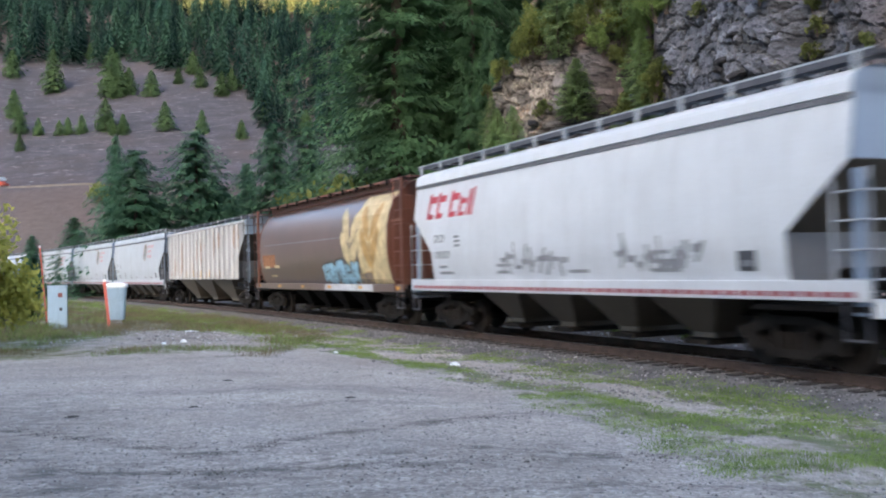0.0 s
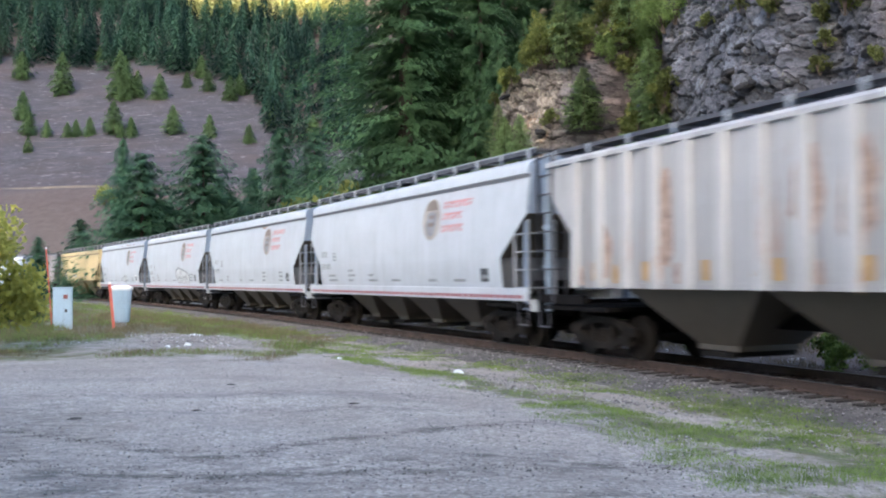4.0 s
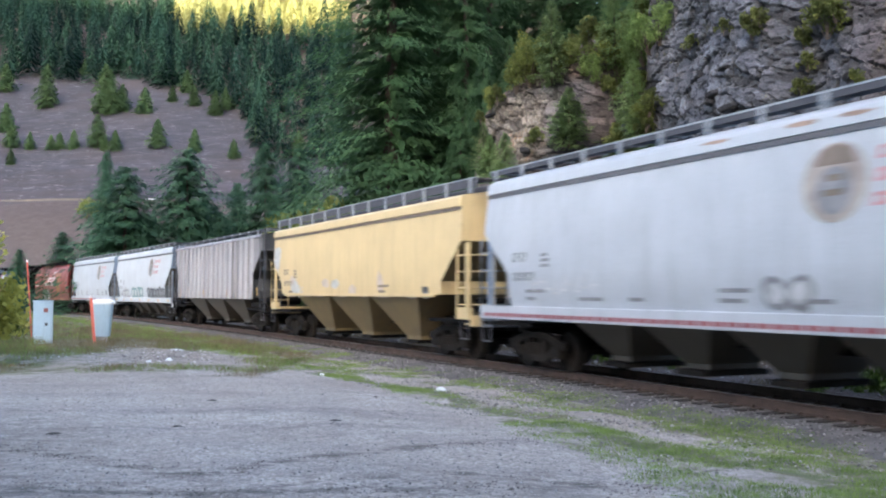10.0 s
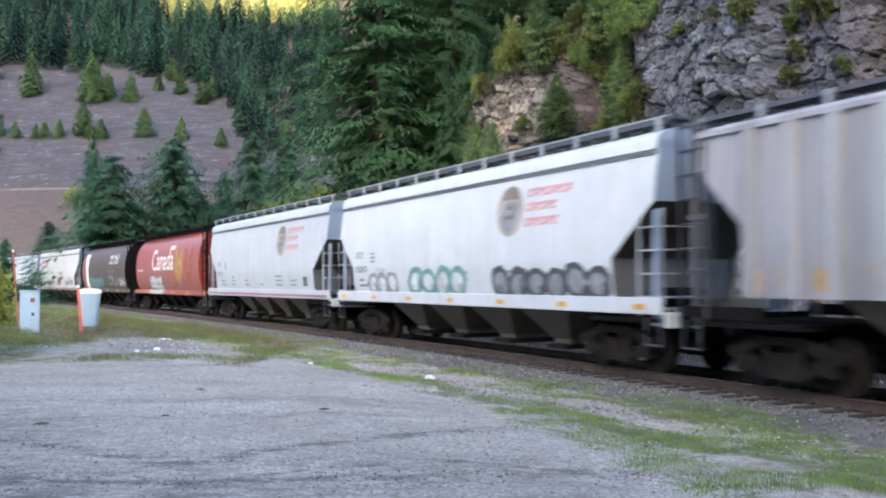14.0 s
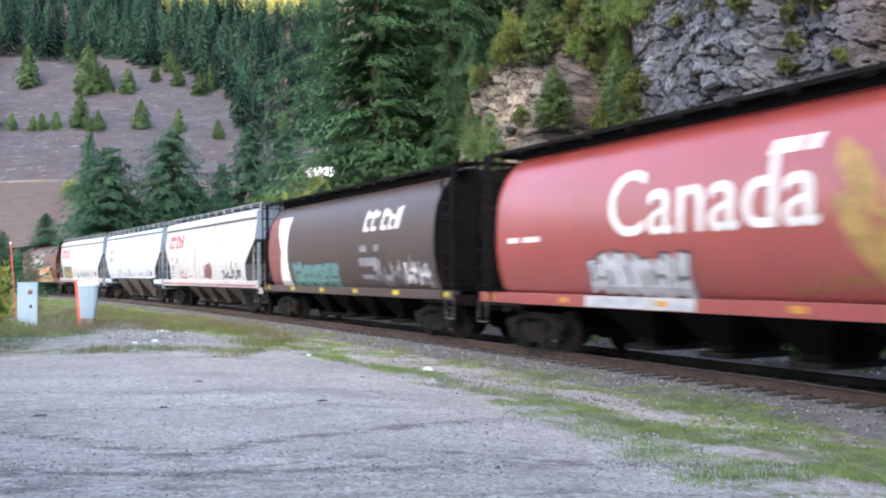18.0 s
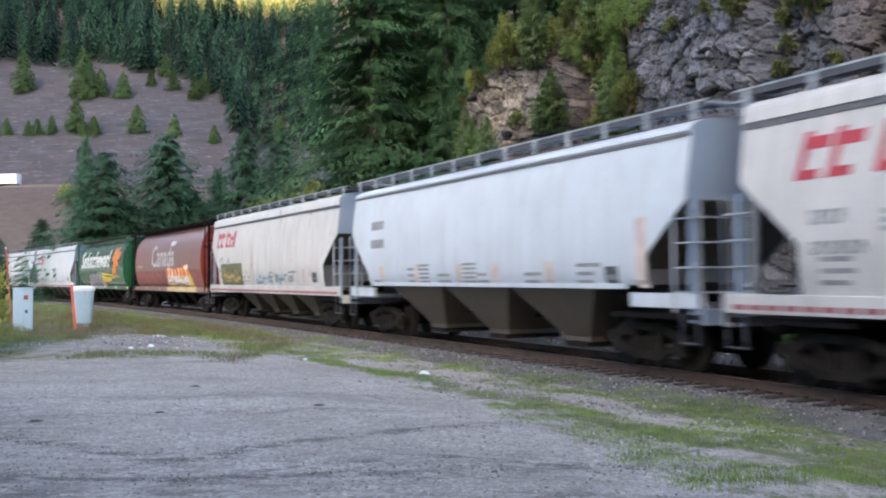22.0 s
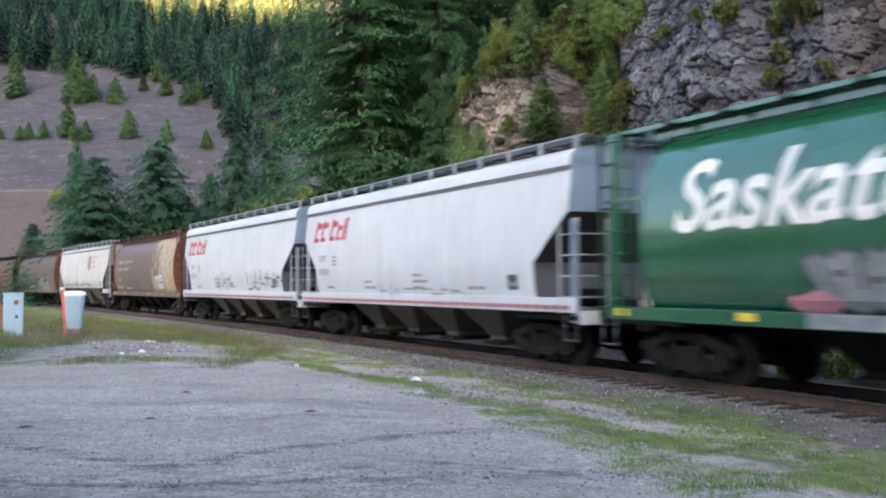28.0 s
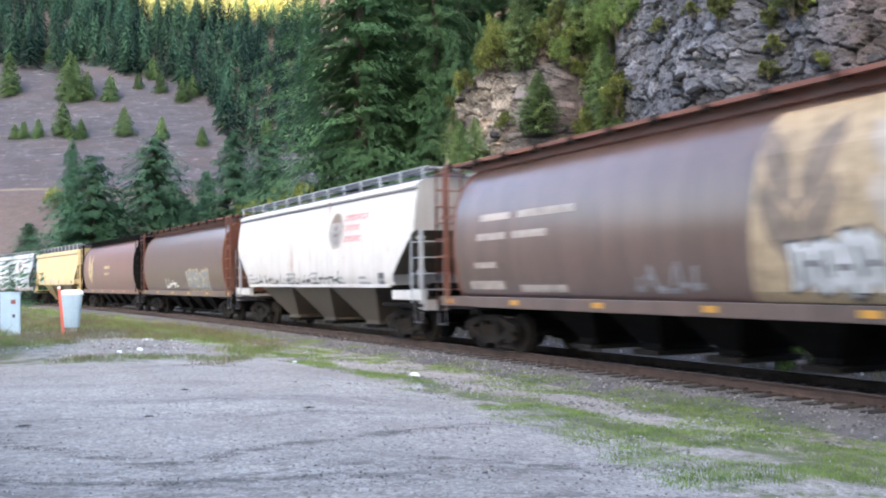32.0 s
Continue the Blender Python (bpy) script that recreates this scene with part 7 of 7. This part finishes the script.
# pale stones spilled on the far side of the lot
s, d, x, y, f = scatter(9000, 8, 34, -9.5, -3.2, 81)
k = (f > -0.1) & (smooth_step(8, 16, s) > g_.random(len(s)) * 0.9)
sz = 0.012 + 0.045 * g_.random(k.sum()) ** 3
stones("spilled_stones", x[k], y[k], ground_height(x[k], y[k]) + sz * 0.3, sz, STONES_GREY, "pale spilled stones between lot and track", 82)
s, d, x, y, f = scatter(5000, -6, 10, -6.0, -3.0, 84)
sz = 0.008 + 0.03 * g_.random(len(x)) ** 2.5
k = f > 0.0
stones("verge_stones", x[k], y[k], ground_height(x[k], y[k]) + sz[k] * 0.3, sz[k], STONES_GREY, "grey stones among the verge grass", 85)
s, d, x, y, f = scatter(3500, -4, 40, 3.2, 11, 87)
sz = 0.02 + 0.09 * g_.random(len(x)) ** 3
stones("rubble", x, y, ground_height(x, y) + sz * 0.3, sz, STONES_GREY, "pale rubble on the ground beyond the track", 88)
# ballast
s, d, x, y, f = scatter(15000, -6, 40, -3.4, 3.2, 91)
bedz = np.interp(np.abs(d), [0, 1.75, 3.0, 4.2], [-0.195, -0.195, -0.36, -0.75])
sz = 0.018 + 0.022 * g_.random(len(x))
stones("ballast_stones", x, y, np.maximum(bedz, -0.32) + sz * 0.3, sz, STONES_BALLAST, "angular grey ballast stones round the ties", 92)

# stones of the near shoulder, and twigs and pebbles in the tyre marks
s, d, x, y, f = scatter(9000, -8, 26, -4.6, -1.5, 94)
sz = 0.012 + 0.030 * g_.random(len(x)) ** 2
k = (f > -0.25) & (verge_density(s, d) < 0.9)
stones("shoulder_stones", x[k], y[k], np.maximum(ground_height(x[k], y[k]), np.interp(np.abs(d[k]), [0, 1.75, 3.0, 4.2], [-0.195, -0.195, -0.36, -0.75])) + sz[k] * 0.3, sz[k], STONES_GREY, "grey stones spread down the track's shoulder", 95)
g4 = np.random.default_rng(98)
x, y = g4.normal(-7.2, 1.5, 420), g4.normal(26.5, 2.4, 420)
k = y > 21
sz = 0.02 + 0.05 * g4.random(420) ** 3
stones("pale_stones", x[k], y[k], ground_height(x[k], y[k]) + sz[k] * 0.3, sz[k], STONE_MIX_PALE, "pale stones scattered on bare soil", 99)
g3 = np.random.default_rng(96)
x = g3.uniform(-6.5, 3.5, 2600)
y = np.where(g3.random(2600) < 0.5, np.interp(x, [-8, -4.5, -3.8, -3.1, -2.5, -2.0, -1.4, -0.9, 1], [12.0, 10.4, 9.9, 9.35, 9.1, 9.05, 9.6, 10.1, 11.2]), np.interp(x, [-7, -3.8, -2.8, -2, -1.2, 0.5, 3.5], [9.6, 8.5, 8.2, 8.12, 8.0, 8.2, 9.2])) + g3.normal(0, 0.16, 2600)
k = np.array([noise.noise(Vector((a * 1.3, b * 3.0, 5))) > -0.05 for a, b in zip(x, y)])
x, y = x[k], y[k]
sz = 0.007 + 0.012 * g3.random(len(x)) ** 2
stones("churned_gravel", x, y, ground_height(x, y) + sz * 0.2, sz, STONES_DARK, "dark churned gravel in the tyre marks", 97)

# ---- ties, with plates and spikes ----
TIE = Geo().box(-0.115, 0.115, -1.3, 1.3, -0.345, -0.175, 0.012).mesh("tie", [TIE_WOOD])
PLATE = Geo().box(-0.09, 0.09, -0.17, 0.17, -0.176, -0.158).box(-0.11, -0.05, -0.16, -0.10, -0.17, -0.125).box(0.05, 0.11, 0.10, 0.16, -0.17, -0.125).mesh("tie_plate", [STEEL_RUST])
for k in range(280):
    s_ = -9 + 0.53 * k
    h_ = math.degrees(float(np.interp(s_, S_AXIS, HEAD)))
    p_ = rail_point(s_)
    tie = part("tie", TIE, None, railway, at=pose(p_.x, p_.y, 0, 0, 0, h_ + 90 + rng.uniform(-0.6, 0.6)))
    if k < 130:
        for off in (-0.755, 0.755):
            p2 = rail_point(s_, off)
            part("tie_plate", PLATE, None, tie, at=Matrix.Translation((0, 0, 0)) @ pose(0, -off, 0))
# ---- what moves ----
RUN = [(0, -11.82), (2, 10.37), (3.5, 26.86), (6, 54.61), (9, 88.29), (11, 110.86), (13, 133.11), (14.5, 149.87), (17, 177.87), (19, 200.08), (21, 222.45), (23, 245.07), (24.5, 261.97), (28, 301.01), (30, 323.57), (32, 346.40)]
RUN_FIT = np.polyfit([a for a, b in RUN], [b for a, b in RUN], 5)


def travelled(t):
    """Metres that the train has gone by t seconds."""
    return float(np.polyval(RUN_FIT, t))


def car_pose(mid, t, half=6.2):
    s = mid - travelled(t)
    front, back = rail_point(s - half), rail_point(s + half)
    c, d = (front + back) / 2, front - back
    return pose(c.x, c.y, 0, 0, 0, math.degrees(math.atan2(d.y, d.x)))


# places along the road (metres east) by time
CAMPER_RUN = [(0, -133), (0.3, -122.5), (0.8, -110.5), (1.3, -99), (3.5, -49), (5.5, -4), (32, 590)]
SEDAN_RUN = [(0, 150), (11.0, -107), (11.3, -114.5), (11.6, -122.5), (13, -157), (32, -620)]
SEMI_RUN = [(0, 330), (18.5, -47), (19.0, -57.5), (20.5, -97), (21.1, -110), (21.7, -123), (22.3, -137), (32, -380)]
SMALL_RUN = [(0, 340), (21.0, -72), (22.8, -112), (23.2, -120), (24, -138), (32, -330)]


def road_rows(run, k0):
    out = []
    lane = 1.9 if run[-1][1] > run[0][1] else -1.9
    for k in range(129):
        t = k * 0.25
        x = float(np.interp(t, [a for a, b in run], [b for a, b in run]))
        x2 = float(np.interp(t + 0.1, [a for a, b in run], [b for a, b in run]))
        if k == 128:
            x2 = x + (0.4 if run[-1][1] > run[0][1] else -0.4)
        x, x2 = max(-250 + k0, min(60 - k0, x)), max(-250.5 + k0, min(60.5 - k0, x2))
        a, b = road_place(x), road_place(x2)
        if abs(x2 - x) < 0.05:
            b = road_place(x + (0.4 if run[-1][1] > run[0][1] else -0.4))
        out.append((t, pose(a.x, a.y + (-lane), a.z + 0.12, 0, 0, math.degrees(math.atan2(b.y - a.y, b.x - a.x)))))
    return out


def motions():
    for car, middle in zip(CARS, MIDDLES):
        walk(car, [(k * 0.5, car_pose(middle, k * 0.5)) for k in range(65)])
    for k0, (thing, rows) in enumerate(((CAMPER, CAMPER_RUN), (SEDAN_A, SEDAN_RUN), (SEMI, SEMI_RUN), (SEDAN_B, SMALL_RUN))):
        walk(thing, road_rows(rows, (0, 8, 22, 36)[k0]))
    made = {}
    for axle, ax in AXLES:
        if ax not in made:
            rows = []
            for f in range(0, 961):
                rows.append((f / 30, pose(ax, 0, 0.45, 0, math.degrees(travelled(f / 30) / 0.45) % 360, 0)))
            walk(axle, rows)
            made[ax] = axle
        else:
            axle.rotation_mode = "QUATERNION"
            src = made[ax].animation_data
            data = axle.animation_data_create()
            data.action = src.action
            data.action_slot = src.action_slot


motions()
